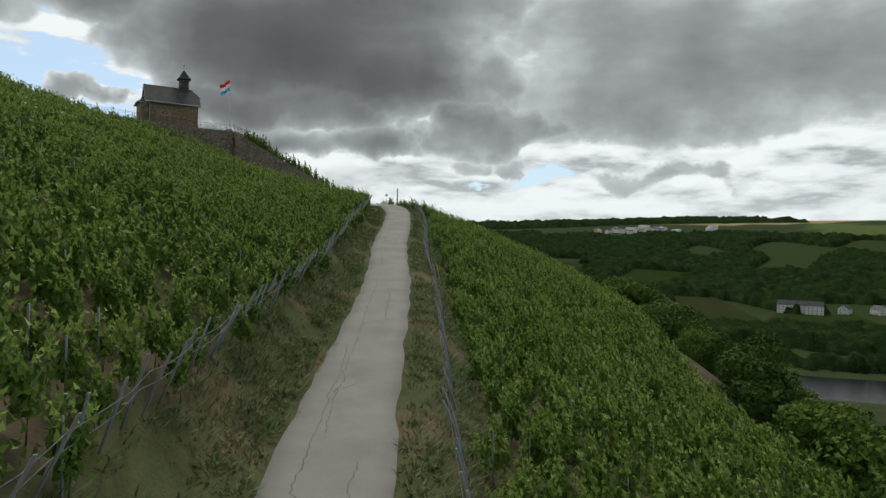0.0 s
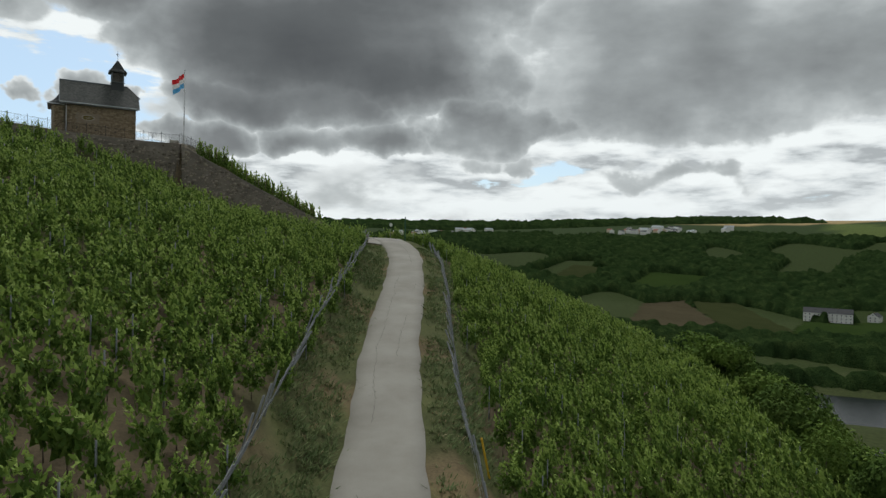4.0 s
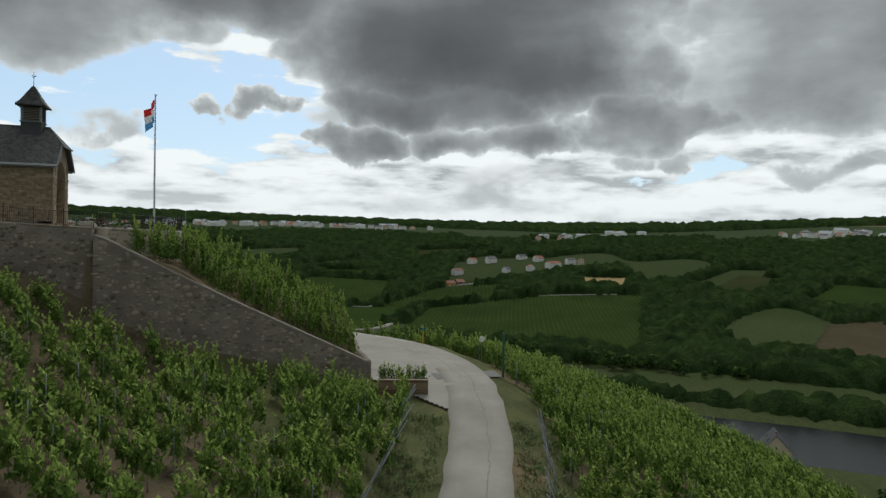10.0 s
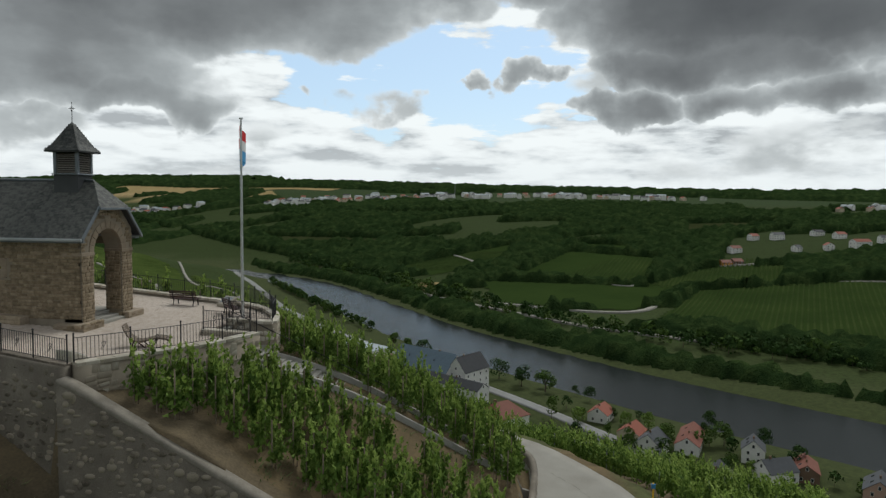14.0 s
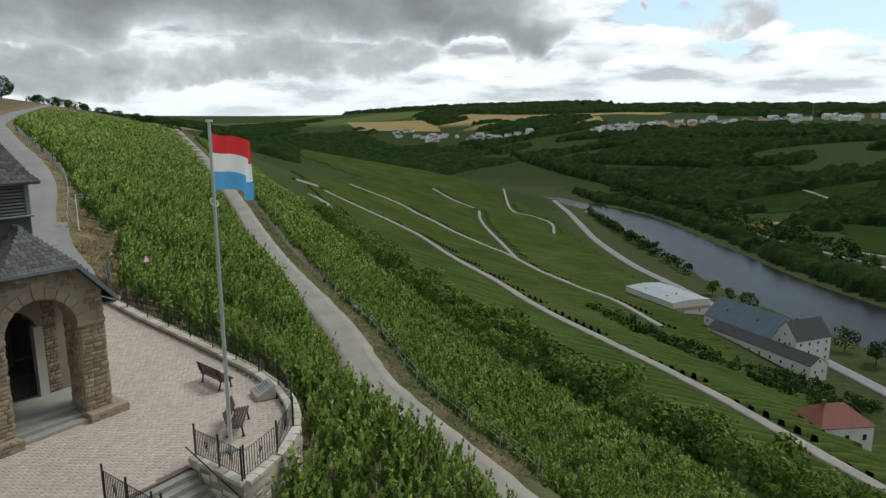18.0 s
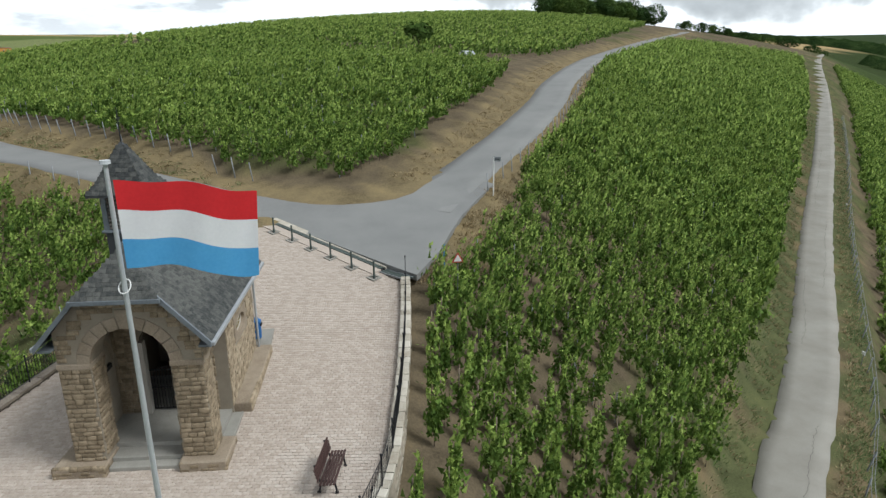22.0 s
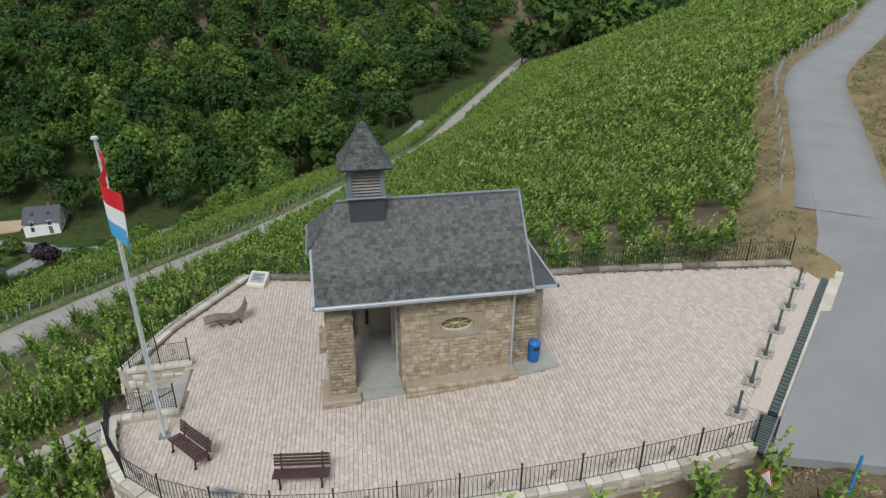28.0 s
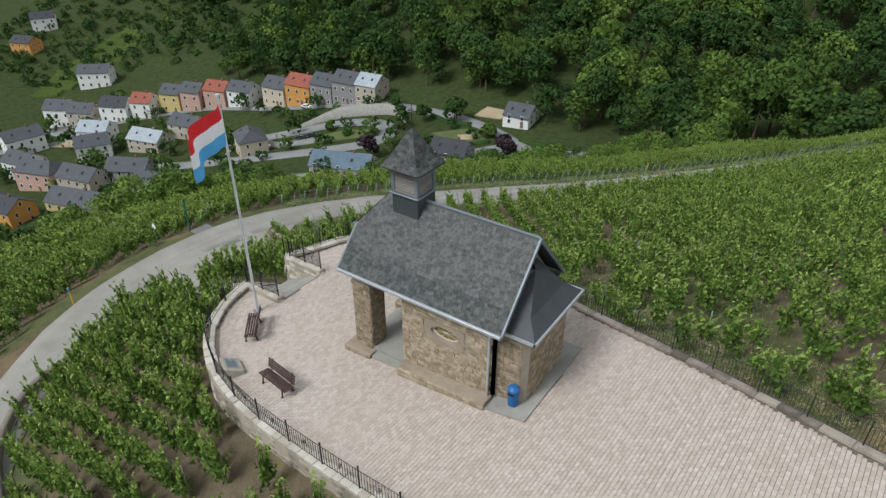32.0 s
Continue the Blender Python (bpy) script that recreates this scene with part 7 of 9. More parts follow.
flagpole = thing("flagpole", (-9.77, -2.82, tz(-9.77)), "tall white flagpole with a red, white and blue flag", "flagpole")
pole_h = 11.15
part("pole", tube(bmesh.new(), (0, 0, 0), (0, 0, pole_h), 0.075, 0.045, 14), M_POLE, flagpole)
part("base_plate", boxed(-0.19, 0.19, -0.19, 0.19, 0, 0.03), M_STAKE, flagpole, bevel=0.005)
part("pole_top", tube(bmesh.new(), (0, 0, pole_h), (0, 0, pole_h + 0.07), 0.11, 0.1, 14), M_POLE, flagpole)
part("halyard", tube(bmesh.new(), (0.09, 0, 1.3), (0.07, 0, pole_h - 0.1), 0.008, sides=4), M_WHITE, flagpole)
part("flag_ring", swept([(0.12 * math.cos(0.5236 * k), 0.12 * math.sin(0.5236 * k), 8.62 + 0.12 * math.cos(0.5236 * k)) for k in range(13)], 0.014, 5), M_WHITE, flagpole)


def flag_point(u, v):
    """u along the flag, v from its top edge down, both 0 to 1."""
    way, away = Vector((0.342, -0.94, 0)), Vector((0.94, 0.342, 0))
    wave = 0.17 * math.sin(u * 7.5 + v * 1.1) * (0.25 + u) + 0.06 * math.sin(u * 15 + v * 3)
    run = 2.75 * u * (1 - 0.05 * v)
    drop = 0.1 + 0.5 * u ** 1.3 + 0.05 * math.sin(u * 9)
    return way * (run + 0.09) + away * wave + Vector((0, 0, pole_h - 0.22 - drop - 1.85 * v * (1 - 0.06 * math.sin(u * 6))))


flag = None
for k, (nm, mt) in enumerate((("red_stripe", M_RED), ("white_stripe", M_FLAGWHITE), ("blue_stripe", M_BLUE))):
    bm = bmesh.new()
    nu, nv = 44, 8
    grid = [[bm.verts.new(flag_point(i / nu, (k + j / nv) / 3)) for j in range(nv + 1)] for i in range(nu + 1)]
    for i in range(nu):
        for j in range(nv):
            f = bm.faces.new((grid[i][j], grid[i + 1][j], grid[i + 1][j + 1], grid[i][j + 1]))
            f.smooth = True
    part(nm, bm, mt, flagpole)

for x, y in ((16.8, -0.8), (15.45, -2.1), (14.1, -3.35), (12.78, -4.6), (11.42, -5.85), (10.08, -7.1)):
    bo = thing("bollard", (x, y, tz(x)), "dark green-grey metal bollard at the terrace edge", "bollard", "bollards along the terrace edge")
    bm = bmesh.new()
    tube(bm, (0, 0, 0), (0, 0, 0.12), 0.085, 0.075, 12), tube(bm, (0, 0, 0.12), (0, 0, 0.86), 0.055, 0.05, 12)
    part("shaft", bm, M_BOLLARD, bo)
    bm = bmesh.new()
    bmesh.ops.create_uvsphere(bm, u_segments=10, v_segments=6, radius=0.065, matrix=Matrix.Translation((0, 0, 0.9)))
    part("knob", bm, M_BOLLARD, bo)
    collar = bmesh.new()
    for i in range(4):
        for j in range(4):
            if not (i in (1, 2) and j in (1, 2)):
                box_at = Matrix.Translation((-0.225 + i * 0.15, -0.225 + j * 0.15, 0.035)) @ Matrix.Diagonal((0.125, 0.125, 0.06, 1))
                bmesh.ops.create_cube(collar, size=1, matrix=Matrix.Rotation(-0.127, 4, "Y") @ Matrix.Rotation(radians(44), 4, "Z") @ box_at)
    part("sett_collar", collar, M_CEMENT, bo, "square of small grey setts round the foot")
# drain channel and grating at the edge of the lane
edge_a, edge_b = Vector((18.72, -0.2, 0)), Vector((11.15, -7.5, 0))
drain = thing("drain", (18.72, -0.2, 0), "long dark metal drain channel beside the lane", "drain", kind="structure")
for nm, o0, o1, mt, up_ in (("kerb_strip", 0.16, 0.6, M_COPING, 0.03), ("channel", -0.17, 0.17, M_DARK, -0.03), ("edge_strip", -0.8, -0.16, M_PAVER, 0.005)):
    way_ = (edge_b - edge_a).normalized()
    nrm = Vector((way_.y, -way_.x, 0)) * -1
    bm = bmesh.new()
    pl = [edge_a + nrm * o0 - way_ * 0.1, edge_b + nrm * o0 + way_ * 0.1, edge_b + nrm * o1 + way_ * 0.1, edge_a + nrm * o1 - way_ * 0.1]
    prism(bm, [(q.x - 18.72, q.y + 0.2) for q in pl], [tz(q.x) - 0.5 for q in pl], [tz(q.x) + 0.045 + up_ for q in pl])
    part(nm, bm, mt, drain)
n = 46
for k in range(n):
    c = edge_a.lerp(edge_b, (k + 0.5) / n)
    part("grate_bar", boxed(-0.09, 0.09, -0.14, 0.14, -0.03, 0.0, m=pose(c.x - 18.72, c.y + 0.2, tz(c.x) + 0.06, 0, 0, math.degrees(math.atan2(edge_b.y - edge_a.y, edge_b.x - edge_a.x))) @ pose(0, 0, 0, 0, math.degrees(math.atan2(tz(edge_a.x) - tz(edge_b.x), (edge_b - edge_a).length)), 0)), M_BOLLARD, drain)
gr = thing("grating", (10.45, -8.45, tz(10.4) + 0.05), "wide steel drain grating", "grating", turn=44)
for k in range(14):
    part("grate_bar", boxed(-0.98 + k * 0.145, -0.9 + k * 0.145, -0.55, 0.55, -0.05, 0.03), M_BOLLARD, gr)
for y in (-0.55, 0, 0.55):
    part("grate_frame", boxed(-1.0, 1.02, y - 0.03, y + 0.03, -0.05, 0.035), M_STAKE, gr)


def post_sign(name, place, high, mat, label, r=0.035, turn=0):
    s = thing(name, place, label, "sign" if "sign" in name else "post", turn=turn)
    part("post", tube(bmesh.new(), (0, 0, -0.3), (0, 0, high), r, sides=8), mat, s)
    return s


s = post_sign("road_sign", (22.7, -15.3, gz(22.7, -15.3)), 2.75, M_WHITE, "thin white post with a small grey name plate", 0.045, 70)
part("plate", boxed(-0.5, 0.05, -0.02, 0.02, 2.45, 2.78), M_SIGN, s, "small grey plate", bevel=0.004)
part("text_bar", boxed(-0.42, -0.06, -0.026, 0.026, 2.57, 2.66), M_SIGNDARK, s)
s = post_sign("warning_sign", (8.0, -11.35, gz(8, -11.35)), 3.1 - gz(8, -11.35), M_STAKE, "white triangular warning sign with red border on a post", 0.03, 0)
h0 = 3.1 - gz(8, -11.35)
for sc, xo, mt, nm in ((0.36, 0.0, M_SIGNRED, "border"), (0.24, -0.012, M_WHITE, "face")):
    bm = bmesh.new()
    tri_ = [(sc * math.cos(math.pi / 2 + k * 2 * math.pi / 3), sc * math.sin(math.pi / 2 + k * 2 * math.pi / 3)) for k in range(3)]
    a = [bm.verts.new((-0.035 + xo, -p[0], h0 + p[1])) for p in tri_]
    b = [bm.verts.new((-0.05 + xo, -p[0], h0 + p[1])) for p in tri_]
    bm.faces.new(a), bm.faces.new(b[::-1])
    for k in range(3):
        bm.faces.new((a[k], b[k], b[(k + 1) % 3], a[(k + 1) % 3]))
    part(nm, bm, mt, s)
post_sign("marker_post", (11.35, -10.9, gz(11.35, -10.9)), 1.55, M_BLUEPOST, "thin blue marker post in dry grass", 0.05)
s = post_sign("marker_post", (-32.5, -2.4, -10.2), 1.9, M_YELLOW, "yellow marker post with a small blue plate at the bend", 0.045)
part("plate", boxed(-0.1, 0.1, -0.06, 0.06, 1.6, 1.85), M_BLUEPOST, s)
post_sign("marker_post", (-11.2, 64.8, gz(-11.2, 64.8)), 1.75, M_YELLOW, "leaning yellow marker post on the grassy verge", 0.045).rotation_euler[1] = radians(14)
post_sign("utility_post", (-35.2, 10.0, gz(-35.2, 10)), 3.3, M_GREENPOST, "tall dark green metal post beside the road", 0.09)
s = post_sign("round_sign", (-34.8, 6.5, gz(-34.8, 6.5)), 2.0, M_STAKE, "small white round sign on a thin post", 0.025)
bm = bmesh.new()
tube(bm, (0, 0.02, 2.05), (0, 0.05, 2.05), 0.24, sides=16)
part("disc", bm, M_WHITE, s)
for x, y in ((19.1, -42.6), (61.5, -70.5)):
    s = post_sign("marker_post", (x, y, gz(x, y)), 1.1, M_STAKE, "short post with a white reflector by the road", 0.025)
    part("reflector", boxed(-0.16, 0.16, -0.03, 0.03, 0.95, 1.2), M_WHITE, s)

# planter at the foot of the slanting wall
planter = thing("planter", (-26.7, 13.3, gz(-26.7, 13.3) - 0.35), "long wooden plank planter with young vines", "planter", turn=-14)
for k in range(7):
    for y in (-0.4, 0.4):
        part("plank", boxed(-1.6, 1.6, y - 0.025, y + 0.025, 0.02 + k * 0.19, 0.19 + k * 0.19), M_PLANK, planter)
    for x in (-1.6, 1.6):
        part("plank", boxed(x - 0.025, x + 0.025, -0.4, 0.4, 0.02 + k * 0.19, 0.19 + k * 0.19), M_PLANK, planter)
part("soil", boxed(-1.57, 1.57, -0.37, 0.37, 1.15, 1.26), M_MORTAR, planter)
for k in range(6):
    v, f, sl = VINE_NEAR[k]
    o = from_arrays("planter_vine", v * np.array((0.55, 0.7, 0.55)) + np.array((-1.35 + k * 0.54, 0, 1.1)), f, [M_LEAF, M_LEAF_YOUNG, M_BARK], sl, planter)

# ---- fences of slanting posts and wires at the row ends ----
def fence(name, line, base_off, gap, lean, high, label, wires=(0.9, 1.35)):
    p = offset(line[:, :2], base_off)
    q = spread([tuple(v) for v in p], gap)
    t = np.gradient(q, axis=0)
    t /= np.linalg.norm(t, axis=1)[:, None]
    out = np.column_stack([-t[:, 1], t[:, 0]]) * np.sign(base_off)
    z = sheet_z(q[:, 0], q[:, 1])
    verts, faces = [], []
    rnd = np.random.RandomState(3)
    for k in range(len(q)):
        le = lean * rnd.uniform(0.5, 1.3)
        a, b = np.array((*q[k], z[k] - 0.2)), np.array((q[k][0] - out[k][0] * le, q[k][1] - out[k][1] * le, z[k] + high * rnd.uniform(0.92, 1.05)))
        n0 = len(verts)
        for c in (a, b):
            for dx, dy in ((-1, -1), (1, -1), (1, 1), (-1, 1)):
                verts.append((c[0] + dx * 0.036, c[1] + dy * 0.036, c[2]))
        faces += [(n0 + i, n0 + (i + 1) % 4, n0 + 4 + (i + 1) % 4, n0 + 4 + i) for i in range(4)] + [(n0 + 4, n0 + 5, n0 + 6, n0 + 7)]
    for h in wires:
        for k in range(len(q) - 1):
            f = h / high * lean
            n0 = len(verts)
            for c in (k, k + 1):
                x, y = q[c] - out[c] * f
                for dx, dz in ((0, -0.012), (0.012, 0.01), (-0.012, 0.01)):
                    verts.append((x + dx, y + dx, z[c] + h + dz))
            faces += [(n0 + i, n0 + (i + 1) % 3, n0 + 3 + (i + 1) % 3, n0 + 3 + i) for i in range(3)]
    return tagged(from_arrays(name, verts, faces, M_STAKE), label, "fence", kind="stuff")


A_NEAR = LINE_A[(LINE_A[:, 1] > 16) & (LINE_A[:, 1] < 112)]
fence("row_end_posts", A_NEAR, 4.85, 1.1, 0.95, 1.75, "slanting metal posts and wires at the row ends")
fence("row_end_posts", A_NEAR, -4.0, 1.1, 0.55, 1.4, "slanting metal posts and wires below the road")
A_SOUTH = LINE_A[(LINE_A[:, 1] < -18) & (LINE_A[:, 0] < 130) & (LINE_A[:, 0] > -12)]
fence("row_end_posts", A_SOUTH, -3.6, 2.2, -0.3, 1.35, "metal posts and wires along the road")
B_NEAR = LINE_B[(LINE_B[:, 1] > 4) & (LINE_B[:, 1] < 85)]
fence("row_end_stakes", B_NEAR, 3.1, 2.2, 0.0, 1.25, "wooden stakes along the asphalt lane", ())
fence("row_end_stakes", B_NEAR, -5.2, 1.9, 0.3, 1.5, "stakes at the row ends", ())
C_NEAR = LINE_C[(LINE_C[:, 0] > 22) & (LINE_C[:, 0] < 100)]
fence("row_end_stakes", C_NEAR, -3.2, 2.0, 0.1, 1.3, "metal stakes along the climbing lane", ())

# ---- grass on the verges ----
def tuft(seed, n=8, high=0.17, wide=0.34):
    rnd = np.random.RandomState(seed)
    vs, fs = [], []
    for k in range(n):
        a, r = rnd.uniform(0, 6.28), wide * rnd.rand()
        b = np.array((math.cos(a) * r, math.sin(a) * r, -0.02))
        d = np.array((math.cos(a), math.sin(a), 0)) * rnd.uniform(0.08, 0.3)
        s = np.array((-math.sin(a), math.cos(a), 0)) * 0.024
        h = high * rnd.uniform(0.5, 1.2)
        n0 = len(vs)
        vs += [b - s, b + s, b + d * 0.5 + s * 0.8 + (0, 0, h * 0.6), b + d + (0, 0, h)]
        fs.append((n0, n0 + 1, n0 + 2, n0 + 3))
    return np.array(vs), np.array(fs), np.zeros(len(fs), int)


TUFTS = [tuft(k) for k in range(8)]


def verge(name, line, lo, hi, per_m, mat, label, seed, size=(0.6, 1.4), keep=1.0):
    rnd = np.random.RandomState(seed)
    run = np.concatenate([[0], np.cumsum(np.linalg.norm(np.diff(line[:, :2], axis=0), axis=1))])
    n = int(run[-1] * per_m)
    s = rnd.rand(n) * run[-1]
    x, y = np.interp(s, run, line[:, 0]), np.interp(s, run, line[:, 1])
    t = np.gradient(line[:, :2], axis=0)
    t /= np.linalg.norm(t, axis=1)[:, None]
    tx, ty = np.interp(s, run, t[:, 0]), np.interp(s, run, t[:, 1])
    w = rnd.uniform(lo, hi, n)
    x, y = x - ty * w, y + tx * w
    m = (np.sin(x * 0.8) + np.sin(y * 0.6 + x * 0.3) + rnd.normal(0, 0.5, n) > -1.2 + 2 * (1 - keep)) & ~inside(x, y, TERRACE)
    x, y = x[m], y[m]
    scatter(name, TUFTS, np.column_stack([x, y, sheet_z(x, y)]), rnd.uniform(0, 6.3, len(x)), rnd.uniform(*size, len(x)), [mat], label, "grass")


for sgn in (1, -1):
    verge("verge_grass", A_NEAR, sgn * 2.1, sgn * 4.8, 46, M_GRASS, "tufts of green grass on the road verge", 5 + sgn, (0.5, 1.6), 1.0)
    verge("verge_dry_grass", A_NEAR, sgn * 2.1, sgn * 4.4, 5, M_DRYGRASS, "dry yellow grass on the road verge", 15 + sgn, (0.5, 1.1), 0.6)
    verge("verge_dry_grass", A_SOUTH, sgn * 2.2, sgn * 3.8, 14, M_DRYGRASS, "dry yellow grass beside the pale road", 25 + sgn, (0.6, 1.3))
    verge("verge_grass", A_SOUTH, sgn * 2.4, sgn * 4.2, 22, M_GRASS, "green grass beside the pale road", 35 + sgn, (0.6, 1.3))
    verge("verge_dry_grass", B_NEAR, sgn * 2.5, sgn * 5.2, 15, M_DRYGRASS, "dry yellow grass along the asphalt lane", 45 + sgn, (0.5, 1.1))
    verge("verge_dry_grass", C_NEAR, sgn * 2.5, sgn * 5.0, 15, M_DRYGRASS, "dry yellow grass along the climbing lane", 55 + sgn, (0.5, 1.2))
for sgn in (1, -1):
    verge("verge_grass", B_NEAR, sgn * 2.6, sgn * 4.4, 14, M_GRASS, "green weeds along the asphalt lane", 75 + sgn, (0.4, 1.1), 0.7)
corner = np.array([(9.5, -10.2), (13, -12.4), (18, -14.2), (24, -16.0)])
verge("verge_dry_grass", corner, -1.0, 1.3, 45, M_DRYGRASS, "tall dry grass below the terrace corner", 66, (0.6, 1.4))
NOSE_TURF = spread([(-25, -1.5), (-13, 1.5)], 1.0)
verge("slope_grass", NOSE_TURF, -8.5, 7.5, 90, M_GRASS, "thin grass and weeds on the steep soil", 71, (0.5, 1.2), 0.8)
for mat, n, sd, lb in ((M_GRASS, 110, 81, "green weeds between the terrace and the vines"), (M_DRYGRASS, 75, 82, "dry grass between the terrace and the vines")):
    verge("slope_grass", spread([(3.0, 6.4), (10.5, 4.1), (19.2, 0.9)], 1.0), 0.0, 5.5, n, mat, lb, sd, (0.35, 0.85))
verge("slope_grass", spread([(-22, 15), (-2, 12), (14, 7)], 1.0), -3, 12, 90, M_GRASS, "thin grass and weeds between the vines", 72, (0.5, 1.3), 0.75)

# ---- houses ----
WALLS = {k: material(k + "_render", [tuple(c * 0.82 for c in v), v], 0.5, 8, 0.9, 0.15) for k, v in {
    "white": (0.8, 0.79, 0.76), "cream": (0.58, 0.5, 0.37), "orange": (0.6, 0.3, 0.08), "yellow": (0.62, 0.48, 0.2), "pink": (0.55, 0.36, 0.29), "grey": (0.28, 0.27, 0.26), "beige": (0.48, 0.42, 0.34), "brown": (0.2, 0.13, 0.09)}.items()}
ROOFS = {k: material(k + "_roof", [tuple(c * 0.7 for c in v), v], 0.6, 6, 0.7, 0.3) for k, v in {"slate": (0.085, 0.09, 0.1), "dark": (0.05, 0.052, 0.058), "red": (0.3, 0.09, 0.055), "rust": (0.22, 0.08, 0.055), "metal": (0.36, 0.4, 0.43), "blue": (0.12, 0.17, 0.22)}.items()}


def house(x, y, w, d, h, r, turn, wall, roof, label, name="house", storeys=2, bays=3, hip=0.0, detail=True, z=None, category="house"):
    """A gabled house: w along its ridge, d across, eaves at h, roof r high."""
    hs = thing(name, (x, y, gz(x, y) if z is None else z), label, category, turn=turn)
    wm = WALLS[wall]
    bm = bmesh.new()
    c = [bm.verts.new(p) for p in ((-w / 2, -d / 2, -4), (w / 2, -d / 2, -4), (w / 2, d / 2, -4), (-w / 2, d / 2, -4), (-w / 2, -d / 2, h), (w / 2, -d / 2, h), (w / 2, d / 2, h), (-w / 2, d / 2, h))]
    for f in ((0, 1, 5, 4), (1, 2, 6, 5), (2, 3, 7, 6), (3, 0, 4, 7), (3, 2, 1, 0)):
        bm.faces.new([c[k] for k in f])
    if not hip:
        a, b = bm.verts.new((-w / 2, 0, h + r - 0.1)), bm.verts.new((w / 2, 0, h + r - 0.1))
        bm.faces.new((c[4], c[7], a)), bm.faces.new((c[6], c[5], b))
    part("wall", bm, wm, hs)
    o = 0.35
    bm = bmesh.new()
    k = o * r / (d / 2)
    for sgn in (-1, 1):
        roof_slab(bm, [(-w / 2 - o * 0.6, sgn * (d / 2 + o), h - k), (w / 2 + o * 0.6, sgn * (d / 2 + o), h - k), (w / 2 + o * 0.6 - hip, 0, h + r), (-w / 2 - o * 0.6 + hip, 0, h + r)][::sgn * -1], 0.16)
    if hip:
        for sgn in (-1, 1):
            roof_slab(bm, [(sgn * (w / 2 + o * 0.6), -d / 2 - o, h - k), (sgn * (w / 2 + o * 0.6), d / 2 + o, h - k), (sgn * (w / 2 + o * 0.6 - hip), 0, h + r)][::sgn], 0.16)
    rf = part("roof", bm, ROOFS[roof], hs)
    if not detail:
        return hs
    part("chimney", boxed(w * 0.2 - 0.35, w * 0.2 + 0.35, -0.3, 0.3, h + r * 0.5, h + r + 0.8), WALLS["brown"] if roof != "metal" else WALLS["grey"], rf)
    for sgn in (-1, 1):
        for s_ in range(storeys):
            zc = 1.55 + s_ * (h - 0.3) / storeys
            for b_ in range(bays):
                xc = -w / 2 + w * (b_ + 0.5) / bays
                win = part("window", boxed(xc - 0.55, xc + 0.55, min(sgn * d / 2, sgn * (d / 2 + 0.06)), max(sgn * d / 2, sgn * (d / 2 + 0.06)), zc - 0.75, zc + 0.75), M_WHITE, hs)
                part("pane", boxed(xc - 0.44, xc + 0.44, min(sgn * (d / 2 + 0.05), sgn * (d / 2 + 0.075)), max(sgn * (d / 2 + 0.05), sgn * (d / 2 + 0.075)), zc - 0.64, zc + 0.64), M_GLASS, win)
    for sgn in (-1, 1):
        for s_ in range(storeys + (0 if hip else 1)):
            zc = 1.55 + s_ * (h - 0.3) / storeys
            for yc in ((-d * 0.22, d * 0.22) if s_ < storeys else (0,)):
                if s_ == storeys and r < 2.6:
                    continue
                win = part("window", boxed(min(sgn * w / 2, sgn * (w / 2 + 0.06)), max(sgn * w / 2, sgn * (w / 2 + 0.06)), yc - 0.5, yc + 0.5, zc - 0.7, zc + 0.7), M_WHITE, hs)
                part("pane", boxed(min(sgn * (w / 2 + 0.05), sgn * (w / 2 + 0.075)), max(sgn * (w / 2 + 0.05), sgn * (w / 2 + 0.075)), yc - 0.4, yc + 0.4, zc - 0.6, zc + 0.6), M_GLASS, win)
    part("door", boxed(w * 0.5 / bays - 0.5, w * 0.5 / bays + 0.5, -d / 2 - 0.09, -d / 2, 0, 2.1), WALLS["brown"], hs)
    for b_ in range(2):
        xc = -w * 0.25 + b_ * w * 0.45
        part("skylight", boxed(-0.4, 0.4, -0.55, 0.55, 0.0, 0.1, m=pose(xc, -d / 4, h + r / 2 + 0.02, math.degrees(math.atan2(r, d / 2)), 0, 0)), M_GLASS, rf)
    return hs


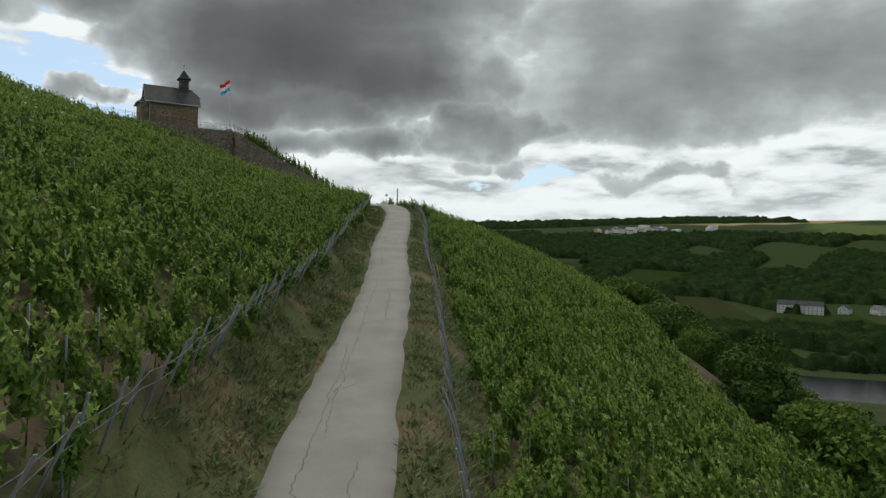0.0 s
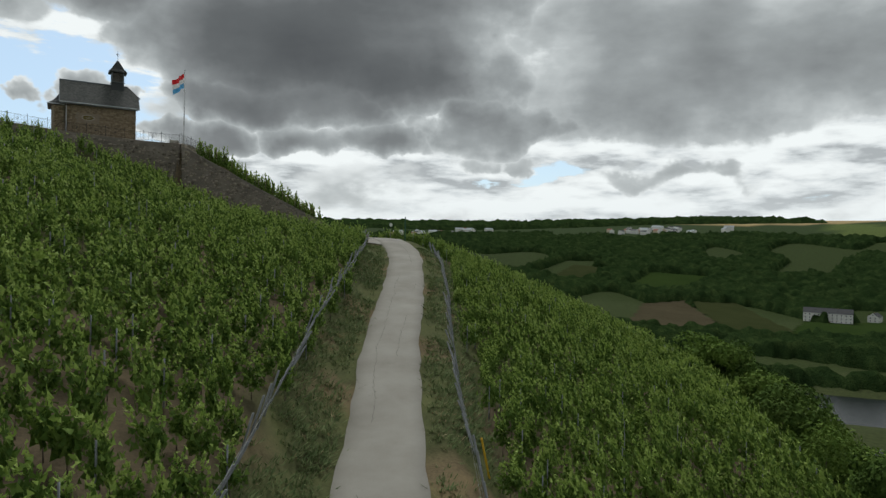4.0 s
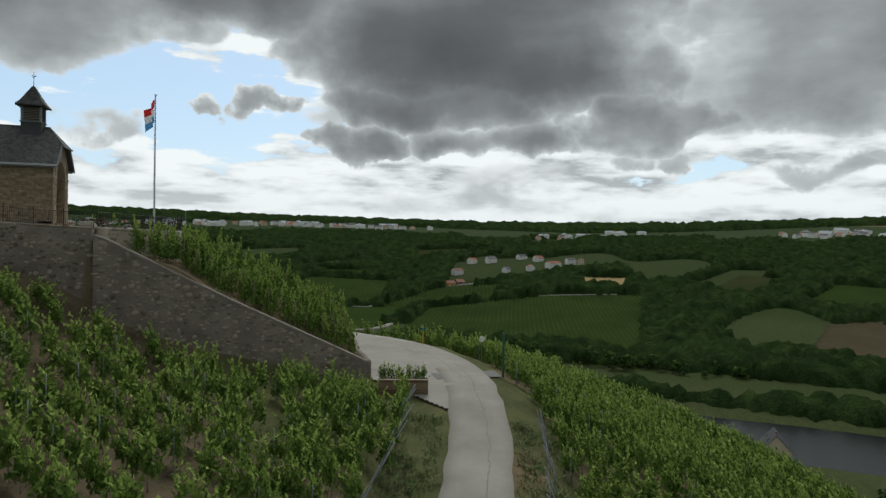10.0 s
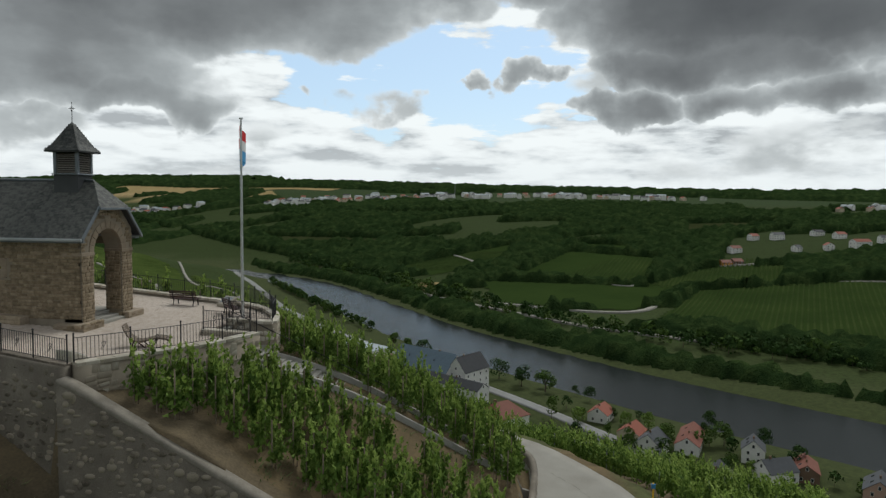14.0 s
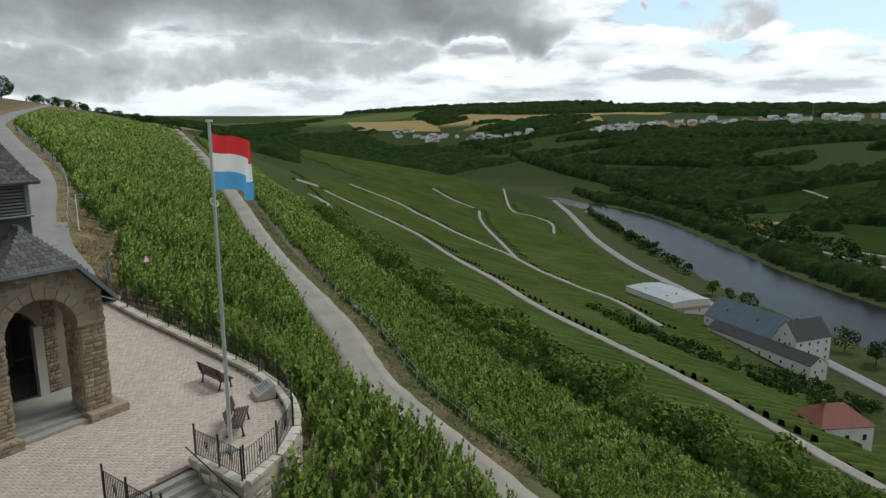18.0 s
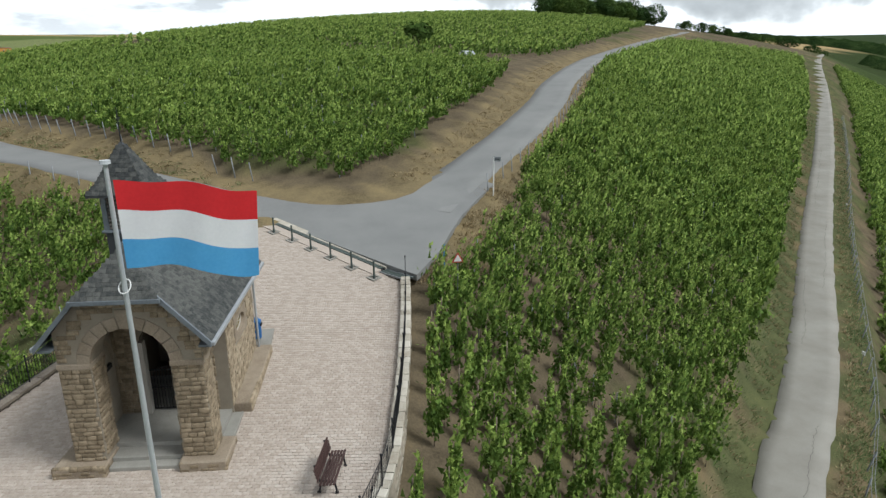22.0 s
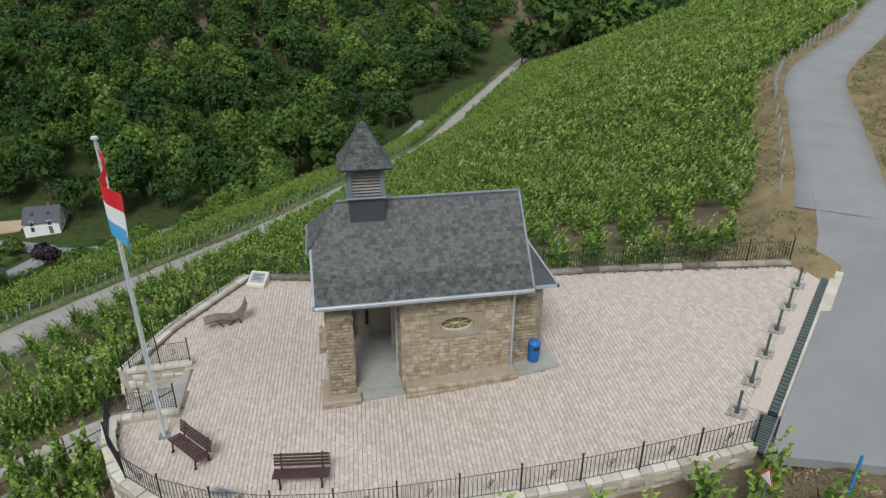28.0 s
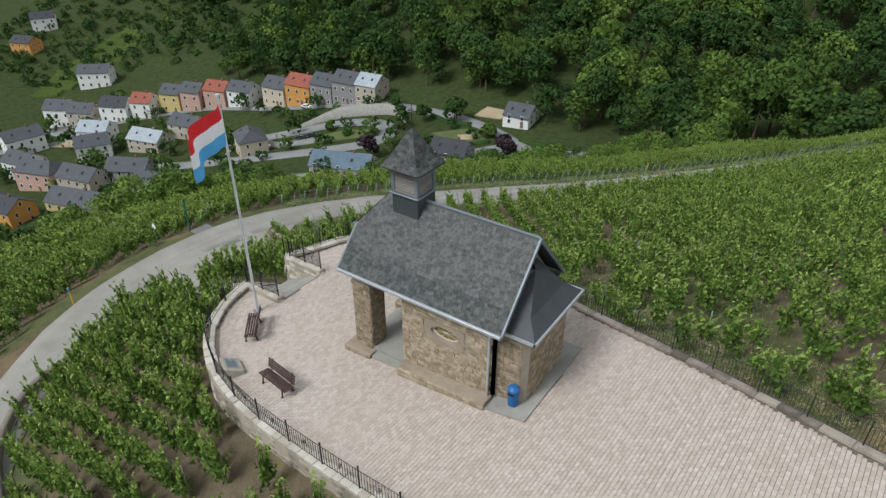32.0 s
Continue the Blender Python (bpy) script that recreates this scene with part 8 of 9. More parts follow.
# the terrace of houses across the side valley
ROW_TURN = 7
for x, y, w, h, wl, rf, lb in ((-190, 158, 11, 7.5, "cream", "slate", "cream rendered terraced house with slate roof"), (-178, 160, 12, 8, "orange", "red", "bright orange terraced house with red tiled roof"),
                               (-166.5, 161.5, 10, 7.8, "grey", "slate", "grey terraced house with slate roof"), (-156, 163, 10.5, 8.2, "grey", "slate", "grey stone terraced house with slate roof"), (-146, 164, 9, 7, "beige", "metal", "pale terraced house with metal roof")):
    house(x, y, w, 10, h, 3.2, ROW_TURN, wl, rf, lb, bays=3)
for x, y, w, h, tn, wl, rf, lb in ((-279, 112, 12, 8, 30, "white", "slate", "white house with slate roof"), (-268, 116, 11, 6.5, 28, "beige", "slate", "beige house with slate roof"), (-257, 125, 12, 7, 28, "white", "dark", "white house with dark roof"),
                                   (-247, 132, 9, 7, 25, "white", "red", "white house with red roof"), (-238, 141, 9, 8, 22, "yellow", "slate", "yellow terraced house with slate roof"), (-229, 145, 9, 8, 20, "pink", "slate", "pink terraced house with slate roof"),
                                   (-219, 150, 10, 7.6, 18, "pink", "red", "rose house with red roof"), (-208, 154, 11, 6.5, 14, "white", "slate", "white house with slate roof and garages"), (-163, 118, 11, 6, -30, "cream", "slate", "small cream house with hipped slate roof"),
                                   (-212, 110, 14, 5, 15, "beige", "metal", "low pale building with metal roof"), (-208, 125, 13, 5.5, 10, "beige", "slate", "pale outbuilding with slate roof"), (-219, 72, 15, 7, 20, "pink", "slate", "long pink house with hipped slate roof"),
                                   (-262, 86, 14, 7, 80, "white", "slate", "white house with slate roof"), (-175, 62, 17, 6, 18, "yellow", "slate", "yellow house with slate gables"), (-190, 88, 14, 5, 30, "grey", "slate", "grey building with slate roof"),
                                   (-160, 80, 15, 5, 30, "grey", "slate", "low grey building with slate roof"), (-199, 76, 14, 6, 15, "beige", "slate", "beige house with slate roof"), (-201, 52, 13, 6, 10, "orange", "dark", "orange house with dark roof"),
                                   (-228, 96, 12, 6, 60, "white", "slate", "white house with slate roof"), (-240, 105, 12, 6.5, 30, "white", "metal", "white house with pale metal roof"), (-236, 74, 12, 6.5, 10, "white", "slate", "white house with slate roof"),
                                   (-312, 148, 15, 7.5, 40, "white", "slate", "large white house with slate roof"), (-390, 154, 13, 6, 20, "orange", "dark", "orange house with dark roof"), (-409, 176, 13, 7, 60, "white", "dark", "white house with dark roof"),
                                   (-83, 165, 9, 3.6, 5, "white", "slate", "small white bungalow with slate roof"), (-87, 130, 11, 4, 12, "grey", "dark", "low building with dark roof"), (-112, 110, 18, 3.2, 22, "beige", "blue", "long low slate-roofed shed")):
    house(x, y, w, 9.5, h, 3.0, tn, wl, rf, lb, bays=max(2, int(w / 3.4)), hip=3.0 if "hip" in lb else 0.0)
# houses along the river road
for x, y, w, d, h, r, tn, wl, rf, lb in ((-54, -188, 14, 10, 5.5, 4.2, 60, "white", "slate", "white gabled house with slate roof"), (-76, -186, 14, 10, 5.5, 4.2, 62, "white", "dark", "white gabled house with dark slate roof"), (-84, -224, 12, 10, 5, 4, 60, "white", "slate", "white house with grey roof"),
                                         (-101, -233, 22, 9, 4, 3, 68, "white", "rust", "long white house with red-brown roof"), (-121, -221, 9, 8, 5.5, 3.6, 70, "white", "slate", "small white gabled house with slate roof"), (-252, -106, 12, 9, 6, 4.2, 40, "white", "dark", "white villa with tall dark roof"), (-259, -27, 16, 11, 5.5, 3.6, 30, "brown", "dark", "brick house with dark slate roof"), (-243, -82, 12, 9, 6, 4, 30, "white", "slate", "white house with slate roof by the river"), (-224, -154, 14, 11, 9, 6, 50, "cream", "dark", "tall cream villa with dark mansard roof"), (-97, -188, 14, 10, 4.5, 3.8, 65, "grey", "dark", "house with dark slate roof"),
                                         (-122, -203, 12, 9, 4.5, 3.6, 20, "white", "slate", "white house with slate roof"), (-134, -207, 13, 8, 4, 2.6, 70, "brown", "rust", "brick shed with rusty roof"), (-70, -262, 11, 9, 4, 3, 65, "white", "red", "white bungalow with orange tiled roof"),
                                         (-79, -238, 10, 9, 4, 3, 60, "cream", "red", "cream house with red roof"), (-25, -146, 12, 9.5, 4.2, 3.2, 40, "white", "rust", "white house with hipped dark red roof"), (-150, -190, 12, 9, 5, 3.6, 60, "pink", "slate", "rose house with slate roof"),
                                         (-170, -150, 12, 9, 6, 3.6, 50, "white", "slate", "white house with slate roof"), (-190, -120, 13, 9, 6, 3.8, 40, "grey", "dark", "grey house with dark roof"), (-205, -95, 13, 9, 6, 3.8, 40, "brown", "dark", "brick villa with dark roof"),
                                         (-225, -60, 13, 9, 6, 3.8, 30, "white", "slate", "white house with slate roof"), (-240, -30, 13, 10, 6, 3.8, 20, "orange", "dark", "orange house with dark roof"), (-250, 5, 13, 10, 6, 3.8, 10, "white", "slate", "white house with slate roof")):
    house(x, y, w, d, h, r, tn, wl, rf, lb, bays=max(2, int(w / 3.4)), storeys=1 if h < 5 else 2, hip=4.0 if "hipped" in lb else 0.0)
# wine cellar buildings by the river
house(62, -350, 40, 24, 7, 0.9, 144, "white", "metal", "long white flat-roofed hall with a pink band", "winery_hall", 1, 6, category="winery")
part("pink_band", boxed(-20.1, 20.1, -12.1, 12.1, 2.2, 4.0), WALLS["pink"], bpy.data.objects["winery_hall"], "pale pink wall band")
house(14, -314, 40, 18, 7.5, 8.5, 144, "white", "blue", "large white winery with steep blue slate roof", "winery", 2, 9, category="winery")
house(-8, -304, 20, 12, 11, 7, 54, "white", "dark", "white winery wing with tall gable and dark roof", "winery_wing", 3, 4, category="winery")
house(6, -294, 56, 9, 4.5, 3.0, 144, "white", "dark", "long low white shed with dark grey roof", "shed", 1, 10, category="shed")
# hamlet across the river
for x, y, w, h, tn, wl, rf in ((-369, -905, 12, 6, 20, "white", "red"), (-398, -898, 16, 7, 10, "white", "slate"), (-458, -916, 16, 5, 20, "white", "dark"), (-470, -880, 14, 6, 15, "white", "red"), (-458, -805, 26, 8, 25, "white", "red"), (-500, -830, 14, 7, 0, "white", "slate"),
                               (-515, -826, 14, 7, 60, "cream", "red"), (-319, -829, 15, 6, 20, "white", "rust"), (-422, -806, 12, 6, 80, "white", "red"), (-286, -762, 13, 4, 15, "orange", "rust"), (-300, -765, 12, 4, 15, "brown", "rust"), (-387, -812, 8, 5, 20, "white", "slate")):
    house(x, y, w, 10, h, 3, tn, wl, rf, "%s house with %s roof across the river" % (wl, rf), bays=max(2, int(w / 4)))
house(-678, -292, 44, 13, 10, 4.5, 118, "white", "dark", "long white house with dark roof across the river", "manor", 3, 11)
house(-725, -270, 14, 10, 6, 3.5, 10, "white", "dark", "white house with dark roof across the river")
house(-745, -245, 16, 10, 6, 3.5, 60, "white", "slate", "white house with slate roof across the river")
# white institute buildings and far villages: simple far houses
FAR_SET = [house(0, 0, w, 10, h, 3, 0, wl, rf, "%s far village house with %s roof" % (wl, rf), "village_house", detail=False, z=-400) for w, h, wl, rf in ((14, 7, "white", "slate"), (18, 8, "white", "dark"), (12, 6, "cream", "red"), (22, 9, "white", "metal"))]


def far_village(line, n, spread_m, seed, group):
    rnd = random.Random(seed)
    for k in range(n):
        f = rnd.random() * (len(line) - 1)
        a, b = line[int(f)], line[int(f) + 1]
        x, y = a[0] + (b[0] - a[0]) * (f % 1) + rnd.gauss(0, spread_m), a[1] + (b[1] - a[1]) * (f % 1) + rnd.gauss(0, spread_m)
        o = copy_thing(rnd.choice(FAR_SET), pose(x, y, gz(x, y), 0, 0, rnd.uniform(0, 180)))
        o["group"] = group


far_village([(500, -1545), (440, -1572), (214, -1607), (104, -1700), (-72, -1725), (-250, -1660), (-442, -1567)], 150, 34, 1, "houses of the ridge village")
far_village([(-1200, -1020), (-1267, -1078), (-1290, -920)], 34, 45, 2, "houses of the western village")
far_village([(-690, -1245), (-800, -1300), (-950, -1380)], 20, 30, 3, "houses on the far plateau")
far_village([(1277, -1714), (1000, -1579), (822, -1498), (758, -1536)], 48, 22, 4, "houses up the valley")
for ob_ in FAR_SET:
    for o_ in [*ob_.children_recursive, ob_]:
        bpy.data.objects.remove(o_)
for x, y, w, h, st in ((598, 394, 60, 13, 4), (545, 436, 34, 8, 2), (572, 416, 38, 7, 2)):
    house(x, y, w, 16, h, 0.7, 128, "white", "metal", "long white flat-roofed school building beyond the vineyards", "school", st, 12, z=gz(x, y) + 2.0, category="school")
house(640, 360, 26, 14, 11, 0.6, 128, "orange", "rust", "red-clad flat-roofed building beyond the vineyards", "school_block", 3, 6, category="school")
# mast on the ridge
mast = thing("mast", (104, -1733, gz(104, -1733)), "thin tall radio mast on the ridge", "mast")
part("mast_shaft", tube(bmesh.new(), (0, 0, -2), (0, 0, 34), 0.9, 0.4, 6), M_STAKE, mast)

# ---- roads in the valley ----
HAIRPIN = [(-215, 92), (-190, 98), (-161, 110), (-147, 116), (-133, 123), (-123, 130), (-119, 137), (-123, 145), (-132, 148), (-146, 144), (-158, 136), (-172, 128), (-195, 118)]
for nm, ln, hf in (("village_street", HAIRPIN, 3.0), ("village_lane", [(-130, 160), (-116, 161), (-94, 158), (-80, 152), (-70, 146), (-59, 147), (-42, 151), (-31, 156), (0, 172), (30, 195)], 2.3), ("junction_arm", [(-125, 98), (-104, 112), (-92, 126), (-84, 137), (-76, 148)], 2.8),
                   ("parking_lane", [(-168, 127), (-160, 124), (-150, 127), (-143, 131)], 2.6), ("row_street", [(-278, 103), (-258, 117), (-244, 131), (-221, 146), (-179, 155), (-143, 161), (-116, 161)], 2.4),
                   ("side_street", [(-280, 70), (-255, 100), (-278, 103)], 2.4), ("river_road", [(430, -905), (291, -727), (224, -624), (165, -527), (112, -451), (69, -405), (-30, -290), (-90, -215), (-150, -160), (-215, -100), (-260, -40), (-290, 60)], 3.4)):
    tagged(ribbon(nm, drape(ln, 4), hf, M_ASPHALT, 0.4, 0.1, 7, thick=1.4), "grey asphalt road in the valley", "road", kind="structure")


def slab(name, poly, mat, label, category, lift=0.5, kind="structure"):
    """A thin sheet of ground laid over the land, kerb-high at its rim."""
    p = np.array(poly, float)
    bm = bmesh.new()
    z = [gz(*q) + lift for q in poly]
    prism(bm, [tuple(q) for q in poly], [v - 1.2 for v in z], z)
    return tagged(part(name, bm, mat), label, category, kind=kind)


M_LAWN = material("mown_lawn", [(0.06, 0.085, 0.025), (0.09, 0.115, 0.036), (0.13, 0.14, 0.055)], 0.15, 2.5, 0.95, 0.3)
M_SAND = material("play_sand", [(0.3, 0.23, 0.14), (0.42, 0.34, 0.22)], 0.3, 4, 0.95, 0.2)
slab("traffic_island", [(-145, 133), (-138, 139), (-129, 141.5), (-125, 139), (-126, 135.5), (-135, 130), (-142, 128)], M_LAWN, "grassy traffic island with clipped bushes", "traffic island", 0.62)
slab("playground", [(-106, 146), (-96, 154), (-85, 148), (-92, 140)], M_LAWN, "small lawn with a sandy playground", "playground", 0.4)
slab("sand_pit", [(-97, 148), (-93, 150), (-90, 147), (-94, 145)], M_SAND, "sandy play area on the lawn", "sand pit", 0.5)
slab("garden", [(-100, 163), (-90, 164), (-89, 170), (-99, 170)], M_SAND, "bare vegetable garden beside the bungalow", "garden", 0.35)
slab("parking", [(-258, 92), (-240, 100), (-246, 114), (-262, 104)], M_SAND, "gravelled yard behind the houses", "yard", 0.3)
for k in range(6):
    q = Vector((-84.5, 134.5, 0)) + Vector((0.86, 0.5, 0)) * (k * 0.95 - 2.4)
    bm = boxed(-0.26, 0.26, -1.5, 1.5, 0, 0.03, m=pose(q.x, q.y, gz(q.x, q.y) + 0.46, 0, 0, 60 - 30))
    tagged(part("crossing_stripe", bm, M_WHITE), "white zebra crossing stripe on asphalt", "road marking", "stripes of the zebra crossing")
# curved retaining wall over the hairpin
rl = outer_line(smooth([(-160, 139), (-150, 147.5), (-138, 152.5), (-128, 154.5), (-119, 150)], 3))
rt = np.interp(np.arange(len(rl)), [0, len(rl) * 0.3, len(rl) * 0.7, len(rl) - 1], [1.2, 4.2, 4.2, 1.5])
rz = sheet_z(rl[:, 0], rl[:, 1])
wall_strip("wall_hairpin", rl, rz + rt, rz - 1, 0.5, M_CEMENT, "curved pale concrete retaining wall above the hairpin", -1)
for line, h in (([(-114, 158), (-104, 155), (-97, 157)], 1.2), ([(-84, 147), (-92, 139), (-100, 141)], 1.3), ([(-76, 152), (-60, 150), (-42, 154), (-30, 159)], 0.9)):
    q = spread(line, 2.0)
    zq = sheet_z(q[:, 0], q[:, 1])
    wall_strip("hedge_row", q, zq + h, zq - 0.5, 0.9, M_TREE, "clipped green hedge along the lane", 1)
hedge_rows("village_vineyard", [(-329, 118), (-349, 148), (-362, 181), (-365, 204), (-340, 195), (-327, 177), (-322, 150), (-316, 128)], 40, 2.6, "small vineyard behind the village houses", M_VINEROW, 1.5, 4)
hedge_rows("village_vineyard", [(-140, -60), (-120, -110), (-90, -150), (-70, -130), (-85, -85), (-110, -40)], 60, 2.6, "vineyard at the foot of the slope", M_VINEROW, 1.5, 4)


# ---- cars ----
def car(place, turn, mat, label):
    c = thing("car", place, label, "car", turn=turn)
    bm = bmesh.new()
    prof = [(-2.1, 0.35), (-2.15, 0.75), (-1.9, 0.95), (-1.3, 1.0), (-0.9, 1.42), (0.6, 1.46), (1.3, 1.0), (2.0, 0.88), (2.15, 0.6), (2.1, 0.32)]
    a, b = [bm.verts.new((x, -0.85, z)) for x, z in prof], [bm.verts.new((x, 0.85, z)) for x, z in prof]
    bm.faces.new(a[::-1]), bm.faces.new(b)
    for k in range(len(prof)):
        j = (k + 1) % len(prof)
        bm.faces.new((a[k], a[j], b[j], b[k]))
    part("body", bm, mat, c, bevel=0.05)
    for x in (-1.3, 1.3):
        for y in (-0.82, 0.82):
            w = part("wheel", tube(bmesh.new(), (x, y - 0.1, 0.32), (x, y + 0.1, 0.32), 0.32, sides=14), M_DARK, c)
            part("rim", tube(bmesh.new(), (x, y - 0.11, 0.32), (x, y + 0.11, 0.32), 0.18, sides=10), M_ZINC, w)
    for y in (-0.86, 0.86):
        part("side_window", boxed(-1.0, 0.7, min(y, y * 0.98), max(y, y * 0.985) + 0.004, 1.02, 1.36), M_GLASS, c)
    part("windscreen", boxed(-0.03, 0.03, -0.74, 0.74, -0.26, 0.26, m=pose(0.98, 0, 1.22, 0, -57, 0)), M_GLASS, c)
    return c


PAINTS = [material(n_, [c_, tuple(min(1, v * 1.2) for v in c_)], 1, 10, 0.3, 0, spec=0.6) for n_, c_ in (("silver_paint", (0.4, 0.42, 0.44)), ("car_white", (0.65, 0.65, 0.65)), ("car_black", (0.02, 0.02, 0.025)), ("car_blue", (0.05, 0.1, 0.2)))]
car((97, -21.5, gz(97, -21.5)), 15, PAINTS[0], "silver estate car parked between the vines")
for x, y, tn, p_, lb in ((-148, 132.5, 30, 2, "black parked car"), (-150.5, 130, 30, 2, "dark parked car"), (-160, 121, 35, 1, "white parked car"), (-163, 119.5, 35, 1, "white parked car"), (-207, 93, 30, 3, "blue parked car"), (-172, 154, 8, 1, "white parked van"), (-185, 151, 8, 2, "black parked car")):
    car((x, y, gz(x, y) + 0.45), tn, PAINTS[p_], lb + " on the village street")

# ---- fields and woods of the far landscape ----
def field(name, poly, colour, label, lift=0.8, rows=None, step=5):
    """A field that follows the ground."""
    p = np.array(poly, float)
    a, b = np.meshgrid(np.arange(p[:, 0].min(), p[:, 0].max() + step, step), np.arange(p[:, 1].min(), p[:, 1].max() + step, step), indexing="ij")
    ok = inside(a + step / 2, b + step / 2, poly)
    z = sheet_z(a.ravel(), b.ravel()).reshape(a.shape) + lift
    idx = np.arange(a.size).reshape(a.shape)
    i, j = np.where(ok[:-1, :-1])
    faces = np.column_stack([idx[i, j], idx[i + 1, j], idx[i + 1, j + 1], idx[i, j + 1]])
    return tagged(from_arrays(name, np.column_stack([a.ravel(), b.ravel(), z.ravel()]), faces, colour), label, "field", kind="structure")


M_CROP = material("green_crop", [(0.024, 0.042, 0.012), (0.036, 0.057, 0.016)], 0.02, 0.6, 1.0, 0.2, spec=0.0)
M_FALLOW = material("brown_field", [(0.05, 0.044, 0.027), (0.085, 0.072, 0.045)], 0.02, 0.5, 1.0, 0.2, spec=0.0)
M_STRAW = material("straw_field", [(0.25, 0.19, 0.09), (0.34, 0.26, 0.13)], 0.02, 0.5, 1.0, 0.2, spec=0.0)
M_MEADOW = material("dry_meadow", [(0.03, 0.039, 0.015), (0.048, 0.054, 0.023)], 0.03, 0.5, 1.0, 0.2, spec=0.0)
FIELDS = [("crop_field", [(0, -722), (-100, -700), (-212, -670), (-143, -560), (-24, -599)], M_CROP, "dark green field on the far bank"), ("crop_field", [(-43, -754), (-117, -876), (-225, -819), (-174, -693), (-114, -710)], M_CROP, "green field on the far bank slope"),
          ("vineyard_field", [(-145, -502), (-225, -655), (-384, -653), (-474, -607), (-308, -367), (-245, -434)], M_CROP, "wide green vineyard across the river"), ("fallow_field", [(-430, -330), (-560, -430), (-640, -440), (-480, -250)], M_FALLOW, "brown fallow field across the river"),
          ("meadow", [(-480, -250), (-640, -435), (-700, -410), (-560, -250)], M_MEADOW, "dry meadow across the river"), ("meadow", [(-520, -240), (-650, -300), (-720, -260), (-620, -160)], M_CROP, "green meadow across the river"),
          ("straw_field", [(60, -655), (20, -700), (60, -720), (95, -690)], M_STRAW, "small straw-coloured field"), ("meadow", [(-463, -735), (-525, -706), (-478, -656), (-440, -677)], M_STRAW, "dry meadow below the hamlet"),
          ("crop_field", [(-134, -925), (-221, -895), (-186, -859), (-124, -887)], M_CROP, "small green field among hedges"), ("vineyard_field", [(-174, -683), (-263, -753), (-349, -742), (-308, -665), (-216, -668)], M_CROP, "green vineyard below the hamlet"),
          ("meadow", [(420, -1152), (178, -1045), (179, -1007), (344, -1063)], M_MEADOW, "pale meadow on the far hillside"), ("crop_field", [(127, -827), (-38, -922), (-32, -844), (60, -765)], M_CROP, "green field on the far hillside"),
          ("straw_field", [(1445, -2010), (866, -2198), (449, -1981), (468, -1800), (1055, -1860)], M_STRAW, "wide straw-coloured field on the plateau"), ("meadow", [(-300, -980), (-420, -1010), (-480, -1080), (-330, -1080)], M_MEADOW, "meadow among the far woods"),
          ("crop_field", [(-620, -520), (-760, -600), (-820, -540), (-680, -470)], M_CROP, "green field among the far woods"), ("meadow", [(-560, -600), (-680, -680), (-720, -640), (-600, -570)], M_MEADOW, "meadow above the far village")]
for nm, pl, mt, lb in FIELDS:
    field(nm, pl, mt, lb)
hedge_rows("vineyard_rows_far", FIELDS[9][1], 66, 4.2, "rows of vines below the hamlet", M_VINEROW_DARK, 1.6, 9)
hedge_rows("vineyard_rows_far", FIELDS[2][1], 66, 4.4, "rows of vines across the river", M_VINEROW_DARK, 1.6, 9)
for ln in ([(-20, -592), (-140, -552), (-215, -662), (-330, -662), (-470, -615)], [(10, -730), (-115, -706), (-172, -688), (-225, -825)], [(-260, -760), (-350, -748), (-440, -680)], [(60, -640), (-20, -560), (-110, -470), (-230, -400)], [(180, -1000), (60, -900), (0, -800), (30, -735)]):
    tagged(ribbon("track", drape(ln, 10), 2.6, M_CONCRETE_ROAD, 1.4, 0.4, 6, thick=2.0), "pale farm track between far fields", "track", kind="structure")
CLEARINGS = [f[1] for f in FIELDS] + [[(-350, -930), (-480, -940), (-540, -820), (-450, -780), (-270, -740)], [(520, -1500), (450, -1640), (104, -1800), (-460, -1650), (-460, -1540), (-70, -1690), (214, -1570)], [(60, -1250), (250, -1290), (300, -1330), (40, -1300)], [(-650, -240), (-780, -330), (-820, -250), (-700, -180)],
                                      [(-20, -960), (130, -1000), (160, -1050), (-10, -1010)], [(-560, -640), (-700, -720), (-760, -700), (-600, -600)], [(-900, -500), (-1050, -560), (-1100, -500), (-950, -440)]]
canopy("far_wood", [(560, -1190), (320, -985), (150, -800), (60, -680), (-110, -480), (-300, -330), (-450, -190), (-500, 100), (-620, 320), (-1150, 300), (-1350, -300), (-1300, -800), (-1050, -1150), (-560, -1350), (0, -1480), (460, -1480), (900, -1480)], "dark green woods on the far hills", 11, CLEARINGS, patchy=-1.05)
canopy("ridge_wood", [(1500, -2100), (500, -1900), (-100, -1950), (-900, -1500), (-1500, -1250), (-1750, -900), (-1900, -1300), (-1000, -1900), (0, -2300), (1500, -2500)], "dark woods along the skyline", 12, [[(1000, -2060), (200, -1960), (200, -2150), (1000, -2300)]], 15.0, 22.0, 14.0)
canopy("up_valley_wood", [(620, -1150), (900, -1330), (1500, -1750), (1800, -1600), (1400, -1200), (900, -900), (700, -950)], "woods up the river valley", 13, (), 10.0, 14.0, 8.0)
wood("bank_trees", TREE_MID, [(300, -930), (120, -720), (50, -610), (-60, -500), (-130, -425), (-230, -370), (-330, -280), (-345, -300), (-240, -395), (-140, -455), (-40, -560), (30, -650), (100, -760), (280, -960)], 11, "riverside trees on the far bank", 14, size=(0.5, 1.0))
wood("bank_trees", TREE_MID, [(255, -720), (150, -560), (75, -452), (60, -460), (135, -575), (240, -735)], 5.5, "round green trees along the river road", 15, size=(0.45, 0.75))
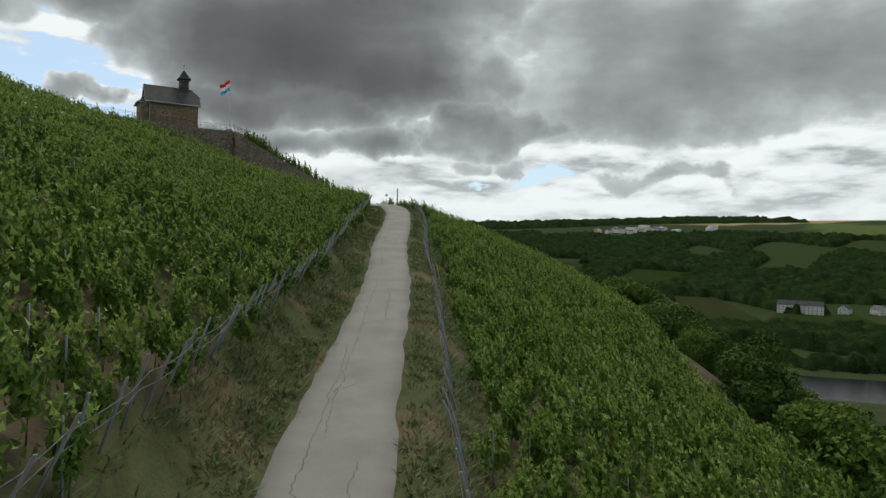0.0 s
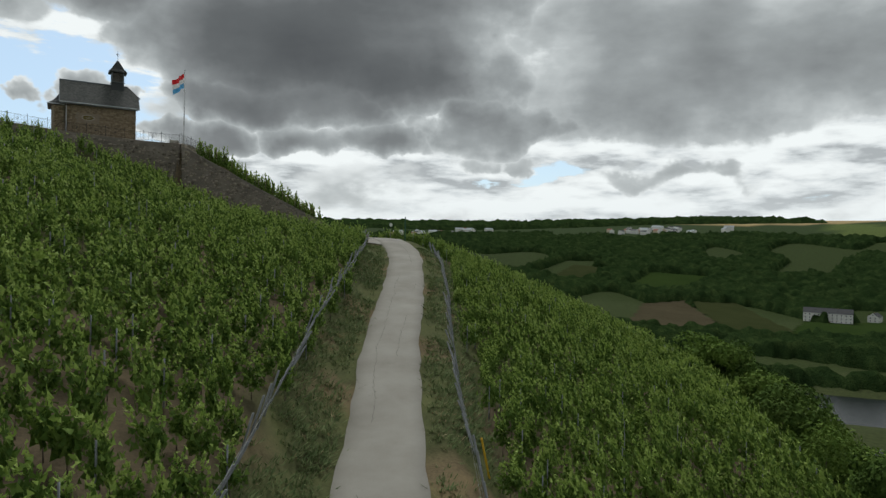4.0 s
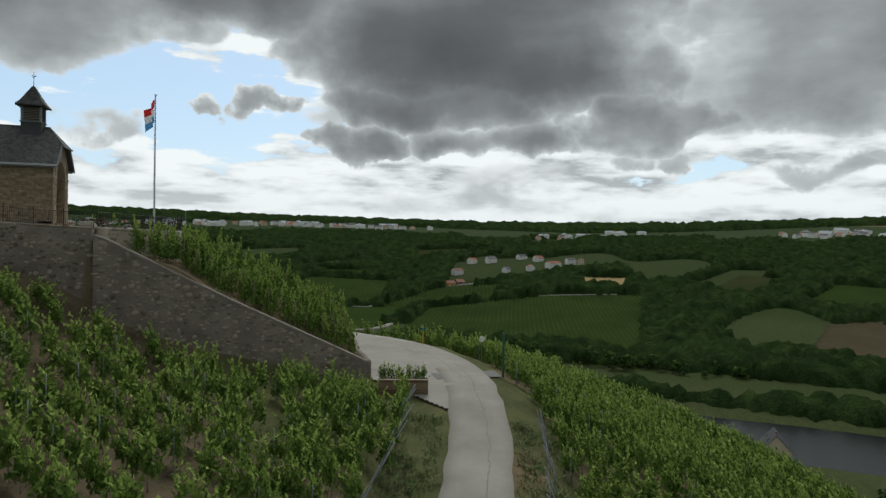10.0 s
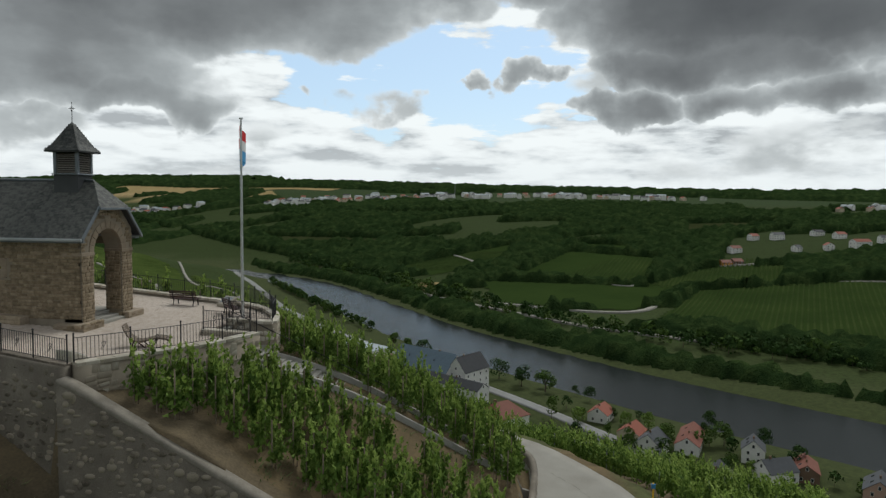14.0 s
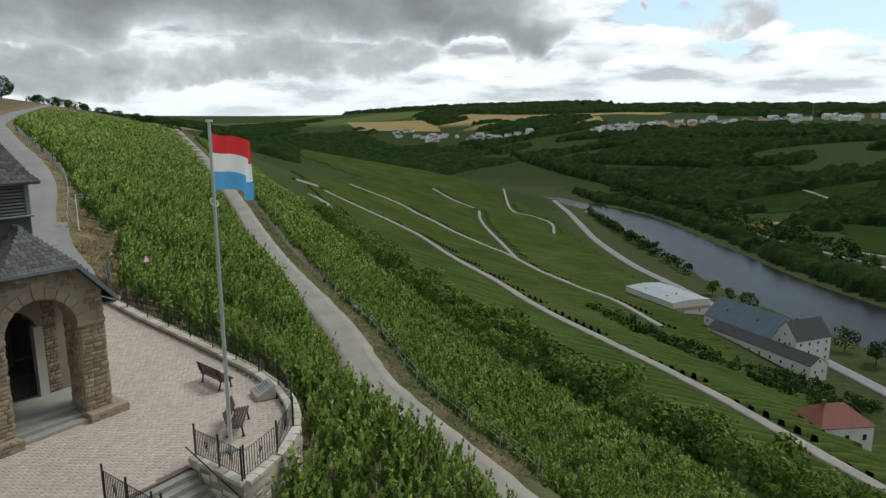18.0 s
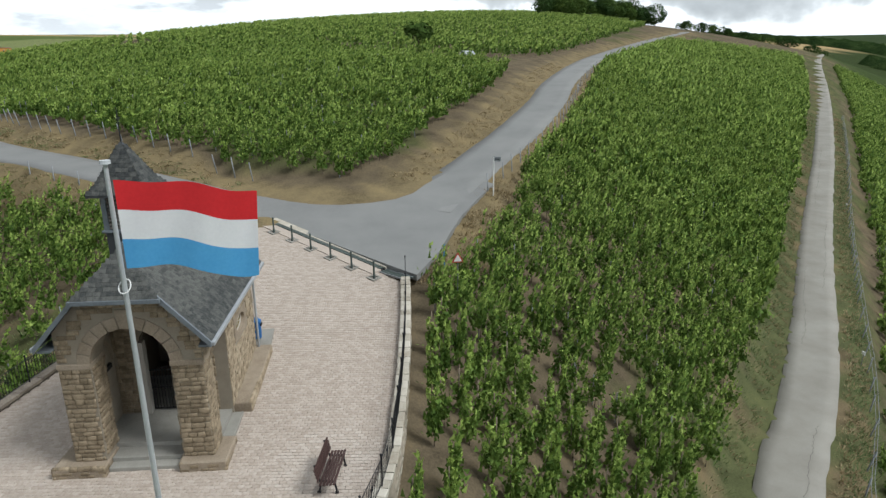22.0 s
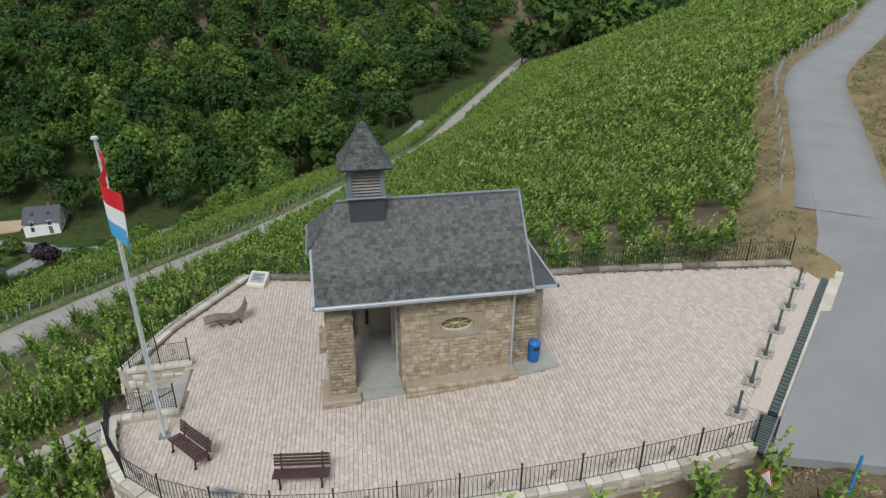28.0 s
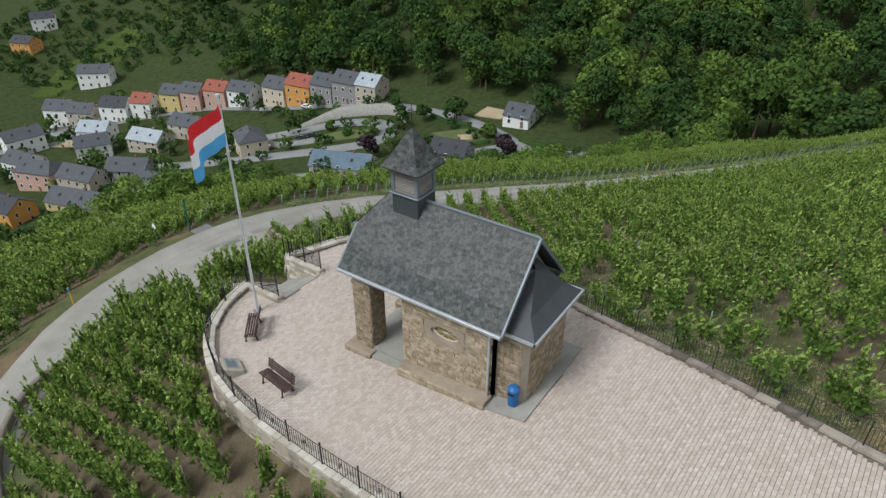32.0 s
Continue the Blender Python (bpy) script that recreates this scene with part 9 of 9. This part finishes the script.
wood("village_trees", TREE_MID, [(-300, 60), (-280, 140), (-200, 175), (-120, 170), (-75, 140), (-140, 60), (-120, -40), (-100, -120), (-150, -170), (-230, -110), (-290, -20)], 12.5, "garden trees between the village houses", 16, size=(0.3, 0.6), jitter=0.5)
wood("village_trees", TREE_NEAR, [(-30, -330), (-60, -190), (-140, -190), (-130, -250), (-60, -310)], 15, "garden trees by the river", 17, size=(0.35, 0.7), jitter=0.5)
wood("hedgerow", BUSH, [(-100, 112), (-60, 140), (-20, 165), (-22, 172), (-64, 147), (-104, 118)], 3.5, "clipped hedge along the lane", 18, size=(0.4, 0.7))
wood("hilltop_trees", TREE_EDGE, [(318, -88), (328, -120), (352, -158), (366, -152), (352, -110), (338, -82)], 6.5, "clump of dark trees on the hilltop", 19, size=(0.7, 1.0))
wood("hilltop_trees", BUSH, [(350, -165), (345, -215), (338, -250), (346, -250), (354, -215), (360, -165)], 5, "row of bushes on the brow", 20, size=(0.8, 1.5))
wood("plateau_trees", TREE_MID, [(150, 120), (230, 190), (420, 300), (440, 280), (260, 160), (165, 100)], 17, "trees and hedges behind the vineyard", 21, size=(0.3, 0.55))
wood("plateau_trees", TREE_MID, [(420, 330), (520, 460), (700, 560), (800, 500), (640, 420), (500, 300)], 24, "trees and hedges round the school", 22, size=(0.3, 0.5))
wood("slope_bushes", BUSH_FAR, [(-42, -262), (-10, -268), (30, -240), (70, -240), (40, -215), (-20, -225)], 5, "bushes above the winery", 23, size=(0.7, 1.4))


canopy("bank_wood", [(-75, -400), (-220, -300), (-330, -190), (-400, -110), (-520, 30), (-700, 200), (-800, 100), (-600, -150), (-400, -330), (-220, -480), (-60, -640), (60, -780), (300, -1060), (420, -1120), (380, -960), (200, -740), (40, -500)], "dark riverside trees on the far bank", 31, [[(-75, -360), (-240, -235), (-330, -140), (-420, -30), (-300, 0), (0, -300)], [(500, -1000), (300, -800), (150, -590), (20, -420), (-100, -310), (100, -300), (500, -800)]], 8.5, 9.0, 4.2, band=(42, 72))
canopy("valley_wood", [(560, -1200), (900, -1420), (1400, -1750), (2000, -2100), (2300, -1900), (1700, -1300), (1100, -900), (800, -900), (640, -1050)], "woods and hedges up the river valley", 36, (), 10.0, 15.0, 9.0, patchy=0.1)
canopy("valley_wood", [(300, -1300), (900, -1560), (1400, -2000), (1700, -2500), (900, -2400), (300, -1900), (-200, -1750), (0, -1600)], "woods and hedges on the far plateau", 37, [[(520, -1500), (450, -1640), (104, -1800), (-460, -1650), (-460, -1540), (-70, -1690), (214, -1570)], [(740, -1480), (1000, -1550), (1300, -1700), (1250, -1740), (900, -1600)]], 12.0, 16.0, 9.0, patchy=0.7)
hedge_rows("valley_vineyard", [(430, -520), (560, -560), (900, -900), (760, -980), (560, -900), (360, -700)], 50, 6, "green vineyard slope up the valley", M_VINEROW, 1.8, 12)
canopy("valley_wood", [(480, -480), (700, -460), (1200, -640), (1800, -1150), (1500, -1300), (1100, -900), (900, -860), (700, -700)], "woods and hedges on the valley side", 40, (), 9.0, 12.0, 7.0, patchy=0.25)
canopy("valley_wood", [(560, -470), (760, -420), (1100, -520), (1500, -900), (1500, -1080), (1100, -820), (800, -640), (620, -560)], "woods on the brow of the valley side", 41, (), 8.0, 10.0, 6.0, patchy=-0.4)
canopy("valley_wood", [(700, -1080), (1000, -1160), (1500, -1330), (1650, -1500), (1300, -1560), (960, -1460), (740, -1380), (640, -1200)], "woods and hedges in the side valley", 42, [[(900, -1300), (1060, -1330), (1180, -1420), (980, -1400)], [(1250, -1330), (1420, -1390), (1400, -1450), (1260, -1400)], [(760, -1180), (860, -1200), (900, -1260), (780, -1250)]], 9.0, 11.0, 6.0, patchy=-0.1)
for pl_, mt_, lb_ in (([(900, -1300), (1060, -1330), (1180, -1420), (980, -1400)], M_MEADOW, "meadow in the side valley"), ([(1250, -1330), (1420, -1390), (1400, -1450), (1260, -1400)], M_CROP, "green field in the side valley"), ([(760, -1180), (860, -1200), (900, -1260), (780, -1250)], M_VINEROW, "vineyard in the side valley"), ([(1100, -1700), (1500, -1780), (1750, -2000), (1300, -1950)], M_STRAW, "straw field on the rise beyond the village"), ([(560, -1640), (800, -1700), (900, -1800), (620, -1760)], M_STRAW, "straw field above the woods")):
    field("valley_field", pl_, mt_, lb_)
canopy("plateau_wood", [(230, 290), (440, 300), (560, 330), (900, 480), (1300, 900), (700, 1000), (350, 620)], "trees and hedges beyond the vineyards", 38, [[(420, 300), (470, 420), (560, 490), (720, 420), (700, 330), (560, 270)]], 9.0, 11.0, 5.5, patchy=0.85)
canopy("skyline_wood", [(900, -2350), (1300, -2550), (1700, -2650), (2300, -2600), (2500, -2900), (1500, -3000), (900, -2700)], "dark wooded ridge on the skyline", 39, (), 22.0, 26.0, 17.0)
wood("near_bank_trees", TREE_MID, [(-255, -55), (-215, -110), (-160, -165), (-100, -230), (-108, -238), (-172, -180), (-230, -122), (-272, -62)], 13, "dark trees between the houses and the river", 33, size=(0.4, 0.7))
wood("hillside_bushes", BUSH_FAR, [(-300, 170), (-330, 130), (-420, 130), (-470, 220), (-420, 300), (-300, 260), (-240, 200)], 8.5, "bushes on the hillside above the village", 34, size=(0.8, 1.6))
wood("hillside_trees", TREE_MID, [(-250, 190), (-300, 175), (-400, 250), (-450, 330), (-330, 300)], 15, "trees on the hillside above the village", 35, size=(0.5, 0.9))


def single_tree(x, y, s, mat, label, seed, kind=0):
    tr = thing("tree", (x, y, gz(x, y)), label, "tree", turn=seed * 40)
    v, f, sl = tree_template(300 + seed, 480, 0.8, 11 * s, 10 * s, 0.35, 0.75)
    leaf = f[:-4]
    from_arrays("crown", v[:len(leaf) * 4], leaf, [mat], None, tr)
    bm = bmesh.new()
    tube(bm, (0, 0, -0.5), (0.1, 0, 4.5 * s), 0.28 * s, 0.16 * s, 8)
    for k in range(5):
        a = k * 1.26 + seed
        tube(bm, (0.08, 0, (3 + 0.3 * k) * s), (math.cos(a) * 2.2 * s, math.sin(a) * 2.2 * s, (5.5 + 0.4 * k) * s), 0.1 * s, 0.04 * s, 6)
    part("trunk", bm, M_BARK, tr)


for k, (x, y, s_, mt, lb) in enumerate(((-76, 141, 0.62, M_PURPLE, "round purple-leaved tree by the lane"), (-104, 158, 0.8, M_TREE, "dark green tree in the garden"), (-112, 122, 0.7, M_PURPLE, "dark purple-leaved tree in the garden"), (47, -398, 0.9, M_TREE_LIGHT, "slender light green riverside tree"), (36, -390, 0.8, M_TREE_LIGHT, "slender light green riverside tree"),
                                        (24, -378, 1.0, M_TREE, "dark green broad riverside tree"), (-24, -326, 1.1, M_TREE, "dark green broad riverside tree"), (-36, -312, 1.1, M_TREE, "dark green broad riverside tree"), (-48, -304, 1.2, M_TREE_LIGHT, "tall light green riverside tree"), (-60, 178, 1.3, M_TREE_LIGHT, "tall light green tree at the edge of the wood"),
                                        (-145, 139, 0.35, M_TREE_LIGHT, "small round tree on the traffic island"), (-134, 136, 0.35, M_TREE_LIGHT, "small round tree on the traffic island"), (-73, 139, 0.55, M_PURPLE, "round dark purple-leaved tree by the crossing"), (-87, 151, 0.5, M_TREE_LIGHT, "small light green tree by the lane"), (-114, 153, 0.6, M_TREE, "grey-green garden tree by the lane"), (-104, 157, 0.75, M_TREE, "dark green garden tree by the lane"), (-98, 128, 0.6, M_PURPLE, "dark purple-leaved tree behind the house"), (-59, 190, 2.0, M_TREE_LIGHT, "very tall light green tree above the wood"), (-78, 172, 1.0, M_TREE, "dark green tree beside the bungalow"), (-121, 131, 0.4, M_TREE, "small round tree on the traffic island"), (122, -14, 0.55, M_TREE_LIGHT, "small tree beside the parked car"))):
    single_tree(x, y, s_, mt, lb, k)

# ---- paving blocks, laid last ----
paving()
